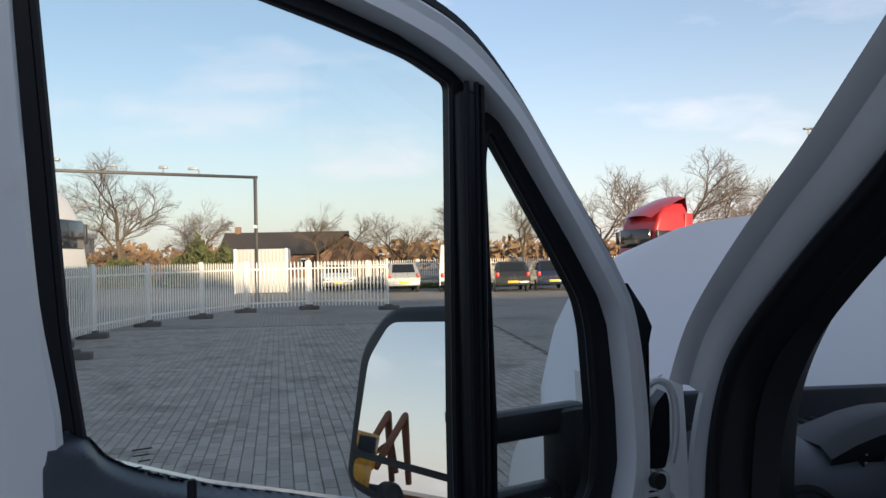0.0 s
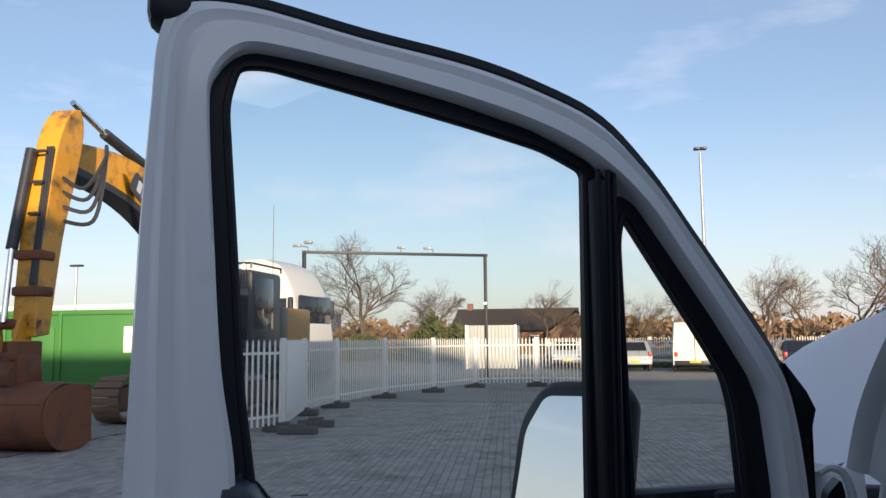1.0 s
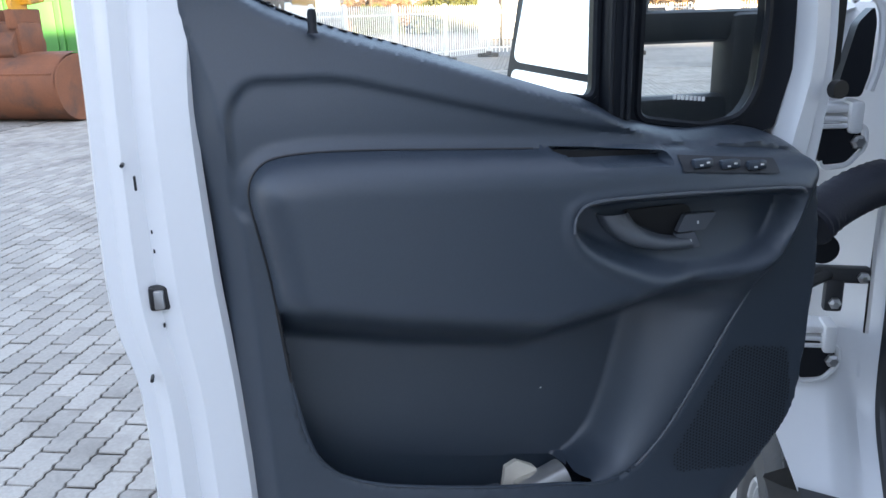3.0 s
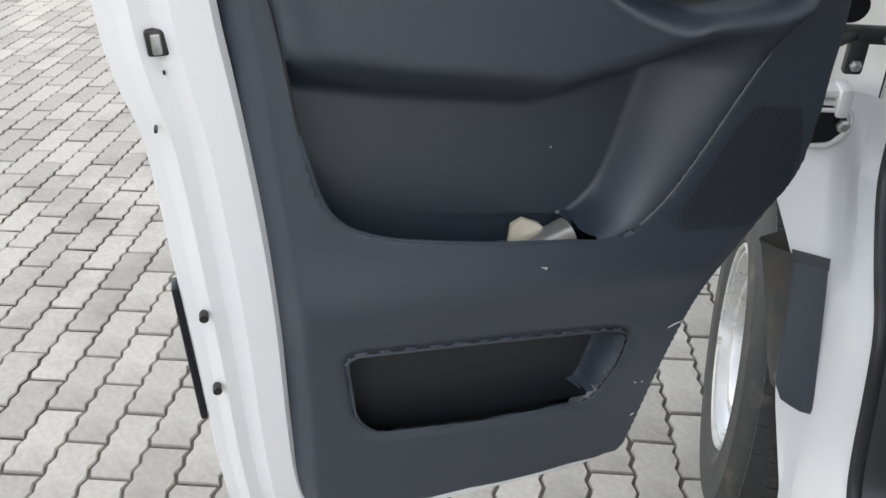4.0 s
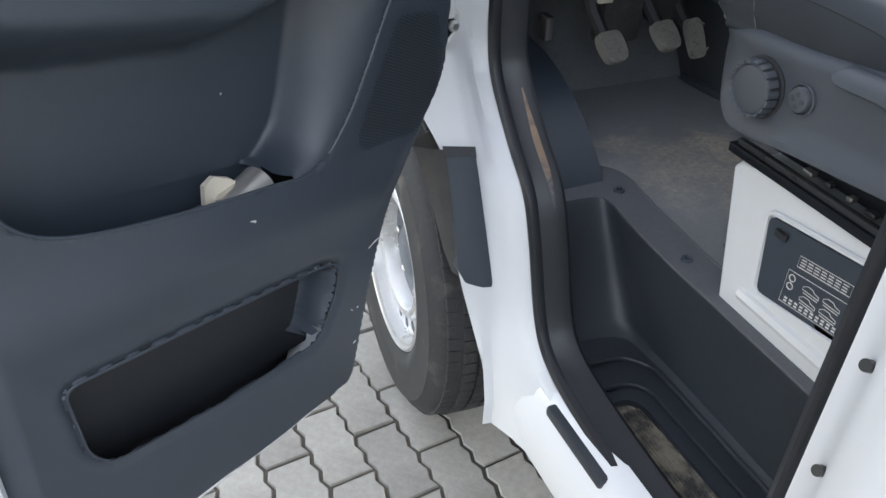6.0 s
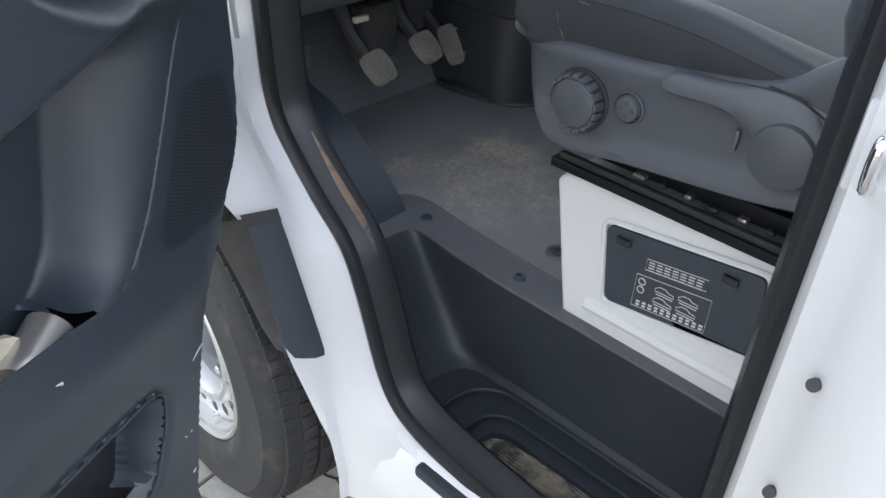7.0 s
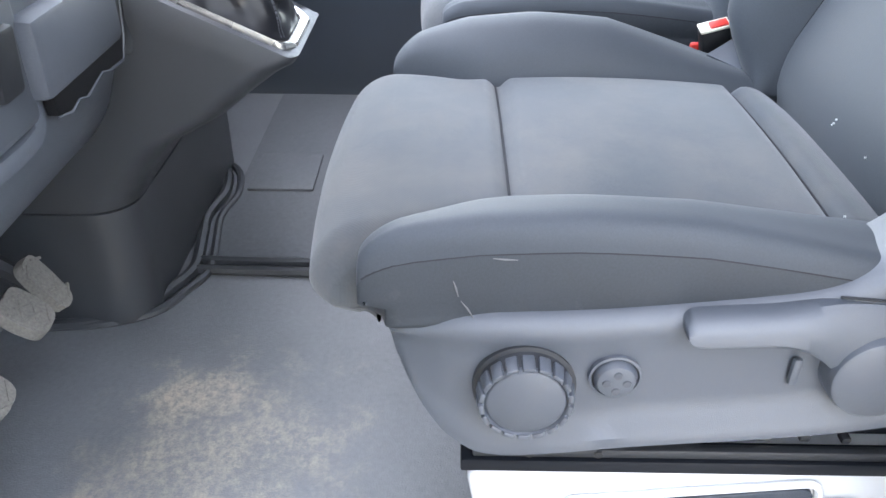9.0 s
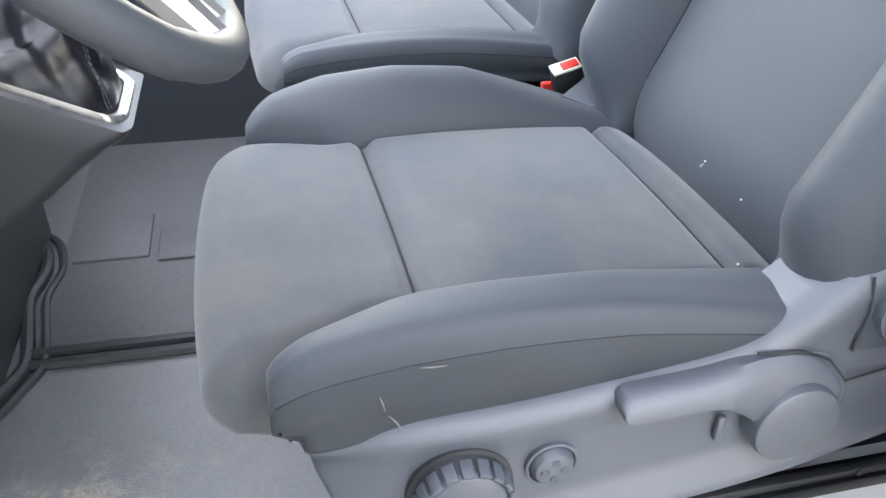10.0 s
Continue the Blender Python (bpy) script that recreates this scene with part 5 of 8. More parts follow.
# ---------------------------------------------------------------- seats
SCUFF_PALE = mat("pale_scuff", (0.15, 0.15, 0.15), 0.8, var=0.2)
def seat_cushion(parent, x0, x1, yb, yf, zt, inset, crown, nose):
    """A cushion: middle panel that widens into the front roll, and a padded bolster along each side."""
    xc, hw = (x0 + x1) / 2, (x1 - x0) / 2
    seam_y = yb + (yf - yb) * .652

    def seam_half(y):
        """Half the width of the middle panel."""
        t = float(sstep(np.array(y), seam_y, yf - .045))
        return hw - inset + (inset - .044) * t

    r = .056
    st = [(y, zt + .010 * math.sin(math.pi * min(1, (y - yb) / (yf - yb) * 1.05)), 0.0) for y in np.linspace(yb - .03, yf - r, 84)]
    cy, cz = yf - r, st[-1][1] - r
    st += [(cy + r * math.sin(a), cz + r * math.cos(a), a) for a in np.linspace(0, math.pi / 2, 16)[1:]]
    st += [(yf - .020 * t * t - .004 * t, cz - .014 * t, math.pi / 2 + .35 * t) for t in np.linspace(0, 1, 6)[1:]]
    rows, cols = [], np.linspace(-1, 1, 121)
    for i, (y, z, a) in enumerate(st):
        w = seam_half(y)
        fr = float(sstep(np.array(y), seam_y, seam_y + .05))
        row = [(xc - w, y - .06 * math.sin(a) , z - .07 * math.cos(a) - .01 * math.sin(a)), (xc - w - .002, y - .03 * math.sin(a), z - .035 * math.cos(a))]
        mid = []
        for s in cols:
            e = abs(s)
            h = -(.010 + .010 * fr) * max(0, (e - (.90 - .10 * fr)) / (.10 + .10 * fr)) ** 2
            h -= .014 * max(0, 1 - abs(y - seam_y) / .016) ** 1.5 * (1 if a == 0 else 0)
            h -= .012 * max(0, 1 - abs(y - yb - .048) / .013) ** 1.5
            pull = math.exp(-((y - seam_y) / .05) ** 2) + math.exp(-((y - yb - .048) / .05) ** 2)
            h += .012 * (1 - e * e) * (1 - .6 * pull)
            h -= .030 * max(0, (yb + .030 - y) / .05) ** 1.6
            mid.append((xc + s * w, y + math.sin(a) * h, z + math.cos(a) * h))
        row += mid
        row += [(xc + w + .002, y - .03 * math.sin(a), z - .035 * math.cos(a)), (xc + w, y - .06 * math.sin(a), z - .07 * math.cos(a) - .01 * math.sin(a))]
        rows.append(row)
    cu = G().loft(rows).make("cushion", FABRIC, parent, "grey woven fabric seat cushion", angle=70)
    up = lambda p: (p[0], p[1], p[2] + .0008)
    n = len(cols)
    for yy in (yb + .048, seam_y):
        q = min(range(len(st)), key=lambda k: abs(st[k][0] - yy) + (st[k][2] > 0))
        G().tube([up(rows[q][j]) for j in range(4, n + 1, 6)], .0015, 5).make("seam", SEAM, cu)
    # bolsters
    y_end = yf - nose
    for sgn in (-1, 1):
        rb = []
        ys = list(np.linspace(yb - .05, y_end - .032, 40)) + [y_end - .032 + .032 * math.sin(a) for a in np.linspace(0, 1.50, 14)[1:]]
        for y in ys:
            t = max(0.0, (y - y_end + .032) / .032)
            k = math.sqrt(max(.0, 1 - t * t)) * .80 + .20
            f = min(max((y - yb) / (y_end - yb), 0), 1)
            # height of the crest along the seat: highest ahead of the middle
            c = (.013 if sgn < 0 else .022) + crown
            c *= float(np.interp(f, [0, .16, .42, .62, .80, .92, 1], [.30, .48, .88, 1.0, .99, .86, .62] if sgn < 0 else [-.10, .26, .88, 1.0, .92, .66, .30]))
            xi, xo = seam_half(y) - .010, hw - .002
            w = xo - xi
            zz = zt + .010 * math.sin(math.pi * f)
            zb = zt - .050
            prof = [(xi, -.024), (xi + .006, -.004), (xi + w * .22, .005 + c * .40), (xi + w * .48, .004 + c * .78), (xi + w * .74, c * .98), (xo - .007, c * .97 - .001), (xo + .001, c * .90 - .008), (xo + .004, c * .70 - .018),
                    (xo + .004, c * .35 - .026), (xo + .001, -.034), (xo - .006, -.050), (xi, -.052)]
            prof = curve(prof, 4)
            rb.append([(xc + sgn * (xi + .02 + (x - xi - .02) * (.70 + .30 * k)), y - .020 * max(0, (zz + h - zb - .03) < 0) * t, zb + (zz + h - zb) * (k * .35 + .65 if h > -.045 else 1)) for x, h in prof])
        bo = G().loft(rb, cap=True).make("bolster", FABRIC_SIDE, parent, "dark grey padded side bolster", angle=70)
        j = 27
        # Faces below the crest take the darker copy, as painted shade.
        bo.data.materials.append(FABRIC_SHADE)
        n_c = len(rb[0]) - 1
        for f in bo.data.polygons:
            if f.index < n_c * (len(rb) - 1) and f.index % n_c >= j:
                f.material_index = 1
        G().tube([(x + sgn * -.0008, y, z + .0006) for x, y, z in [r2[j] for r2 in rb[:-4:2]]], .0011, 5).make("seam", SEAM, bo)
    return cu


def backrest(parent, x0, x1, y, z, tall, inset, bulge, leanback=.36):
    """Middle panel and the two side bolsters of a seat's back."""
    xc, hw = (x0 + x1) / 2, (x1 - x0) / 2

    def at(t):
        return y - leanback * t * tall - .02 * math.sin(math.pi * min(t * 1.4, 1)), z + tall * t
    rows = []
    ts = np.linspace(-.06, 1, 40)
    for t in ts:
        yy, zz = at(t)
        w = hw - inset + .012
        ends = .06 * (max(0, t - .92) / .08) ** 2 + .03 * max(0, (.03 - t) / .09) ** 2
        ends += .026 * max(0, 1 - max(t, 0) / .12) ** 2
        row = []
        for s in np.linspace(-1, 1, 49):
            e = abs(s)
            h = .012 * (1 - e * e) - .010 * max(0, (e - .90) / .10) ** 2 - .009 * max(0, 1 - abs(t - .33) / .02) ** 2
            row.append((xc + s * w, yy + h - ends, zz + h * leanback))
        rows.append([(xc - w, yy - .10, zz)] + row + [(xc + w, yy - .10, zz)])
    # Bolster cloth here too; its dark tone also paints shade on the back.
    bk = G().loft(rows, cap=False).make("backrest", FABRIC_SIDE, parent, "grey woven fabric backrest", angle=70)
    for j in (2, 48):
        G().tube([(p[0], p[1] + .001, p[2]) for p in [r2[j] for r2 in rows[::2]]], .0016, 5).make("seam", SEAM, bk)
    for sgn in (-1, 1):
        rb = []
        for t in np.linspace(.0, 1, 34):
            yy, zz = at(t)
            k = float(sstep(np.array(t), -.02, .13)) * (1 - .45 * t)
            xi, xo = hw - inset, (hw + .012) * (1 - .20 * float(sstep(np.array(t), .5, 1.0)))
            if sgn > 0:          # tucks in above the buckle
                xo -= .045 * max(0, 1 - t / .22) ** 1.5
            b = .012 + bulge * k - .020 * max(0, 1 - t / .10) ** 2
            prof = curve([(xi, -.030), (xi + .004, -.002), (xi + (xo - xi) * .30, b * .80), (xi + (xo - xi) * .60, b), (xi + (xo - xi) * .88, b * .62), (xo, -.012), (xo + .003, -.06), (xo - .006, -.12), (xi, -.13)], 4)
            rb.append([(xc + sgn * x, yy + h, zz + h * leanback * (h > 0)) for x, h in prof])
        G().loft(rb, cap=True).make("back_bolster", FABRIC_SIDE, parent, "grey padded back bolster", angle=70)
    return bk


def driver_seat():
    seat = thing("driver_seat", "dark grey fabric driver's seat with plastic side shell", "seat", m=None)
    seat_cushion(seat, .820, 1.314, 1.062, 1.548, 1.094, .083, .032, .046)
    backrest(seat, .820, 1.314, 1.082, 1.085, .66, .095, .062)
    G().box((1.067, 1.27, 1.010), (.44, .40, .06), .02).make("cushion_pan", TRIM_DARK, seat)
    # side shell: bulges out from the cushion, boat-shaped, and rises to the backrest's hinge
    top = curve([(1.480, 1.044), (1.45, 1.056), (1.41, 1.064), (1.329, 1.069), (1.259, 1.077), (1.19, 1.087), (1.151, 1.096), (1.128, 1.108), (1.105, 1.126), (1.07, 1.154), (1.02, 1.180), (.95, 1.196)], 5)
    bot = curve([(1.472, 1.010), (1.452, .966), (1.428, .937), (1.395, .926), (1.293, .940), (1.187, .951), (1.130, .958), (1.085, .966), (1.06, .972), (1.03, .978), (1.00, .984), (.95, .990)], 5)
    rows = []
    for i, ((a, b), (c, d)) in enumerate(zip(top, bot)):
        k = min(1, i / 18)
        xs = .810 + .026 * (1 - k) ** 2.4
        at = lambda x, q: (x, a * (1 - q) + c * q, b * (1 - q) + d * q)
        rows.append([(.880, a - .004, b - .006), (xs + .024, a, b + .003), (xs + .008, a, b + .002), at(xs - .001, .05), at(xs - .003, .11), at(xs - .001, .17), at(xs, .30), at(xs - .001, .62),
                     at(xs - .002, .74), at(xs - .0135 * k, .83), at(xs - .0135 * k, .91), (xs + .010, c, d)])
    for r in rows:
        r.append((.885, r[-1][1] - .01, r[-1][2] + .004))
    rows.insert(0, [(.885, y - .012, z) for x, y, z in rows[0]])
    G().loft(rows).make("side_shell", SHELL, seat, "grey plastic seat shell", angle=44)
    # joints to the backrest's cover
    G().tube([(.8085, 1.151, 1.0945), (.8065, 1.118, 1.093), (.8060, 1.088, 1.080), (.806, 1.066, 1.055), (.8085, 1.02, 1.060), (.8085, .97, 1.063)], .0013, 5).make("shell_joint", TRIM_DARK, seat)
    G().tube([(.8085, 1.071, 1.150), (.8070, 1.066, 1.12), (.806, 1.070, 1.085)], .0012, 5).make("shell_joint", TRIM_DARK, seat)
    G().lathe([(0, .010), (.026, .010), (.030, .006), (.031, -.008)], pose(.806, 1.030, 1.120, 0, -90, 0), 32).make("hinge_cap", SHELL, seat)
    # height knob: drum with a grip ring of ribs and a flat round face
    K = pose(.808, 1.373, 1.004, 0, -90, 0)
    prof = [(.0, .0180), (.0290, .0182), (.0305, .0172), (.0312, .0160), (.0322, .0178), (.0335, .0172), (.0342, .0150), (.0343, .0120)]
    knob = G().lathe(prof, K, 48).make("adjuster_knob", SHELL, seat, "ribbed round plastic knob")
    # Drum in black plastic, painting the shade in the slots between ribs.
    G().lathe([(.0342, .0150), (.0352, .0120), (.0372, .0010), (.0405, .0), (.0408, -.006)], K, 48, caps=False).make("knob_drum", TRIM_DARK, knob)
    for i in range(18):
        a = 2 * math.pi * i / 18
        G().box((.0368, 0, .0070), (.0044, .0096, .0150), .0014, K @ Matrix.Rotation(a, 4, "Z") @ pose(0, 0, 0, 0, -9, 0)).make("knob_rib", SHELL, knob)
    G().tube([K @ Vector((.0330 * math.cos(a), .0330 * math.sin(a), .0176)) for a in np.linspace(0, 6.283, 49)[:-1]], .0009, 6, closed=True).make("knob_edge", DASH, knob)
    B = pose(.808, 1.304, 1.017, 0, -90, 0)
    G().lathe([(.0205, -.004), (.0205, .002), (.0185, .0025), (.0180, .0005)], B, 32, caps=False).make("button_collar", SHELL, seat)
    G().lathe([(0, .0085), (.010, .0088), (.0145, .0075), (.0170, .003), (.0172, -.008)], B, 28).make("lumbar_button", SHELL, seat)
    for a in range(4):
        G().lathe([(.0036, .0), (.0030, .0012), (0, .0014)], B @ pose(.0078 * math.cos(a * 1.57), .0078 * math.sin(a * 1.57), .0084), 12).make("button_dot", DASH_LOW, seat)
    # recliner: a lever that widens and flows round its boss
    lev = curve([(1.260, 1.066, 1.073), (1.255, 1.059, 1.079), (1.243, 1.057, 1.081), (1.215, 1.0585, 1.083), (1.192, 1.059, 1.085), (1.174, 1.055, 1.088), (1.158, 1.046, 1.0905), (1.143, 1.034, 1.0915),
                 (1.122, 1.030, 1.090), (1.102, 1.034, 1.085), (1.088, 1.042, 1.077), (1.078, 1.052, 1.066)], 5)
    rows = []
    for i, (y, lo, hi) in enumerate(lev):
        q = i / (len(lev) - 1)
        xf = .791 + .010 * max(0, q - .45)
        m_ = lo + (hi - lo) * .52
        rows.append([(.814, y, hi), (xf + .012, y, hi), (xf + .005, y, hi - (hi - lo) * .16), (xf, y, m_), (xf - .001, y, lo + (hi - lo) * .16), (xf + .002, y, lo + .001), (xf + .007, y, lo), (.814, y, lo + .002)])
    G().loft(rows, close_cols=True, cap=True).make("recline_lever", SHELL, seat, angle=40)
    G().lathe([(0, .0170), (.0330, .0172), (.0350, .0160), (.0365, .011), (.0370, -.012)], pose(.805, 1.113, 1.032, 0, -90, 0), 56).make("recliner_boss", SHELL, seat)
    G().tube([(.8085, 1.113 + .0430 * math.cos(a), 1.032 + .0430 * math.sin(a)) for a in np.linspace(1.9, 5.0, 26)], .0040, 6).make("boss_groove", TRIM_DARK, seat)
    rim_ = []
    for a in np.linspace(1.2, 5.1, 34):
        w_ = min(1, (a - 1.2) / .5, (5.1 - a) / .5)
        rim_.append([(.8125, 1.113 + r * math.cos(a), 1.032 + r * math.sin(a)) if h == 0 else (.8125 - .0075 * h * w_, 1.113 + r * math.cos(a), 1.032 + r * math.sin(a)) for r, h in ((.044, 0), (.0455, .8), (.049, 1.0), (.054, .7), (.060, 0))])
    G().loft(rim_).make("boss_rim", SHELL, seat, angle=50)
    G().box((.8055, 1.169, 1.027), (.006, .0075, .026), .003).make("recline_stop", SHELL, seat)
    # pale scuffs on the bolster
    for y, z, dy, dz in ((1.430, 1.098, -.004, -.014), (1.424, 1.080, -.010, -.016), (1.402, 1.118, -.018, -.001)):
        G().tube([(.8168, y, z), (.8162, y + dy * .5, z + dz * .4), (.8168, y + dy, z + dz)], [.0003, .0008, .0003], 5).make("scuff_mark", SCUFF_PALE, seat)
    # seat belt buckle on its stalk
    G().tube([(1.348, 1.07, 1.00), (1.338, 1.090, 1.06), (1.322, 1.100, 1.100)], .010, 8).make("buckle_stalk", TRIM_DARK, seat)
    M = pose(1.313, 1.108, 1.119, -16, -14, 4)
    bk = G().box((0, 0, 0), (.020, .036, .044), .004, M).make("belt_buckle", LABEL_B, seat)
    G().box((0, 0, .0220), (.0205, .0365, .004), .0015, M).make("buckle_collar", PAPER, bk)
    G().box((-.001, -.005, .0240), (.014, .022, .004), .0015, M).make("release_button", RED, bk)
    G().box((1.358, 1.108, 1.096), (.012, .030, .012), .003).make("belt_tongue", RED, seat)
    flat = [(1.284, 1.124, 1.112), (1.300, 1.084, 1.132), (1.262, 1.072, 1.110), (1.262, 1.088, 1.101)]
    G().loft([flat, [(x + .004, y, z - .004) for x, y, z in flat]], close_cols=True, cap=True).make("bracket", SHELL, seat, "grey steel buckle bracket", bevel=.001)
    G().lathe([(.008, 0), (.008, .005), (.004, .008), (0, .008)], pose(1.257, 1.076, 1.105, 20, -25, 0), 10).make("bracket_bolt", CHROME, seat)
    # crumbs caught on the backrest and at the cushion's rear seam
    for x, y, z in ((1.048, 1.0690, 1.126), (1.051, 1.0685, 1.123), (1.045, 1.0692, 1.131), (.978, 1.0690, 1.124), (.905, 1.112, 1.106)):
        G().box((x, y, z), (.0012, .0020, .0018), .0004).make("crumb", LABEL_W, seat)


driver_seat()
ps = thing("passenger_bench", "dark grey fabric passenger bench seat", "seat")
seat_cushion(ps, 1.505, 2.28, 1.02, 1.475, 1.090, .085, .006, .030)
backrest(ps, 1.49, 2.29, 1.055, 1.085, .66, .12, .03)
G().box((1.895, 1.22, .84), (.74, .40, .38), .02).make("bench_base", TRIM_DARK, ps)


# ---------------------------------------------------------------- dashboard, wheel, pedals, gear lever
DUSTY = mat("dusty_grey_plastic", (0.060, 0.058, 0.056), 0.8, var=0.3, scale=14, grain=0.25, dirt=(0.17, 0.15, 0.125), dirt_at=(0.52, 0.85), dscale=16)
def dashboard():
    d = thing("dashboard", "dark grey plastic dashboard with light switch and steering wheel", "dashboard")
    prof = [(2.28, 1.27), (2.10, 1.335), (1.98, 1.345), (1.90, 1.325), (1.86, 1.28), (1.850, 1.22), (1.851, 1.15), (1.853, 1.09), (1.868, 1.035), (1.896, .992), (1.925, .968), (1.955, .960), (2.00, .97), (2.10, 1.0), (2.26, 1.02)]
    rows = []
    for x in (.735, .745, .80, 1.0, 1.2, 1.30, 1.36, 1.5, 1.8, 2.2, 2.30):
        e = .02 if x < .74 else 0
        up = .10 if x > 1.33 else 0         # beyond the column the knee panel ends higher
        rows.append([(x, y + e, z + up * float(sstep(np.array(1.15 - z), 0, .18))) for y, z in curve(prof, 3)])
    G().loft(rows, cap=True).make("dash_body", DASH, d, angle=60)
    # hood of the instruments, with dial
    rows = []
    for x in np.linspace(.88, 1.24, 9):
        q = 1 - ((x - 1.06) / .18) ** 2
        rows.append([(x, 2.08, 1.33), (x, 2.02, 1.345 + .050 * q), (x, 1.92, 1.345 + .055 * q), (x, 1.885, 1.33 + .05 * q), (x, 1.90, 1.30 + .02 * q)])
    G().loft(rows).make("cluster_hood", TRIM_DARK, d, angle=60)
    for x in (.985, 1.13):
        G().lathe([(.052, .0), (.052, .006), (.047, .006), (.046, .0), (0, 0)], pose(x, 1.895, 1.325, 75), 32).make("dial", LABEL_B, d)
        for i in range(11):
            a = radians(215 - 25 * i)
            G().box((x + .040 * math.cos(a), 1.893, 1.325 + .040 * math.sin(a)), (.003, .002, .006)).make("dial_mark", LABEL_W, d)
    # round vent
    G().lathe([(.052, 0), (.055, .012), (.046, .016), (.043, .002), (0, .0)], pose(.82, 1.868, 1.245, 90, 0, -12), 28).make("vent", TRIM_DARK, d)
    for k in range(5):
        G().box((.82, 1.856, 1.215 + .015 * k), (.078, .012, .003), .001).make("vent_vane", TRIM_DARK, d)
    # light switch panel
    P = pose(.918, 1.841, 1.166, 90 + 4, 0, 0) @ Matrix.Scale(1.08, 4)
    G().plate(round_poly([(-.075, .030), (.062, .036), (.066, .000), (.030, -.026), (.008, -.038), (-.060, -.040)], .008), (), -.002, .006, P).make("switch_panel", TRIM_DARK, d, bevel=.002)
    sw = G().lathe([(.022, 0), (.022, .006), (.019, .008), (.018, .005), (.015, .005), (.014, .009), (0, .0095)], P @ pose(-.010, -.002, .006), 32).make("light_switch", TRIM_DARK, d)
    G().lathe([(.0220, .003), (.0235, .007), (.0205, .0095), (.0190, .007)], P @ pose(-.010, -.002, .006), 48, caps=False).make("switch_ring", CHROME, d)
    for a, r in ((-.040, .020), (-.028, .026), (-.012, .033), (.030, .020), (.034, .006), (.044, .006)):
        G().box((a, r, .007), (.0038, .0024, .0006), 0, P).make("switch_mark", LABEL_W, d)
    G().box((.105, .012, .004), (.040, .060, .012), .005, P).make("handbrake_release", TRIM_DARK, d)
    slope = lambda y: .46 * min(max(0, y - 1.640), .20)     # the gear console's top rises forward
    # centre stack that drops to the floor, and gear console
    sect = [(.652, 1.325, 1.94, 1.892, .075), (.70, 1.325, 1.94, 1.892, .075), (.8480, 1.326, 1.93, 1.890, .072), (.8490, 1.330, 1.926, 1.894, .072), (.8520, 1.330, 1.926, 1.894, .072), (.8530, 1.326, 1.93, 1.888, .072),
            (.90, 1.326, 1.90, 1.862, .070), (.956, 1.326, 1.84, 1.805, .064), (.995, 1.327, 1.76, 1.738, .056), (1.03, 1.328, 1.68, 1.692, .046), (1.060, 1.330, 1.61, 1.660, .036), (1.082, 1.333, 1.565, 1.638, .028), (1.0925, 1.338, 1.552, 1.630, .024), (1.095, 1.346, 1.545, 1.636, .02)]
    rows = []
    for z, x0, x1, yr, rr in sect:
        q = rr * .85
        left = [(x0 + q - q * math.cos(a), yr + q - q * math.sin(a)) for a in np.linspace(0, math.pi / 2, 9)]
        right = [(x1 - q + q * math.sin(a), yr + q - q * math.cos(a)) for a in np.linspace(0, math.pi / 2, 9)]
        ym = min(2.09, max(1.84, yr + q + .01))
        lift = float(sstep(np.array(z), 1.00, 1.085))
        rows.append([(x, y, z - .012 * lift + lift * slope(y)) for x, y in [(x0, 2.28), (x0, 2.10), (x0, ym)] + left + right + [(x1, ym), (x1, 2.10), (x1, 2.28)]])
    G().loft(rows, cap=True).make("centre_console", TRIM_CONSOLE, d, "dark plastic centre console", angle=28)
    bez = curve([(.785, 1.275), (.796, 1.21), (.812, 1.16), (.838, 1.118), (.875, 1.094), (.96, 1.083), (1.05, 1.079), (1.088, 1.092), (1.090, 1.14), (1.088, 1.20)], 4)
    rows = []
    for (x, z), (nx, nz) in zip(bez, normals2(bez)):
        rows.append([(x + nx * .022, 1.868, z + nz * .022), (x + nx * .016, 1.846, z + nz * .016), (x + nx * .010, 1.842, z + nz * .010), (x, 1.843, z), (x - nx * .004, 1.862, z - nz * .004)])
    G().loft(rows).make("panel_bezel", DASH, d, angle=40)
    G().box((.955, 1.852, 1.185), (.27, .02, .17), .01).make("panel_insert", DASH, d)
    ring = round_poly([(1.352, 1.822), (1.352, 1.648), (1.375, 1.636), (1.50, 1.636), (1.52, 1.66), (1.52, 1.822)], .02, 7)
    inner = [(1.437 + (x - 1.437) * (.86 if x > 1.437 else .985), 1.73 + (y - 1.73) * .86) for x, y in ring]
    G().loft([[(a + (c - a) * q, b + (e - b) * q, h - .012 + slope(b + (e - b) * q)) for q, h in ((0, 1.093), (.08, 1.1005), (.5, 1.1025), (.92, 1.0985), (1, 1.090))] for (a, b), (c, e) in zip(ring, inner)], close_rows=True).make("gaiter_frame", SATIN, d, "satin silver frame", angle=50)
    # gaiter: leather gathered from the frame up to the stick, with deep slack folds and two stitched seams
    def gaiter_at(a, t):
        c, n = math.cos(a), math.sin(a)
        k = (abs(c) ** 3.4 + abs(n) ** 3.4) ** (-1 / 3.4)
        s = 1 - .70 * t ** .85
        g = math.sin(math.pi * min(1, t * 1.05)) ** .8
        fold = .10 * abs(math.sin(2.5 * a + 5.5 * t + .4)) + .07 * abs(math.sin(4 * a - 7 * t)) + .03 * math.sin(9 * a + 13 * t)
        s *= 1 + g * (fold - .11)
        x, y = 1.440 + .078 * k * c * s, 1.728 + .080 * k * n * s - .022 * t
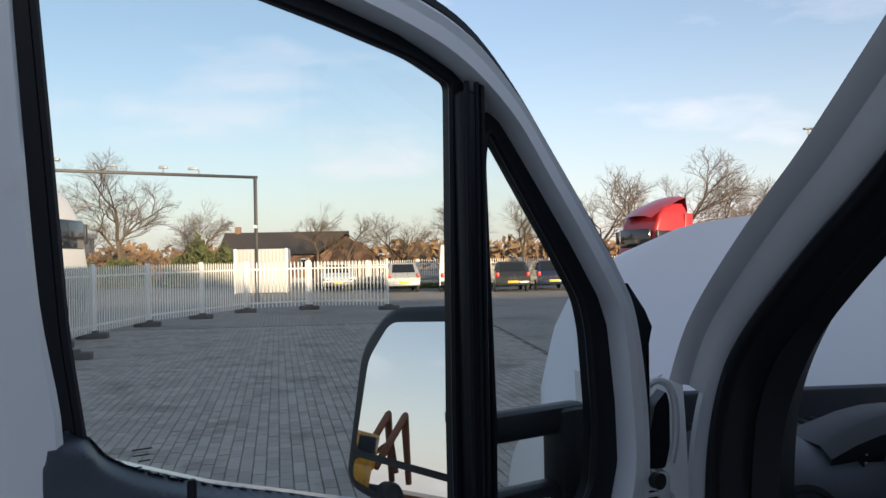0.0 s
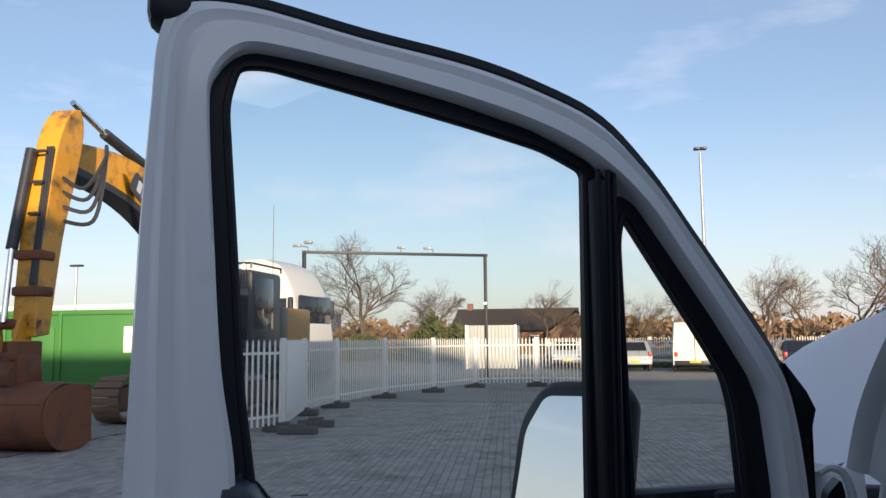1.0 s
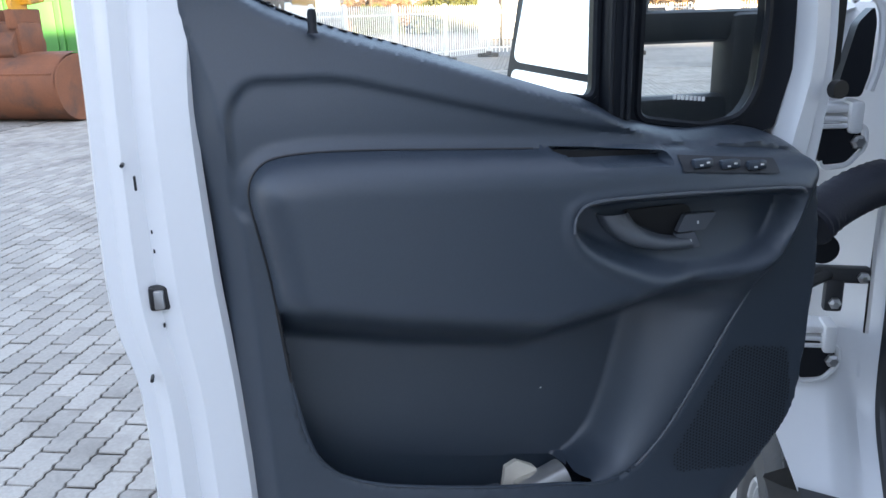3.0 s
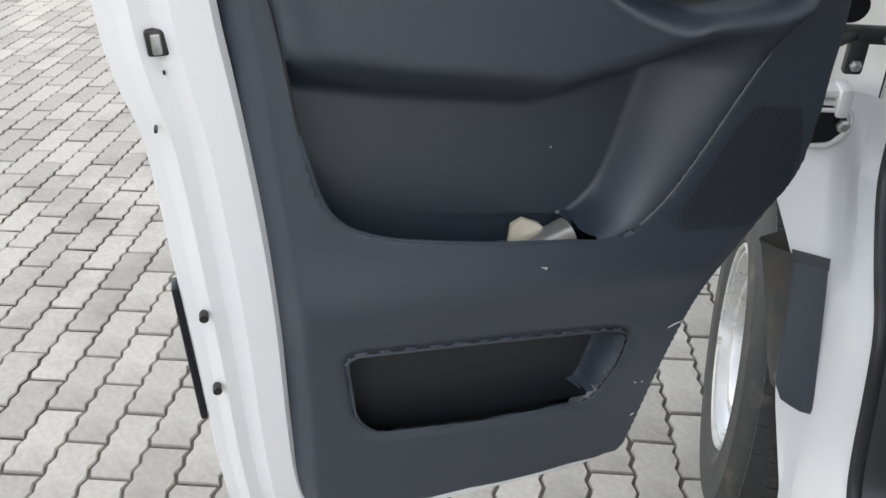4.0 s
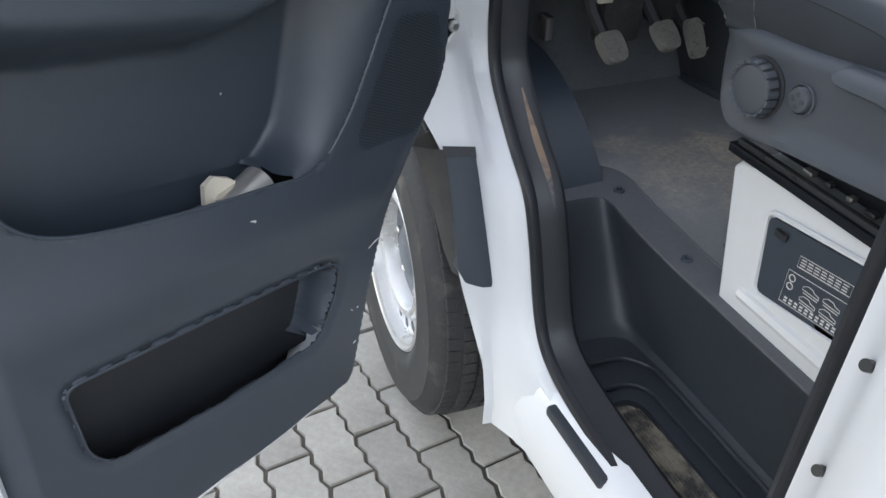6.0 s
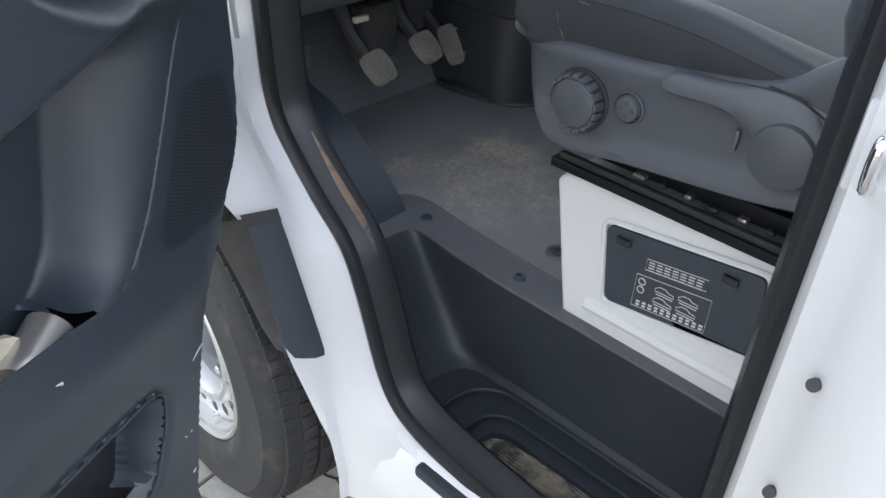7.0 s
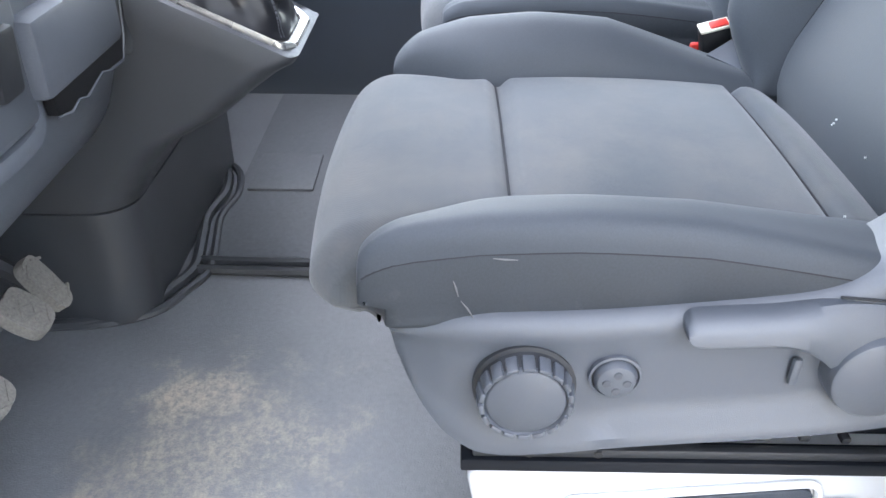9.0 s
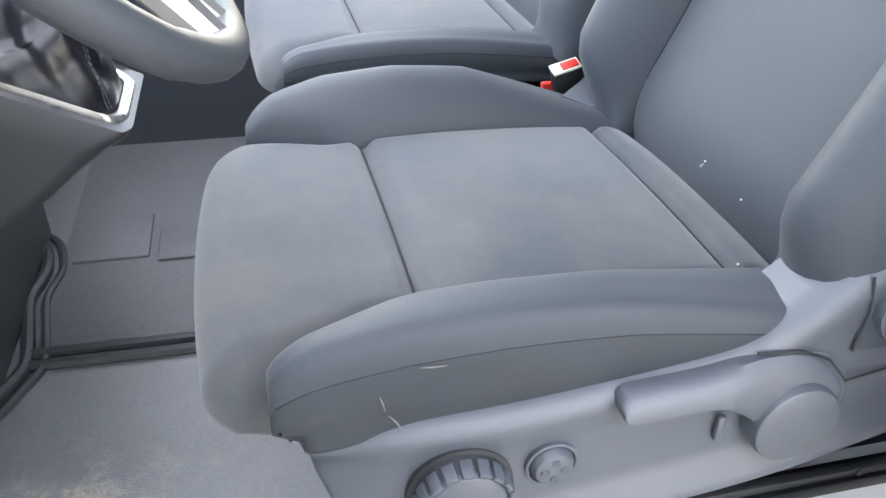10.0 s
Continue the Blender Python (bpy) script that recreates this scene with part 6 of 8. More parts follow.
        return (x, y, 1.082 + slope(y) * (1 - t) + .04 * t + .120 * t + g * .012 * math.sin(3 * a - 6 * t))
    G().loft([[gaiter_at(a, t) for a in np.linspace(0, 2 * math.pi, 121)[:-1]] for t in np.linspace(0, 1, 34)], close_cols=True, cap=True).make("gear_gaiter", GAITER, d, "creased black leatherette gaiter", angle=80)
    for a in (-2.25, -2.19, -1.02, -.96):
        for t0 in np.linspace(.02, .86, 24):
            G().tube([Vector(gaiter_at(a, t0 + q)) + Vector((math.cos(a), math.sin(a), .3)) * .0008 for q in (0, .012, .024)], .0008, 4).make("stitching", SHELL, d)
    G().tube([(1.437, 1.715, 1.17), (1.437, 1.72, 1.25)], .010, 10).make("gear_stick", STEEL, d)
    G().lathe([(.012, 0), (.022, .012), (.027, .04), (.022, .062), (0, .07)], pose(1.437, 1.72, 1.24), 20).make("gear_knob", TRIM_DARK, d)
    # centre panel that rises from the console to the dash
    rows = []
    for x in (1.312, 1.322, 1.45, 1.58, 1.592):
        e = .012 if x in (1.312, 1.592) else 0
        rows.append([(x, 2.02, 1.090), (x, 1.838 + e, 1.090), (x, 1.834 + e, 1.105), (x, 1.850 + e, 1.18), (x, 1.875 + e, 1.27), (x, 1.905 + e, 1.335), (x, 2.02, 1.345)])
    G().loft(rows, cap=True).make("centre_panel", TRIM_CONSOLE, d, angle=50)
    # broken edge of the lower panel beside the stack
    # Black plate that paints the shade inside the open cubby.
    G().plate([(1.085, 1.20), (1.10, 1.100), (1.13, 1.094), (1.15, 1.099), (1.17, 1.094), (1.22, 1.104), (1.24, 1.099), (1.29, 1.097), (1.312, 1.12), (1.32, 1.20)], (), 0, .012, XZ(1.833)).make("open_cubby", LABEL_B, d, "black plate with broken edge, painted as the open cubby's shade")
    edge = [(1.098, 1.099), (1.128, 1.092), (1.150, 1.098), (1.170, 1.092), (1.220, 1.103), (1.240, 1.097), (1.285, 1.095), (1.300, 1.12), (1.31, 1.17)]
    G().tube([(x, 1.833, z) for x, z in edge], [.0014 + .0008 * (i % 2) for i in range(len(edge))], 6).make("broken_edge", SHELL, d, "broken shiny trim edge")
    G().box((1.180, 1.840, 1.164), (.210, .034, .084), .012).make("lower_dash_cover", DASH, d)
    # steering column shroud and wheel
    G().box((0, 0, 0), (.13, .24, .11), .03, pose(1.04, 1.86, 1.30, -28)).make("column_shroud", DASH, d)
    W = pose(1.09, 1.634, 1.386, 45, 0, 0)
    wheel_pts = [(.188 * math.cos(a), .188 * math.sin(a) * (1 if math.sin(a) > -.75 else .97), 0) for a in np.linspace(0, 2 * math.pi, 57)[:-1]]
    sw = G().tube(wheel_pts, .0175, 14, closed=True, m=W).make("steering_wheel", DASH_LOW, d, "grey steering wheel with satin spoke")
    G().lathe([(.0, .018), (.06, .016), (.075, .004), (.075, -.02)], W, 24).make("wheel_hub", TRIM, sw)
    for a in (radians(0), radians(180), radians(262), radians(278)):
        G().tube([(.06 * math.cos(a), .06 * math.sin(a), 0), (.185 * math.cos(a), .185 * math.sin(a), 0)], [.02, .013], 8, m=W).make("spoke", SATIN if abs(a - 4.7) < .3 else TRIM, sw)
    # pedals
    for nm, x, y, z, w, h in (("clutch_pedal", .978, 1.936, .828, .062, .066), ("brake_pedal", 1.115, 1.948, .832, .060, .064), ("accelerator_pedal", 1.216, 1.975, .806, .044, .085)):
        tilt = 47
        M = pose(x, y, z, -tilt if nm != "accelerator_pedal" else -30, 0, 8)
        pd = G().plate(round_poly([(-w * .42, -h / 2), (w * .42, -h / 2), (w * .52, h * .1), (w * .44, h / 2), (-w * .44, h / 2), (-w * .52, h * .1)], .018), (), -.008, .008, M @ pose(0, 0, 0, 90)).make(nm, PEDAL, d, "worn rubber pedal pad", bevel=.004)
        for k in range(4):
            for j in (-1, 1):
                G().box((0, -.008, -.4 * h + .27 * h * k), (w * .52, .004, .004), .001, M @ pose(0, 0, 0, 0, 28 * j, 0)).make("pad_rib", PEDAL, pd)
        G().tube([M @ Vector((0, .008, 0)), (x - .01, y + .07, z + .05), (x - .015, y + .10, z + .12), (x - .02, y + .12, z + .24)], [.012, .016, .018, .018], 8).make("pedal_arm", TRIM_DARK, d)
    G().box((1.045, 2.03, .86), (.10, .05, .12), .015, None).make("pedal_bracket", DUSTY, d, "dusty grey pedal bracket")
    G().box((1.185, 2.06, .90), (.09, .05, .16), .02, None).make("pedal_bracket", DUSTY, d, "dusty grey pedal bracket")
    G().box((.985, 1.995, .905), (.034, .012, .012), .003).make("cable_clip", PAPER, d, "pale plastic clip")
    G().box((.905, 2.08, .83), (.02, .04, .05), .004).make("pedal_bracket", STEEL, d)


dashboard()
# ---------------------------------------------------------------- yard: ground and paving
SAND = mat("joint_sand", (0.11, 0.098, 0.082), 0.95, var=0.25, scale=3, grain=0.3, gscale=80)
PAVER = by_piece(mat("concrete_paver", (0.35, 0.33, 0.295), 0.88, var=0.16, scale=1.3, grain=0.22, gscale=60, bump=0.7, bscale=120, dirt=(0.19, 0.175, 0.155), dirt_at=(0.52, 0.70), dscale=1.1), .16)
PAVE_TURN = 6.4


def far_paving():
    """Ground beyond the laid blocks: courses drawn by the material, at the blocks' size."""
    m = mat("far_paving", (0.31, 0.295, 0.27), 0.9, var=0.22, scale=.35, grain=0.15, gscale=12, dirt=(0.18, 0.165, 0.15), dirt_at=(0.5, 0.72), dscale=.25)
    nt = m.node_tree
    p = nt.nodes["Principled BSDF"]
    src = p.inputs["Base Color"].links[0].from_socket
    tc = nt.nodes.new("ShaderNodeTexCoord")
    mp = nt.nodes.new("ShaderNodeMapping")
    mp.inputs["Rotation"].default_value = (0, 0, radians(90 - PAVE_TURN))
    nt.links.new(tc.outputs["Object"], mp.inputs[0])
    br = nt.nodes.new("ShaderNodeTexBrick")
    br.inputs["Scale"].default_value = 1.0
    br.inputs["Brick Width"].default_value, br.inputs["Row Height"].default_value, br.inputs["Mortar Size"].default_value = .208, .106, .006
    br.inputs["Color1"].default_value, br.inputs["Color2"].default_value, br.inputs["Mortar"].default_value = (1.1, 1.1, 1.1, 1), (.85, .85, .85, 1), (.36, .34, .32, 1)
    nt.links.new(mp.outputs[0], br.inputs["Vector"])
    mx = nt.nodes.new("ShaderNodeMixRGB")
    mx.blend_type = "MULTIPLY"
    mx.inputs[0].default_value = 1.0
    nt.links.new(src, mx.inputs[1])
    nt.links.new(br.outputs["Color"], mx.inputs[2])
    nt.links.new(mx.outputs[0], p.inputs["Base Color"])
    return m


FARP = far_paving()
LAID = (-8.5, 3.2, .2, 22.0)       # stretch with laid blocks: x from, to, y from, to


def ground():
    a, b, c, d = LAID
    g = G()
    S = 1200.0
    xs, ys = [-S, a, b, S], [-S, c, d, 150.0, S]
    for i in range(3):
        for j in range(4):
            z = -.010 if (i == 1 and j == 1) else 0.0
            g.add([(xs[i], ys[j], z), (xs[i + 1], ys[j], z), (xs[i + 1], ys[j + 1], z), (xs[i], ys[j + 1], z)], [(0, 1, 2, 3)])
    for p, q in (((a, c), (b, c)), ((b, c), (b, d)), ((b, d), (a, d)), ((a, d), (a, c))):
        g.add([(*p, 0), (*q, 0), (*q, -.01), (*p, -.01)], [(0, 1, 2, 3)])
    ob = g.make("ground", FARP, None, fix=False)
    ob.data.materials.append(SAND)
    for f in ob.data.polygons:
        if f.center.z < -.009:
            f.material_index = 1
    return tagged(ob, "grey concrete block yard with worn sandy joints", "ground", kind="structure")


GROUND = ground()


def block_shape():
    w, l, j = .1065, .213, .0085
    ys = np.linspace(0, l, 9)
    dx = [.0045 * (-1) ** i for i in range(9)]
    left = [(-w / 2 + j / 2 + e, -l / 2 + min(max(y, j / 2), l - j / 2)) for y, e in zip(ys, dx)]
    right = [(w / 2 - j / 2 + e, -l / 2 + min(max(y, j / 2), l - j / 2)) for y, e in zip(ys, dx)]
    out = left + right[::-1]
    k = len(out)
    cx = [(a * .955, b * .978) for a, b in out]
    vs = [(a, b, 0.0) for a, b in cx] + [(a, b, -.005) for a, b in out] + [(a, b, -.02) for a, b in out]
    fs = [tuple(range(k))[::-1]]
    fs += [(i, (i + 1) % k, k + (i + 1) % k, k + i) for i in range(k)]
    fs += [(k + i, k + (i + 1) % k, 2 * k + (i + 1) % k, 2 * k + i) for i in range(k)]
    return vs, fs


def oil_stain():
    """A dark spill that has dried on the blocks."""
    rng = random.Random(8)
    g = G()
    for cx, cy, r in ((.005, 1.737, .062), (-.105, 1.70, .016), (-.085, 1.79, .012), (-.10, 1.745, .009)):
        out = []
        for k in range(26):
            a2 = 2 * math.pi * k / 26
            q = r * (1 + .09 * math.sin(2 * a2 + cx * 90) + .07 * math.sin(5 * a2 + 2) + rng.uniform(-.07, .07))
            out.append((cx + q * 1.1 * math.cos(a2), cy + q * math.sin(a2)))
        g.plate(out, (), .0028, .0045)
    g.make("oil_stain", STAIN, GROUND, "dark dried oil spill")


STAIN = mat("dried_oil", (0.075, 0.08, 0.088), 0.6, var=0.4, scale=18, grain=0.4, gscale=160, bump=0.5, bscale=150)
oil_stain()


def lay_blocks():
    w, l = .1065, .213
    vs, fs = block_shape()
    me = bpy.data.meshes.new("paver")
    me.from_pydata(vs, [], fs)
    me.materials.append(PAVER)
    rng = random.Random(3)
    R = Matrix.Rotation(radians(PAVE_TURN), 4, "Z")
    a, b, c, d = LAID
    stuffv, stufff = [], []
    near = 0
    for i in range(-140, 60):
        for j in range(-20, 125):
            p = R @ Vector((i * w + .0095, j * l + (l / 2 if i % 2 else 0), 0))
            if not (a + .1 < p.x < b - .1 and c + .12 < p.y < d - .12):
                continue
            M = Matrix.Translation((p.x, p.y, rng.uniform(-.003, .0015))) @ R @ pose(0, 0, 0, rng.gauss(0, .5), rng.gauss(0, .6), rng.gauss(0, .5))
            if -1.15 < p.x < .66 and 1.45 < p.y < 2.85 and near < 290:
                ob = new("paver", me)
                ob.matrix_basis = M
                ob.parent = GROUND
                near += 1
            else:
                n = len(stuffv)
                stuffv += [tuple(M @ Vector(v)) for v in vs[:36]]
                stufff += [tuple(q + n for q in f) for f in fs[:19]]
    me2 = bpy.data.meshes.new("pavers")
    me2.from_pydata(stuffv, [], stufff)
    me2.materials.append(PAVER)
    ob = new("pavers", me2)
    ob.parent = GROUND
    tagged(ob, "grey interlocking concrete paving blocks", kind="stuff")


# ---------------------------------------------------------------- fence
FENCE_W = mat("white_fence_paint", (0.84, 0.83, 0.80), 0.5, var=0.08, grain=0.03, dirt=(.35, .3, .24), dirt_at=(.6, .9), dscale=2)
CONC = mat("dark_concrete_block", (0.10, 0.095, 0.09), 0.9, var=0.25, grain=0.2, gscale=40)
FENCE_PTS = [(-6.04, 13.65), (-5.59, 14.77), (-6.34, 17.8), (-6.28, 19.85), (-5.9, 23.05), (-5.0, 25.6), (-4.05, 28.1), (-2.0, 28.95), (.75, 27.8)]


def fence_panel(p, q, solid=False, height=1.66):
    a, b = Vector((*p, 0)), Vector((*q, 0))
    L = (b - a).length
    ang = math.degrees(math.atan2(b.y - a.y, b.x - a.x))
    f = thing("fence_panel", "white steel picket fence panel on dark concrete feet", "fence", "temporary yard fence", m=pose(a.x, a.y, 0, 0, 0, ang))
    for z in (.30, height - .22):
        G().box((L / 2, 0, z), (L - .06, .035, .05), .005).make("rail", FENCE_W, f)
    for x in (.04, L - .04):
        G().box((x, 0, height / 2 + .06), (.07, .07, height), .008).make("post", FENCE_W, f)
    if solid:
        G().box((L * .50, -.045, .95), (L * .96, .01, height - .32), .004).make("sheet", FENCE_W, f, "plain white sheet")
    n = max(4, int(L / .135))
    me = None
    for i in range(n):
        x = .12 + (L - .24) * i / (n - 1)
        if me is None:
            o = G().add([(-.017, -.012, 0), (.017, -.012, 0), (.017, .012, 0), (-.017, .012, 0), (-.017, -.012, height - .17), (.017, -.012, height - .17), (.017, .012, height - .17), (-.017, .012, height - .17), (0, 0, height - .10)],
                        [(0, 1, 5, 4), (1, 2, 6, 5), (2, 3, 7, 6), (3, 0, 4, 7), (4, 5, 8), (5, 6, 8), (6, 7, 8), (7, 4, 8)]).make("picket", FENCE_W, f, angle=20)
            me = o.data
        else:
            o = new("picket", me)
            o.parent = f
        o.matrix_basis = pose(x, -.03, .14)
    return f


def foot_block(x, y, ang):
    o = thing("concrete_foot", "dark recycled fence foot block on the paving", "fence foot", "temporary yard fence", m=pose(x, y, 0, 0, 0, ang))
    G().box((0, 0, .065), (.70, .23, .13), .02).make("block", CONC, o)
    G().box((.0, 0, .15), (.26, .20, .06), .015).make("block_top", CONC, o)


for i in range(len(FENCE_PTS) - 1):
    fence_panel(FENCE_PTS[i], FENCE_PTS[i + 1], solid=(i == 1))
for x, y in FENCE_PTS[1:]:
    foot_block(x, y - .05, 4)
foot_block(-5.15, 14.4, 8)
foot_block(-5.25, 15.6, 0)


# ---------------------------------------------------------------- machines and vehicles
YEL = mat("machine_yellow", (0.64, 0.31, 0.018), 0.45, var=0.12, scale=2, grain=0.05, dirt=(.13, .075, .03), dirt_at=(.50, .70), dscale=2.6, coat=.1)
RUST = mat("rusty_steel", (0.20, 0.075, 0.035), 0.75, var=0.3, scale=3, grain=0.2, gscale=50, dirt=(.09, .05, .035), dirt_at=(.5, .7), dscale=2)
TRACKM = mat("muddy_track_steel", (0.20, 0.13, 0.08), 0.8, var=0.3, scale=4, grain=0.2)
DKGREY = mat("dark_grey_paint", (0.030, 0.032, 0.038), 0.4, var=0.15)
CABGLASS = mat("dark_cab_glass", (0.015, 0.018, 0.022), 0.08, spec=0.7, var=0.1)
GREEN = mat("green_container_paint", (0.055, 0.20, 0.045), 0.5, var=0.10, scale=1, grain=0.04, dirt=(.04, .10, .03), dirt_at=(.6, .9), dscale=.7)
TRUCKW = mat("truck_white", (0.75, 0.74, 0.72), 0.35, var=0.05, coat=.3)
REDP = mat("truck_red", (0.36, 0.02, 0.02), 0.35, var=0.08, coat=.4)
BOXG = mat("dull_white_steel", (0.46, 0.47, 0.47), 0.55, var=0.12, scale=2)
BROWNY = mat("ochre_panel", (0.42, 0.23, 0.05), 0.5, var=0.1)


def excavator():
    e = thing("excavator", "yellow tracked excavator with rusty bucket on the paving", "excavator")
    X0, Y0 = -8.6, 18.2
    for sx in (-1.0, 1.0):
        tr = part_empty("track", e)
        yt = Y0 - .9
        G().box((X0 + sx, yt, .50), (.36, 3.5, .55), .12).make("track_frame", TRACKM, tr)
        loop = []
        for t in np.linspace(0, 1, 53)[:-1]:
            s = t * (2 * 3.2 + 2 * math.pi * .44)
            if s < 3.2:
                loop.append((yt - 1.6 + s, .93, 0))
            elif s < 3.2 + math.pi * .44:
                a = (s - 3.2) / .44
                loop.append((yt + 1.6 + .44 * math.sin(a), .49 + .44 * math.cos(a), -a))
            elif s < 6.4 + math.pi * .44:
                loop.append((yt + 1.6 - (s - 3.2 - math.pi * .44), .05, math.pi))
            else:
                a = (s - 6.4 - math.pi * .44) / .44
                loop.append((yt - 1.6 - .44 * math.sin(a), .49 - .44 * math.cos(a), math.pi - a))
        me = None
        for y, z, a in loop:
            if me is None:
                o = G().box((0, 0, 0), (.60, .155, .05), .01).make("track_shoe", TRACKM, tr)
                G0 = o.data
                me = G0
            else:
                o = new("track_shoe", me)
                o.parent = tr
            o.matrix_basis = pose(X0 + sx, y, z, math.degrees(a))
    G().box((X0, Y0 - .6, 1.05), (1.0, 1.0, .3), .05).make("turntable", DKGREY, e)
    G().box((X0, Y0 + .9, 1.32), (2.6, 3.6, .28), .06).make("deck", DKGREY, e)
    G().box((X0 - .2, Y0 + 2.1, 1.95), (2.7, 1.7, 1.1), .15).make("counterweight", DKGREY, e)
    G().box((X0 + 1.02, Y0 + 1.6, 1.95), (.55, 2.0, 1.05), .08).make("side_box", BROWNY, e, "ochre side panel with dark badge")
    G().box((X0 + 1.02, Y0 + .72, 1.95), (.56, .55, 1.06), .05).make("side_badge", DKGREY, e)
    G().box((X0 - .95, Y0 - .3, 1.85), (.8, 2.2, .75), .1).make("left_box", DKGREY, e)
    G().box((X0 - .95, Y0 - .3, 1.36), (.84, 2.3, .20), .04).make("deck_edge", YEL, e)
    G().box((X0 - .75, Y0 - .5, 2.55), (.35, .8, .75), .06).make("valve_cover", DKGREY, e)
    G().box((X0 - 1.05, Y0 - 1.45, 1.75), (.30, .06, .16), .02).make("reflector", RED, e)
    # cab with guard, roof lamps and rail
    c = part_empty("cab", e)
    cx, cy = X0 + .90, Y0 - .55
    G().box((cx, cy, 2.35), (1.05, 1.65, 1.75), .10).make("cab_shell", DKGREY, c)
    G().box((cx, cy - .83, 2.40), (.86, .02, 1.45), .03).make("cab_screen", CABGLASS, c)
    G().box((cx + .53, cy - .2, 2.50), (.02, 1.0, 1.15), .03).make("cab_window", CABGLASS, c)
    for k in range(12):
        G().box((cx - .40 + .072 * k, cy - .87, 3.02), (.02, .02, .42)).make("guard_bar", DKGREY, c)
    for k in range(4):
        G().lathe([(.06, 0), (.07, .05), (0, .06)], pose(cx - .35 + .23 * k, cy - .85, 3.28, 90), 12).make("work_lamp", TRUCKW, c)
    for s in (-.5, .5):
        G().tube([(cx + s, cy - .85, 3.25), (cx + s, cy - .85, 3.36), (cx + s, cy + .8, 3.36), (cx + s, cy + .8, 3.25)], .025, 6).make("roof_rail", DKGREY, c)
    G().tube([(cx - .5, cy - .85, 3.36), (cx + .5, cy - .85, 3.36)], .025, 6).make("roof_rail", DKGREY, c)
    G().tube([(cx + .3, cy + .8, 3.2), (cx + .3, cy + .8, 4.9)], .008, 5).make("aerial", DKGREY, c)
    # handrail at the step side
    G().tube([(X0 - 1.2, Y0 - .6, 1.3), (X0 - 1.2, Y0 - .75, 1.9), (X0 - .95, Y0 - .6, 2.9), (X0 - .55, Y0 - .6, 2.9), (X0 - .55, Y0 - .6, 1.5)], .03, 6).make("handrail", DKGREY, e)
    # boom: bent box from the foot to the stick's head
    bx = X0 - .38
    prof = [(Y0 + .2, 1.9, .60), (Y0 - .9, 3.35, .86), (Y0 - 2.1, 4.45, 1.05), (Y0 - 3.3, 4.95, .88), (Y0 - 5.0, 5.10, .50)]
    rows = []
    for y, z, h in curve(prof, 5):
        x = bx - .10 * (Y0 - y)
        rows.append([(x - .24, y, z - h / 2), (x + .24, y, z - h / 2), (x + .24, y, z + h / 2), (x - .24, y, z + h / 2)])
    G().loft(rows, close_cols=True, cap=True).make("boom", YEL, e, bevel=.03)
    # Underside of the boom, a strip darker than its sides.
    belly = []
    for y, z, h in curve(prof, 5)[3:]:
        x = bx - .10 * (Y0 - y)
        belly.append([(x - .25, y, z - h / 2 - .02), (x + .25, y, z - h / 2 - .02), (x + .25, y, z - h / 2 + .12), (x - .25, y, z - h / 2 + .12)])
    G().loft(belly, close_cols=True, cap=True).make("boom_belly", DKGREY, e)
    BX = bx - .10 * 2.7 + .250
    BM = pose(BX, Y0 - 2.75, 4.72, 0, 0, 6) @ pose(0, 0, 0, -22) @ YZ(0)
    badge = G().plate(round_poly([(-.62, -.24), (.50, -.24), (.62, .24), (-.50, .24)], .10), (), 0, .012, BM).make("boom_badge", DKGREY, e, "dark badge with plain bars")
    for k in range(3):
        G().plate(round_poly([(-.34 + .24 * k, -.12), (-.16 + .24 * k, -.12), (-.14 + .24 * k, .14), (-.32 + .24 * k, .14)], .03), (), .012, .016, BM).make("badge_bar", TRUCKW, badge)
    G().plate([(-.12, -.16), (.16, -.16), (.02, .02)], (), .017, .020, BM).make("badge_mark", YEL, badge)
    sx = bx - .10
    # stick: from its head down to the bucket
    rows = []
    for y, z, h in curve([(Y0 - 5.15, 5.80, .20), (Y0 - 5.25, 5.45, .56), (Y0 - 5.45, 4.8, .66), (Y0 - 5.85, 3.4, .52), (Y0 - 6.15, 1.75, .36)], 5):
        q = sx + .24 * (5.6 - z) / 3.8
        rows.append([(q - .22, y - h / 2, z), (q + .22, y - h / 2, z), (q + .22, y + h / 2, z + .05), (q - .22, y + h / 2, z + .05)])
    G().loft(rows, close_cols=True, cap=True).make("stick", YEL, e, bevel=.03)
    G().cyl((sx - .14, Y0 - 5.85, 4.95), (sx - .10, Y0 - 6.25, 3.2), .095).make("bucket_cylinder", DKGREY, e)
    G().cyl((sx - .10, Y0 - 6.25, 3.2), (sx - .06, Y0 - 6.4, 2.0), .05).make("cylinder_rod", CHROME, e)
    G().cyl((sx + .02, Y0 - 5.05, 6.0), (bx - .2, Y0 - 3.9, 5.72), .055).make("cylinder_rod", CHROME, e)
    G().cyl((bx - .2, Y0 - 3.9, 5.72), (bx - .1, Y0 - 2.2, 5.25), .11).make("stick_cylinder", DKGREY, e)
    for k in range(4):
        hose = curve([(sx + .28, Y0 - 5.6, 4.5 - .25 * k), (sx + .55 + .06 * k, Y0 - 5.35, 4.35 - .2 * k), (sx + .75, Y0 - 5.1, 4.9 - .1 * k), (sx + .5, Y0 - 4.7, 5.25)], 6)
        G().tube(hose, .035, 6).make("hose", DKGREY, e)
    for k in range(3):
        z0 = 4.9 - .55 * k
        q = sx + .24 * (5.6 - z0) / 3.8
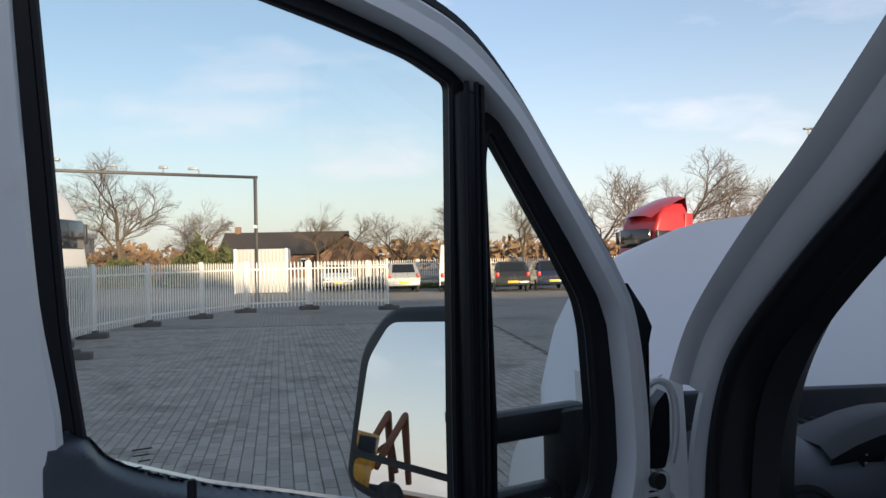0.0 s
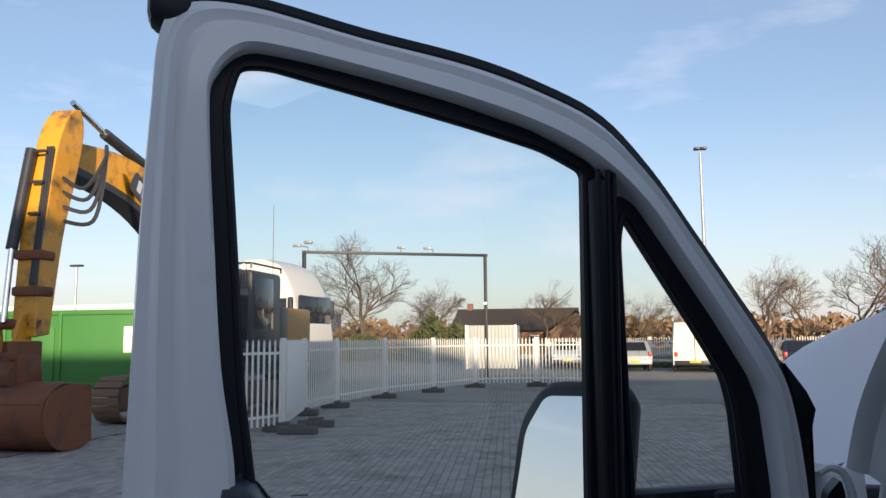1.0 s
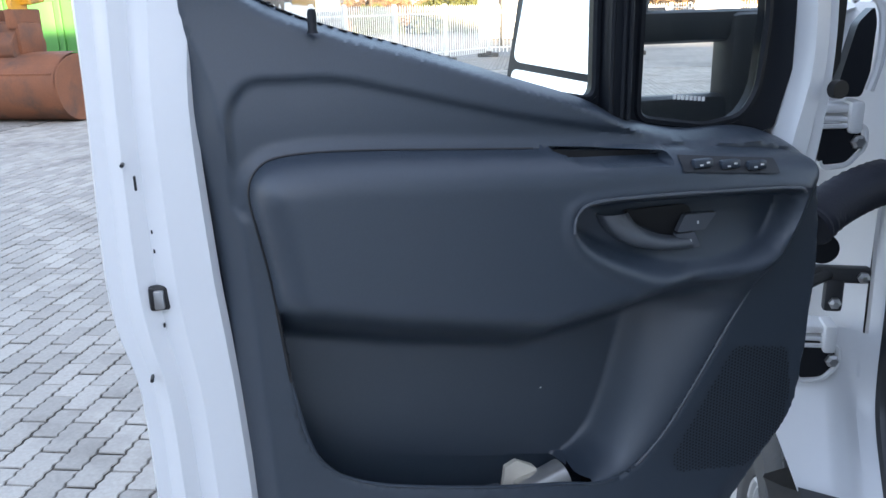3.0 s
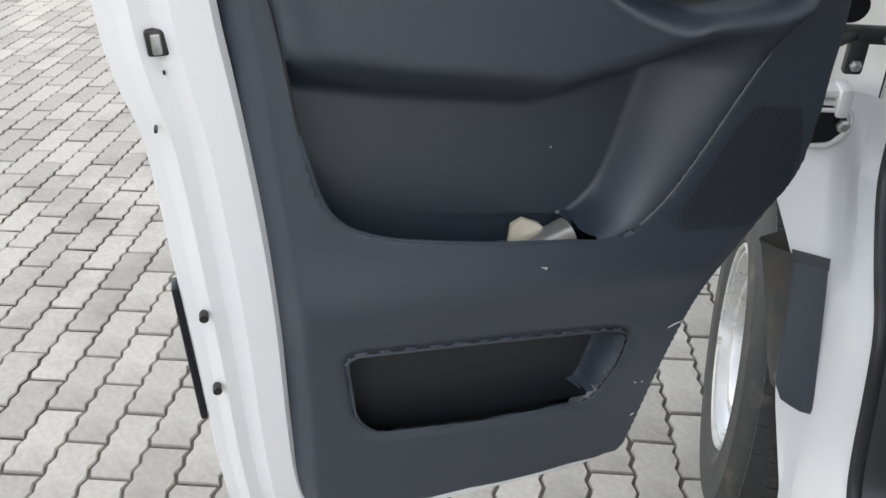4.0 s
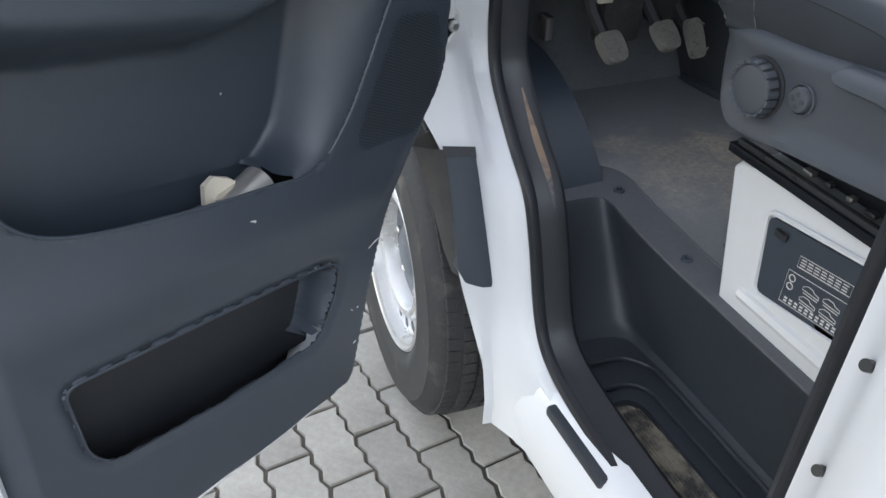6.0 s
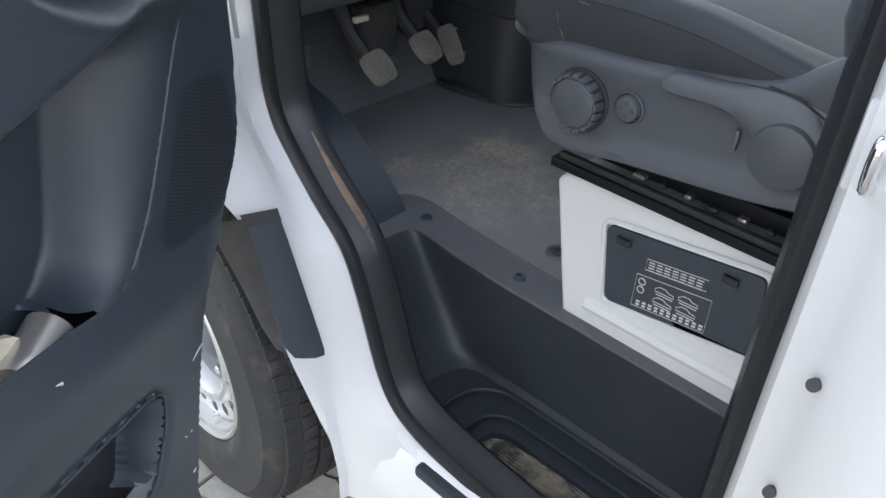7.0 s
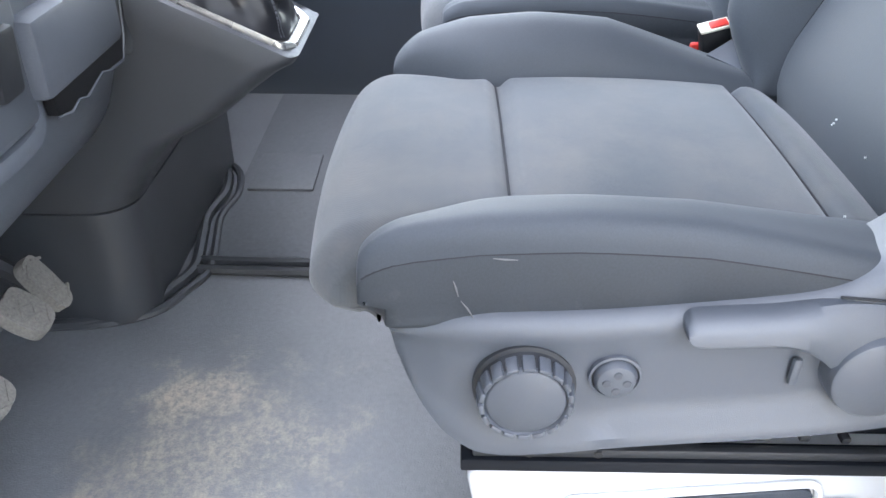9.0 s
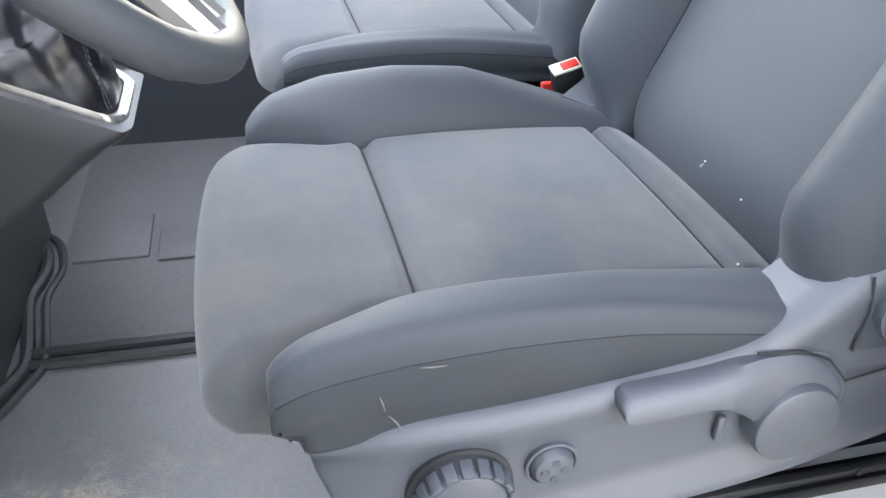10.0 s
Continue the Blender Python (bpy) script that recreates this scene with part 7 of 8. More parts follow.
        G().box((q + .05, Y0 - 5.92 - .09 * k, z0), (.22, .06, .05), .015).make("hose_clamp", DKGREY, e)
    for k in range(3):
        pts = [(sx + .24 * (5.6 - z) / 3.8 + .10 + .05 * k, Y0 - 5.75 - .24 * (5.0 - z) / 1.2 - .05, z) for z in (5.0, 4.4, 3.8, 3.2, 2.6)]
        G().tube(curve(pts, 3), .022, 6).make("hose", DKGREY, e)
    for z in (3.1, 2.5):
        q = sx + .24 * (5.6 - z) / 3.8
        G().box((q + .02, Y0 - 6.05 - .1 * (3.1 - z), z), (.50, .40, .16), .04).make("worn_boss", RUST, e)
    # linkage and bucket
    for s in (-.28, .28):
        G().box((sx + s, Y0 - 6.3, 1.55), (.07, .75, .30), .05, None).make("linkage", RUST, e)
    for s in (-.26, .26):
        G().plate(round_poly([(-.16, 1.30), (.10, 1.25), (.14, 1.75), (.05, 2.12), (-.10, 2.12), (-.22, 1.75)], .06), (), -.035, .035, pose(sx + s, Y0 - 6.32, 0) @ YZ(0)).make("link_plate", YEL, e, "worn yellow link plate", bevel=.01)
        G().cyl((sx + s - .06, Y0 - 6.32, 1.42), (sx + s + .06, Y0 - 6.32, 1.42), .11, n=14).make("link_boss", RUST, e)
    G().plate(round_poly([(-.42, .98), (.34, .98), (.36, 1.22), (.12, 1.50), (-.20, 1.48), (-.44, 1.20)], .07), (), -.30, .30, pose(sx, Y0 - 6.25, 0) @ YZ(0)).make("bucket_ears", RUST, e, bevel=.02)
    G().cyl((sx - .75, Y0 - 6.35, 2.0), (sx + .45, Y0 - 6.2, 1.95), .09).make("link_pin", RUST, e)
    G().box((sx, Y0 - 6.25, 1.25), (.75, .6, .55), .12).make("coupler", RUST, e)
    rows = []
    bw = 1.0
    pr = [(.55, 1.00), (-.05, 1.02), (-.42, .88), (-.56, .60), (-.48, .25), (-.18, .04), (.30, .02), (.60, .10)]
    for s in (-1, 1):
        rows.append([(sx + .15 + s * bw, Y0 - 6.4 + a, b) for a, b in curve(pr, 3)])
    bk = G().loft(rows)
    bk.loft([[(x * 1.0, y + .03, z + .03) for x, y, z in r] for r in rows])
    bk.make("bucket", RUST, e, "rust-brown digging bucket")
    for s in (-1, 1):
        G().plate([(a, b) for a, b in curve(pr, 3)], (), -.03, .03, pose(sx + .15 + s * bw, Y0 - 6.4, 0) @ YZ(0)).make("bucket_cheek", RUST, e, bevel=.01)
    for k in range(3):
        G().box((sx + .15, Y0 - 6.92 + .04 * k, .75 - .14 * k), (1.85, .02, .03), .005).make("wear_strip", RUST, e)


excavator()


def container():
    c = thing("site_cabin", "green steel site cabin with door and window", "container")
    x0, x1, y0, h = -21.6, -15.4, 26.8, 2.75
    G().box(((x0 + x1) / 2, y0 + 1.25, h / 2 + .05), (x1 - x0, 2.5, h), .04).make("cabin_body", GREEN, c)
    for x in (x0 + .08, x1 - .08, x0 + 2.4):
        G().box((x, y0 - .03, h / 2 + .05), (.16, .10, h), .02).make("corner_post", GREEN, c)
    for z in (.12, h):
        G().box(((x0 + x1) / 2, y0 - .02, z), (x1 - x0, .10, .18), .02).make("edge_beam", GREEN, c)
    G().box((x0 + 1.7, y0 - .02, 1.2), (.95, .05, 2.05), .02).make("cabin_door", GREEN, c)
    G().box((x1 - .75, y0 - .015, 1.75), (.95, .04, .95), .02).make("cabin_window", TRUCKW, c)
    G().box((x1 - .75, y0 - .04, 1.75), (.80, .02, .80), .01).make("window_sheet", FENCE_W, c)
    c2 = thing("steel_container", "dark green steel storage container", "container")
    G().box((-27.0, 28.2, 1.38), (9.8, 2.45, 2.75), .04).make("container_body", GREEN, c2)
    for k in range(22):
        G().box((-31.6 + .44 * k, 26.95, 1.38), (.20, .05, 2.4), .02).make("corrugation", GREEN, c2)
    b = thing("white_box", "white corrugated steel box standing in the far yard", "container")
    G().box((-5.65, 45.3, 1.22), (2.7, 2.3, 2.35), .03).make("box_body", BOXG, b)
    for k in range(14):
        G().box((-6.9 + .19 * k, 44.13, 1.22), (.09, .05, 2.2), .015).make("corrugation", BOXG, b)
    for x in (-7.0, -4.3):
        G().box((x, 44.13, 1.22), (.14, .10, 2.4), .02).make("corner_post", TRUCKW, b)


container()


def car(x, y, turn, paint, length, width, height, kind, label):
    c = thing("car", label, "car", "cars in the far yard", m=pose(x, y, 0, 0, 0, turn))
    w, l = width / 2, length / 2
    rows = []
    if kind == "van":
        prof = [(-l, .35, 1.0), (-l, 1.0, 1.0), (-l + .06, height, .90), (l * .35, height, .90), (l * .62, height * .62 + .2, .94), (l * .95, 1.05, .97), (l, .8, .97), (l, .35, .95)]
    else:
        prof = [(-l, .35, .96), (-l - .02, .75, 1.0), (-l + .10, .98, .97), (-l + .55, height, .78), (l * .15, height, .78), (l * .52, .98, .95), (l * .9, .82, .96), (l, .6, .94), (l - .02, .32, .92)]
    body = G()
    n = len(prof)
    rows = [[(s * w * q, a, z) for s in (-1, -.97, -.8, .8, .97, 1)] for a, z, q in prof]
    for r in rows:
        r[0] = (r[0][0], r[0][1], r[0][2] - .02)
        r[5] = (r[5][0], r[5][1], r[5][2] - .02)
    body.loft(rows)
    left = [(r[0][1], r[0][2], r[0][0]) for r in rows]
    for s in (0, 5):
        body.add([r[s] for r in rows] + [(rows[0][s][0], 0, .30)], [tuple(range(n))])
    body.make("car_body", paint, c, angle=30)
    zt = .98 if kind != "van" else 1.25
    # rear glass, side glass, lamps, bumper, plate
    if kind == "van":
        G().box((0, -l - .01, 1.35), (.02, .02, height * .75)).make("door_gap", LABEL_B, c)
    else:
        G().add([(-w * .70, -l + .12, 1.00), (w * .70, -l + .12, 1.00), (w * .62, -l + .49, height - .09), (-w * .62, -l + .49, height - .09)], [(0, 1, 2, 3)], Matrix.Translation((0, -.03, .02))).make("rear_window", CABGLASS, c, fix=False)
        G().add([(-w * .70, l * .50, 1.00), (w * .70, l * .50, 1.00), (w * .64, l * .19, height - .05), (-w * .64, l * .19, height - .05)], [(0, 1, 2, 3)], Matrix.Translation((0, .03, .02))).make("windscreen", CABGLASS, c, fix=False)
    for s in (-1, 1):
        G().box((s * w * .86, -l + .0, .85), (.16, .10, .22), .03).make("tail_lamp", RED, c)
        G().box((s * w * .80, l - .04, .68), (.26, .12, .14), .03).make("head_lamp", CHROME, c)
        if kind != "van":
            G().add([(s * w * .96, -l + .75, 1.0), (s * w * .96, l * .45, 1.0), (s * w * .81, l * .16, height - .07), (s * w * .81, -l + .70, height - .07)], [(0, 1, 2, 3)], Matrix.Translation((s * .02, 0, 0))).make("side_window", CABGLASS, c, fix=False)
        else:
            G().box((s * (w + .01), l * .45, 1.55), (.02, .75, .5), .02).make("side_window", CABGLASS, c)
        for yy in (-l * .62, l * .62):
            wl = G().lathe([(.0, .10), (.18, .10), (.21, .08), (.30, .08), (.32, .05), (.32, -.05)], pose(s * (w - .10), yy, .32, 0, 90 * s), 20).make("car_wheel", TYRE, c)
            G().lathe([(0, .105), (.17, .105), (.19, .095)], pose(s * (w - .10), yy, .32, 0, 90 * s), 16).make("wheel_cover", RIM, wl)
    G().box((0, -l - .03, .45), (width * .94, .08, .22), .03).make("bumper", DKGREY if kind == "van" else paint, c)
    G().box((0, l + .0, .42), (width * .90, .08, .20), .03).make("bumper", DKGREY, c)
    for yy in (-l - .075, l + .045):
        G().box((0, yy, .50), (.50, .015, .11), .004).make("number_plate", PLATE, c)
    return c


PLATE = mat("yellow_plate", (0.70, 0.48, 0.03), 0.5)
SILVER = mat("silver_car_paint", (0.42, 0.44, 0.46), 0.3, metal=.4, var=.05, coat=.5)
BLACKC = mat("dark_car_paint", (0.025, 0.028, 0.032), 0.25, var=.1, coat=.6)
BLUEC = mat("dark_blue_car_paint", (0.015, 0.022, 0.05), 0.25, var=.1, coat=.6)
LBLUE = mat("pale_blue_car_paint", (0.50, 0.58, 0.66), 0.3, metal=.2, var=.05, coat=.5)
car(-1.75, 46.0, 186, LBLUE, 3.9, 1.75, 1.48, "car", "pale silver-blue hatchback parked facing the yard")
car(1.75, 43.0, 3, SILVER, 3.7, 1.68, 1.50, "car", "silver hatchback parked with its back to the yard")
car(4.75, 42.7, -4, TRUCKW, 5.2, 2.0, 2.35, "van", "white panel van parked in the far yard")
car(7.05, 40.4, -3, BLACKC, 3.8, 1.70, 1.47, "car", "black hatchback parked in the far yard")
car(9.2, 41.0, -3, BLUEC, 3.9, 1.72, 1.47, "car", "dark blue hatchback parked in the far yard")


def truck(x, y, turn, paint, label, size=1.0):
    t = thing("truck", label, "truck", m=pose(x, y, 0, 0, 0, turn) @ Matrix.Scale(size, 4))
    rows = []
    for z, y0, y1, w in ((1.05, -1.1, 1.1, 1.22), (1.5, -1.15, 1.1, 1.24), (2.2, -1.05, 1.1, 1.24), (3.0, -.85, 1.1, 1.22), (3.45, -.62, 1.05, 1.18), (3.75, -.35, 1.0, 1.08), (3.95, .1, .95, .95)):
        rows.append([(a, b, z) for a, b in round_poly([(-w, y0), (w, y0), (w, y1), (-w, y1)], .18, 4)])
    G().loft(rows, close_cols=True, cap=True).make("truck_cab", paint, t, angle=45)
    G().box((0, -1.05, 2.40), (2.1, .12, .85), .05, None).make("truck_windscreen", CABGLASS, t)
    for s in (-1, 1):
        G().box((s * 1.235, -.35, 2.35), (.02, .75, .75), .03).make("truck_window", CABGLASS, t)
        G().box((s * 1.42, -.95, 2.45), (.16, .14, .60), .04).make("truck_mirror", DKGREY, t)
        for yy in (-.6, 2.6):
            G().lathe([(0, .14), (.28, .14), (.33, .1), (.48, .14), (.52, .08), (.52, -.14)], pose(s * 1.05, yy, .52, 0, 90 * s), 24).make("truck_wheel", TYRE, t)
    G().box((0, 2.2, .85), (.9, 3.8, .28), .04).make("chassis", DKGREY, t)
    G().box((0, -1.18, 1.05), (2.3, .12, .75), .05).make("grille", DKGREY, t)
    G().box((0, -.05, .78), (2.40, 2.1, .56), .08).make("skirt", DKGREY, t)
    for s in (-1, 1):
        G().box((s * .95, -1.20, .72), (.42, .10, .22), .04).make("truck_lamp", CHROME, t)
        G().box((s * 1.23, 1.0, 2.3), (.05, .45, 2.4), .03).make("side_fairing", paint, t)
    return t


truck(-10.75, 27.4, 84, TRUCKW, "white truck tractor parked behind the fence", 1.13)
truck(-33.0, 4.0, -80, TRUCKW, "white truck tractor standing beside the loader")
def red_truck(x, y, turn):
    """A truck seen over the bonnet, with its sloping roof fairing."""
    t = truck(x, y, turn, REDP, "red truck with sloping roof fairing in the yard")
    rows = []
    for s, zz in ((-1, 0), (-.6, .10), (0, .14), (.6, .10), (1, 0)):
        rows.append([(s * 1.05, -1.0, 3.30 + zz), (s * 1.08, -.3, 3.72 + zz), (s * 1.05, .6, 4.10 + zz), (s * 1.0, 1.05, 4.22 + zz), (s * 1.0, 1.15, 3.6)])
    G().loft(rows).make("roof_fairing", REDP, t, angle=40)
    return t


red_truck(13.2, 36.5, -70)


def wheel_loader():
    w = thing("wheel_loader", "yellow wheel loader standing beside the yard fence", "loader", m=pose(-33.0, -5.0, 0, 0, 0, -35))
    G().box((0, 1.2, 1.5), (1.9, 3.0, 1.1), .15).make("engine_cover", YEL, w)
    G().box((0, -.7, 1.0), (1.2, 2.2, .7), .1).make("front_frame", DKGREY, w)
    cb = G().box((0, .1, 2.6), (1.5, 1.5, 1.5), .15).make("loader_cab", YEL, w)
    G().box((0, .1, 2.75), (1.54, 1.2, .95), .05).make("cab_glass", CABGLASS, cb)
    for s in (-1, 1):
        for yy in (-1.5, 1.4):
            G().lathe([(0, .25), (.40, .25), (.45, .2), (.72, .27), (.78, .18), (.78, -.2)], pose(s * 1.0, yy, .78, 0, 90 * s), 24).make("loader_wheel", TYRE, w)
        G().tube([(s * .5, -.9, 2.0), (s * .5, -2.2, 4.4), (s * .5, -3.3, 1.6)], [.16, .22, .14], 8).make("lift_arm", RUST, w)
    G().tube([(0, -.8, 2.3), (0, -2.2, 3.3), (0, -2.9, 2.0)], .12, 8).make("tilt_lever", RUST, w)
    G().box((0, -3.6, .65), (2.6, .8, 1.0), .1).make("loader_bucket", RUST, w)


wheel_loader()


# ---------------------------------------------------------------- gantry, mast, far fence, house, warehouse
BLKSTEEL = mat("black_steel", (0.018, 0.019, 0.022), 0.5, var=.15)
GALV = mat("galvanised_steel", (0.35, 0.36, 0.37), 0.45, metal=.5, var=.12)
ga = thing("gantry", "black steel camera gantry over the yard entrance", "gantry")
P0, P1 = (-11.85, 32.15), (-4.70, 35.6)
for p in (P0, P1):
    G().box((*p, 2.7), (.14, .14, 5.4), .01).make("gantry_post", BLKSTEEL, ga)
mx, my = (P0[0] + P1[0]) / 2, (P0[1] + P1[1]) / 2
gl, gt = math.hypot(P1[0] - P0[0], P1[1] - P0[1]), math.degrees(math.atan2(P1[1] - P0[1], P1[0] - P0[0]))
G().box((0, 0, 0), (gl + .2, .12, .12), .01, pose(mx, my, 5.34, 0, 0, gt)).make("gantry_beam", BLKSTEEL, ga)
for t, s in ((.30, 1), (.52, 0), (.70, 1), (.02, 2)):
    x, y = P0[0] + (P1[0] - P0[0]) * t, P0[1] + (P1[1] - P0[1]) * t
    if s == 2:
        G().box((x, y, 5.75), (.35, .2, .12), .03, None).make("flood_lamp", GALV, ga)
    G().tube([(x, y, 5.34), (x, y, 5.55), (x - .25 * s, y, 5.65)], .03, 6).make("camera_arm", GALV, ga)
    G().box((x - .25 * s, y, 5.62), (.35, .12, .10), .02).make("gantry_camera", GALV, ga)
G().box((P1[0] + .0, P1[1] - .15, 3.2), (.16, .35, .14), .03).make("gantry_camera", TRUCKW, ga)
lm = thing("lamp_mast", "tall galvanised lamp mast with two floodlights", "lamp mast")
G().tube([(7.28, 56.7, 0), (7.28, 56.7, 14.2)], [.16, .08], 10).make("mast", GALV, lm)
for s in (-1, 1):
    G().box((7.28 + .22 * s, 56.6, 14.45), (.42, .5, .16), .04, None).make("flood_lamp", DKGREY, lm)
for x, y, h in ((-31, 44, 6.3), (34.4, 60, 11.2)):
    l2 = thing("lamp_mast", "slim lamp mast in the distance", "lamp mast")
    G().tube([(x, y, 0), (x, y, h)], .07, 8).make("mast", GALV, l2)
    G().box((x, y, h), (.8, .3, .12), .03).make("flood_lamp", DKGREY, l2)

for i in range(7):
    fence_panel((-3.0 + 3.0 * i, 49.0 - .4 * i), (0.0 + 3.0 * i, 48.6 - .4 * i), height=1.62)
rail = thing("guard_rail", "galvanised guard rail beside the far fence", "guard rail")
G().box((4, 47.6, .60), (22, .05, .28), .02, pose(0, 0, 0)).make("rail_beam", GALV, rail)
for i in range(8):
    G().box((-6 + 2.9 * i, 47.7, .35), (.1, .1, .7), .01).make("rail_post", GALV, rail)

BRICKW = mat("brown_brick", (0.20, 0.12, 0.08), 0.9, var=.15, scale=1, grain=.2, gscale=14)
ROOFT = mat("dark_roof_tile", (0.055, 0.045, 0.04), 0.8, var=.2, scale=1, grain=.2, gscale=8)
h = thing("farmhouse", "low brown brick building with a dark tiled roof", "house")
G().box((-9.0, 88, 1.3), (11.0, 8, 2.6), .05).make("wall", BRICKW, h)
G().loft([[(x, 83.2, 2.45), (x, 88, 4.9), (x, 92.8, 2.45)] for x in (-15.2, -2.0)]).make("roof", ROOFT, h)
G().loft([[(-5.2 - s, y, 2.2), (-2.1, y, 4.4), (1.0 + s, y, 2.2)] for y, s in ((80.5, 0), (88, 0))]).make("roof", ROOFT, h)
G().plate([(-4.8, 0), (.6, 0), (.6, 2.3), (-2.1, 4.15), (-4.8, 2.3)], (), 81, 87, XZ(0)).make("gable_wall", BRICKW, h)
G().box((-13.8, 88, 5.0), (.6, .6, 1.0), .03).make("chimney", BRICKW, h)
for x in (-13, -11, -8.5, -6.5):
    w_ = G().box((x, 83.95, 1.5), (1.0, .1, 1.0), .02).make("window", TRUCKW, h)
    G().box((x, 83.88, 1.5), (.8, .05, .8), .01).make("pane", CABGLASS, w_)
GREYW = mat("grey_cladding", (0.30, 0.31, 0.33), 0.6, var=.1, scale=.5)
shed = thing("far_hall", "grey clad industrial hall in the distance", "building")
G().box((-48, 70, 2.3), (44, 20, 4.6), .1).make("wall", GREYW, shed)
G().box((-48, 70, 4.5), (44.4, 20.4, .5), .1).make("roof_edge", TRUCKW, shed)
for k in range(9):
    G().box((-67 + 5 * k, 59.95, 2.4), (3.0, .1, 1.2), .02).make("window", CABGLASS, shed)
# Unseen hall inferred from the shade on the yard; sized to cast it.
hall = thing("warehouse", "unseen tall plain hall put behind the yard to shade it", "building")
G().box((HALL_X, HALL_Y, HALL_H / 2), (HALL_W, 16, HALL_H), .1).make("wall", GREYW, hall)
G().box((HALL_X, HALL_Y, HALL_H + .1), (HALL_W + .6, 16.6, .3), .05).make("roof", DKGREY, hall)

# ---------------------------------------------------------------- trees and shrubs
BARK = mat("winter_bark", (0.115, 0.085, 0.06), 0.9, var=.25, scale=2, grain=.2)
TWIG = mat("twig_brown", (0.125, 0.095, 0.07), 0.9, var=.2)
LEAF = by_piece(mat("olive_leaf", (0.075, 0.085, 0.022), 0.8, var=.3, scale=1), .35)
DRY = by_piece(mat("dry_brush", (0.22, 0.14, 0.075), 0.9, var=.3, scale=.4), .35)
GRASS = by_piece(mat("verge_grass", (0.10, 0.13, 0.035), 0.9, var=.3, scale=.6), .3)


def bare_tree(height, spread, seed, depth=6):
    rng = random.Random(seed)
    tr, tw = G(), G()

    def limb(p, d, ln, r, lev):
        q = p + d * ln
        mid = p + d * ln * .5 + Vector((rng.gauss(0, .05), rng.gauss(0, .05), 0)) * ln
        tgt = tr if lev < 3 else tw
        tgt.tube([p, mid, q], [r, r * .85, r * .65], 6 if lev < 2 else 3, caps=False)
        if lev >= depth:
            return
        for k in range(4 if lev in (1, 2) else 3):
            a = Vector((rng.gauss(0, 1), rng.gauss(0, 1), rng.gauss(.12, .55))).normalized()
            nd = (d + a * spread * (1.25 if lev < 2 else 1)).normalized()
            nd.z = max(nd.z, -.12)
            limb(q if k == 0 else p + d * ln * rng.uniform(.45, 1.0), nd.normalized(), ln * rng.uniform(.60, .80), r * (.66 if k == 0 else .52), lev + 1)
    limb(Vector((0, 0, 0)), Vector((rng.gauss(0, .04), rng.gauss(0, .04), 1)).normalized(), height * .26, height * .015, 0)
    return tr, tw


def tree_kind(height, spread, seed, depth):
    t = thing("tree", "leafless winter tree with fine brown twigs", "tree", "trees behind the yard")
    tr, tw = bare_tree(height, spread, seed, depth)
    tr.make("trunk", BARK, t, fix=False)
    tw.make("crown", TWIG, t, fix=False)
    return t


kinds = [tree_kind(13.4, .74, 5, 7), tree_kind(13.2, .80, 11, 7), tree_kind(12.8, .70, 23, 7)]
TREES = [  # kind, x, y, scale, turn
    (0, -18.3, 62, 1.0, 20), (1, -21.6, 63, .80, 60), (2, -12.8, 63, .70, 100), (1, -15.0, 66, .60, 200), (2, -4.6, 72, .72, 30), (0, -2.0, 74, .60, 140),
    (1, 2.4, 72, .62, 15), (2, 4.0, 78, .62, 80), (1, 6.1, 62, .70, 170), (0, 8.6, 63, .66, 260), (2, 11.9, 62, .80, 45), (1, 14.6, 62, .72, 300),
    (0, 18.2, 62, .80, 110), (1, 20.9, 60, .88, 10), (0, 24.6, 62, 1.0, 75), (1, 27.9, 62, .88, 220), (2, 30.5, 62, .75, 190), (0, 35.0, 66, .8, 330),
    (1, -24.0, 80, .9, 250), (2, -30.0, 75, .8, 35)]
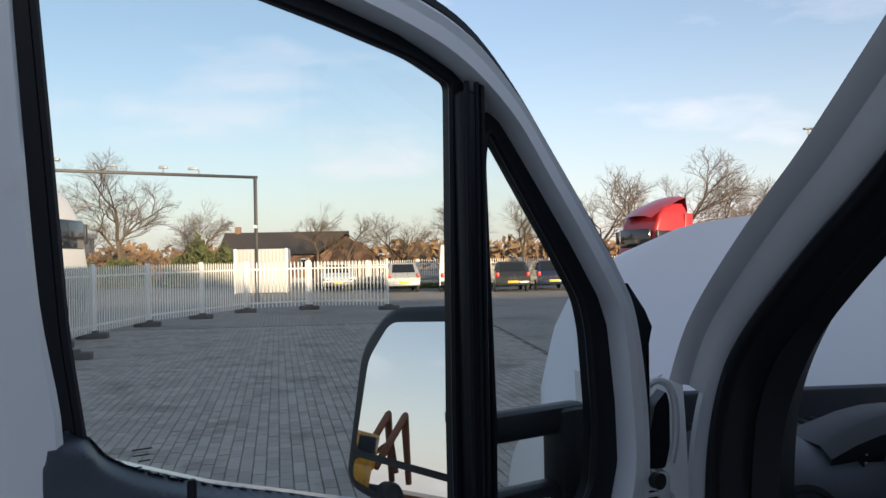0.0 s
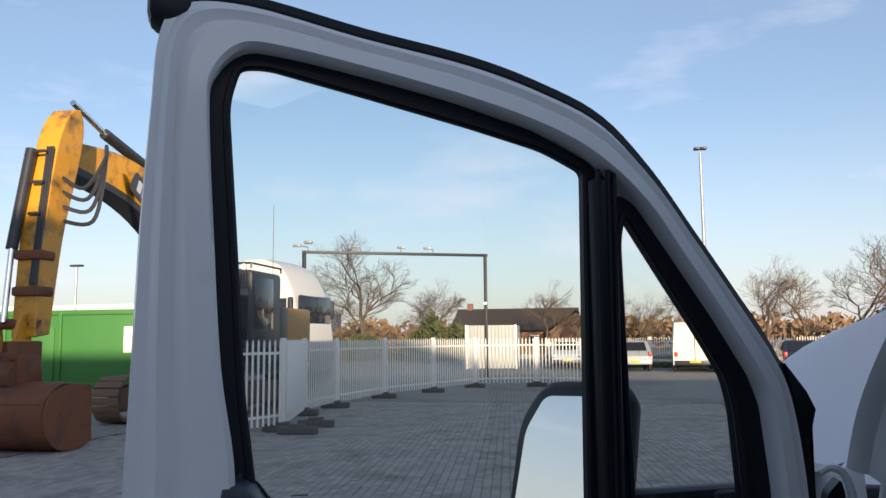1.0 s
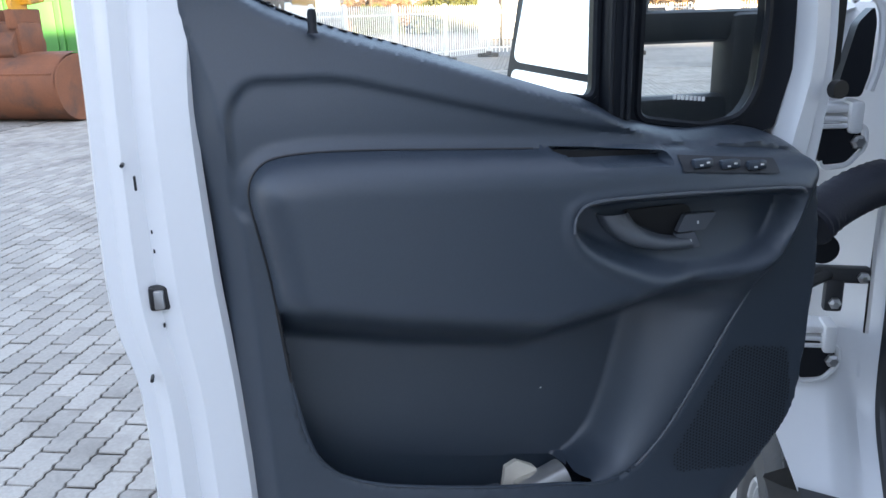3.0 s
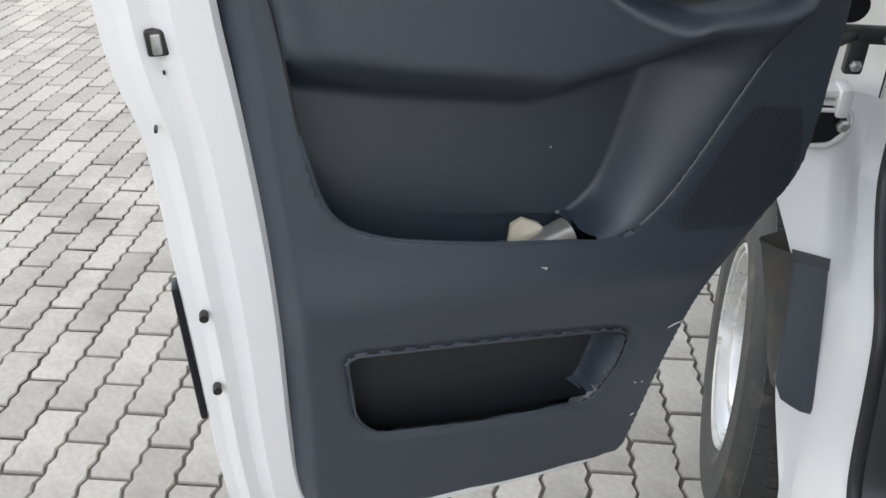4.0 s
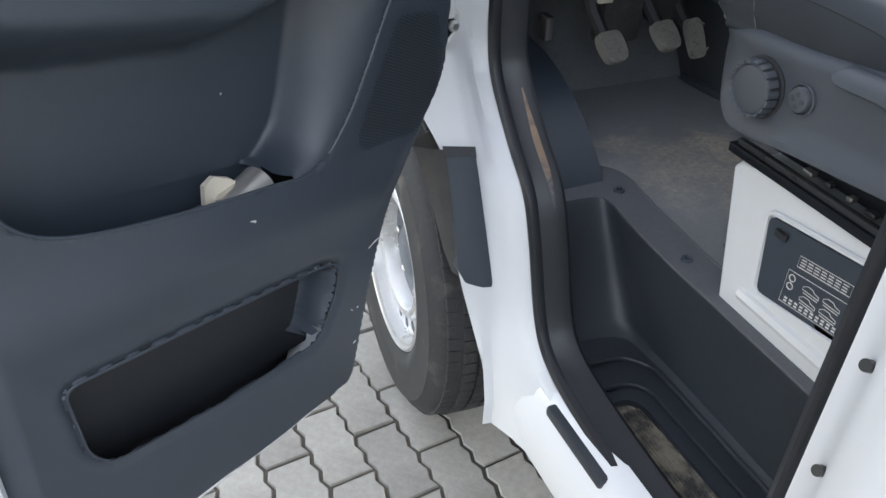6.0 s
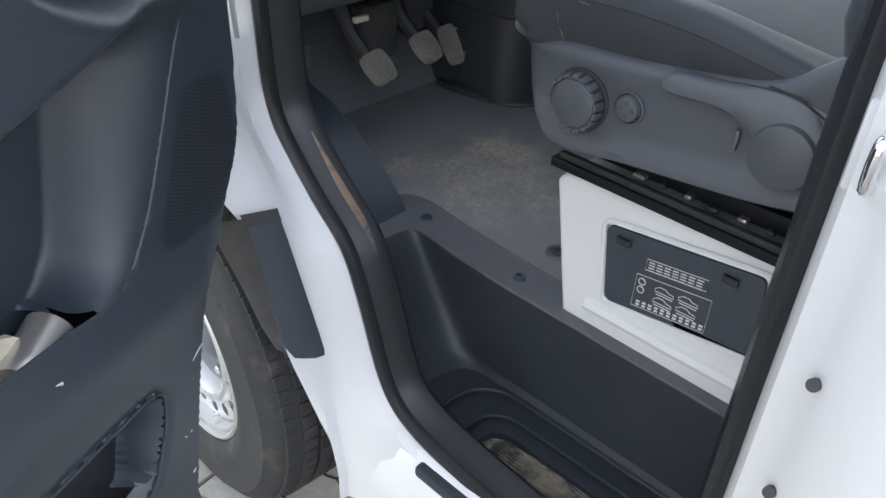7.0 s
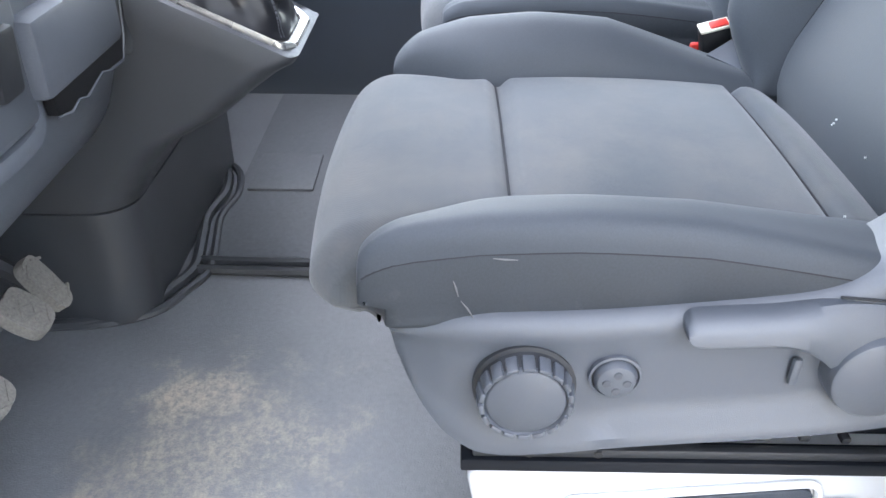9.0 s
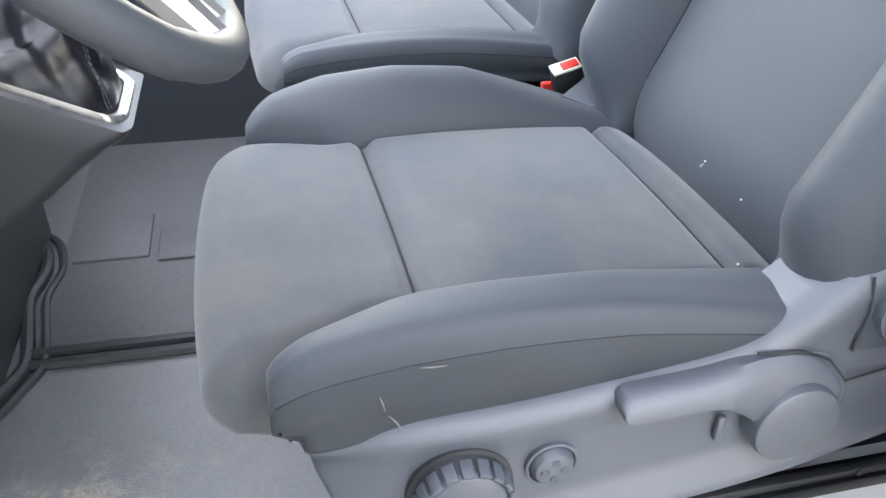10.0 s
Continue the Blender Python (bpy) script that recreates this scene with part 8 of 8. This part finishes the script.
for kd, x, y, s, a in TREES:
    m = pose(x, y, 0, 0, 0, a) @ Matrix.Scale(s, 4)
    copy_thing(kinds[kd], m).scale = (s, s, s)
for t in kinds:
    for o in t.children_recursive:
        bpy.data.objects.remove(o)
    bpy.data.objects.remove(t)


def clump(name, label, category, x, y, rx, ry, hz, n, material, size, seed, flat=0.0):
    rng = random.Random(seed)
    g = G()
    for _ in range(n):
        a, r = rng.uniform(0, 2 * math.pi), math.sqrt(rng.random())
        px, py = rx * r * math.cos(a), ry * r * math.sin(a)
        top = hz * math.sqrt(max(0, 1 - r * r)) * (.75 + .35 * noise.noise((px * .9 + seed, py * .9, 0))) if not flat else hz * (.6 + .5 * noise.noise((px * .25 + seed, py * .3, 1.7)))
        pz = max(.03, top * rng.random() ** .45)
        s = size * rng.uniform(.5, 1.4)
        u = Vector((rng.gauss(0, 1), rng.gauss(0, 1), rng.gauss(.3, 1))).normalized()
        v = u.orthogonal().normalized()
        c = Vector((px, py, pz))
        g.add([c - u * s, c + v * s * .45, c + u * s, c - v * s * .45], [(0, 1, 2, 3)])
    o = g.make(name, material, None, fix=False)
    o.matrix_basis = pose(x, y, 0)
    return tagged(o, label, category, kind="stuff")


clump("shrub", "dense olive green shrub beside the yard", "shrub", -11.3, 58, 2.9, 2.0, 4.2, 2600, LEAF, .22, 1)
clump("shrub", "dark ivy-covered shrub below the trees", "shrub", -18.5, 60, 3.2, 2.0, 2.6, 2200, LEAF, .22, 2)
clump("brushwood", "brown brushwood thicket behind the yard", "brushwood", -24, 66, 16, 4, 3.0, 6000, DRY, .32, 3, flat=1)
clump("brushwood", "far belt of brown winter wood", "brushwood", 10, 112, 110, 10, 5.2, 9000, DRY, .75, 4, flat=1)
clump("grass_verge", "rough green grass verge by the far fence", "grass", 7, 47.2, 10, 1.4, .40, 4000, GRASS, .14, 6, flat=1)
clump("reeds", "pale dry reeds beside the fence", "reeds", -20.0, 52, 3.2, 2.0, 1.9, 1800, DRY, .30, 7, flat=1)
lay_blocks()
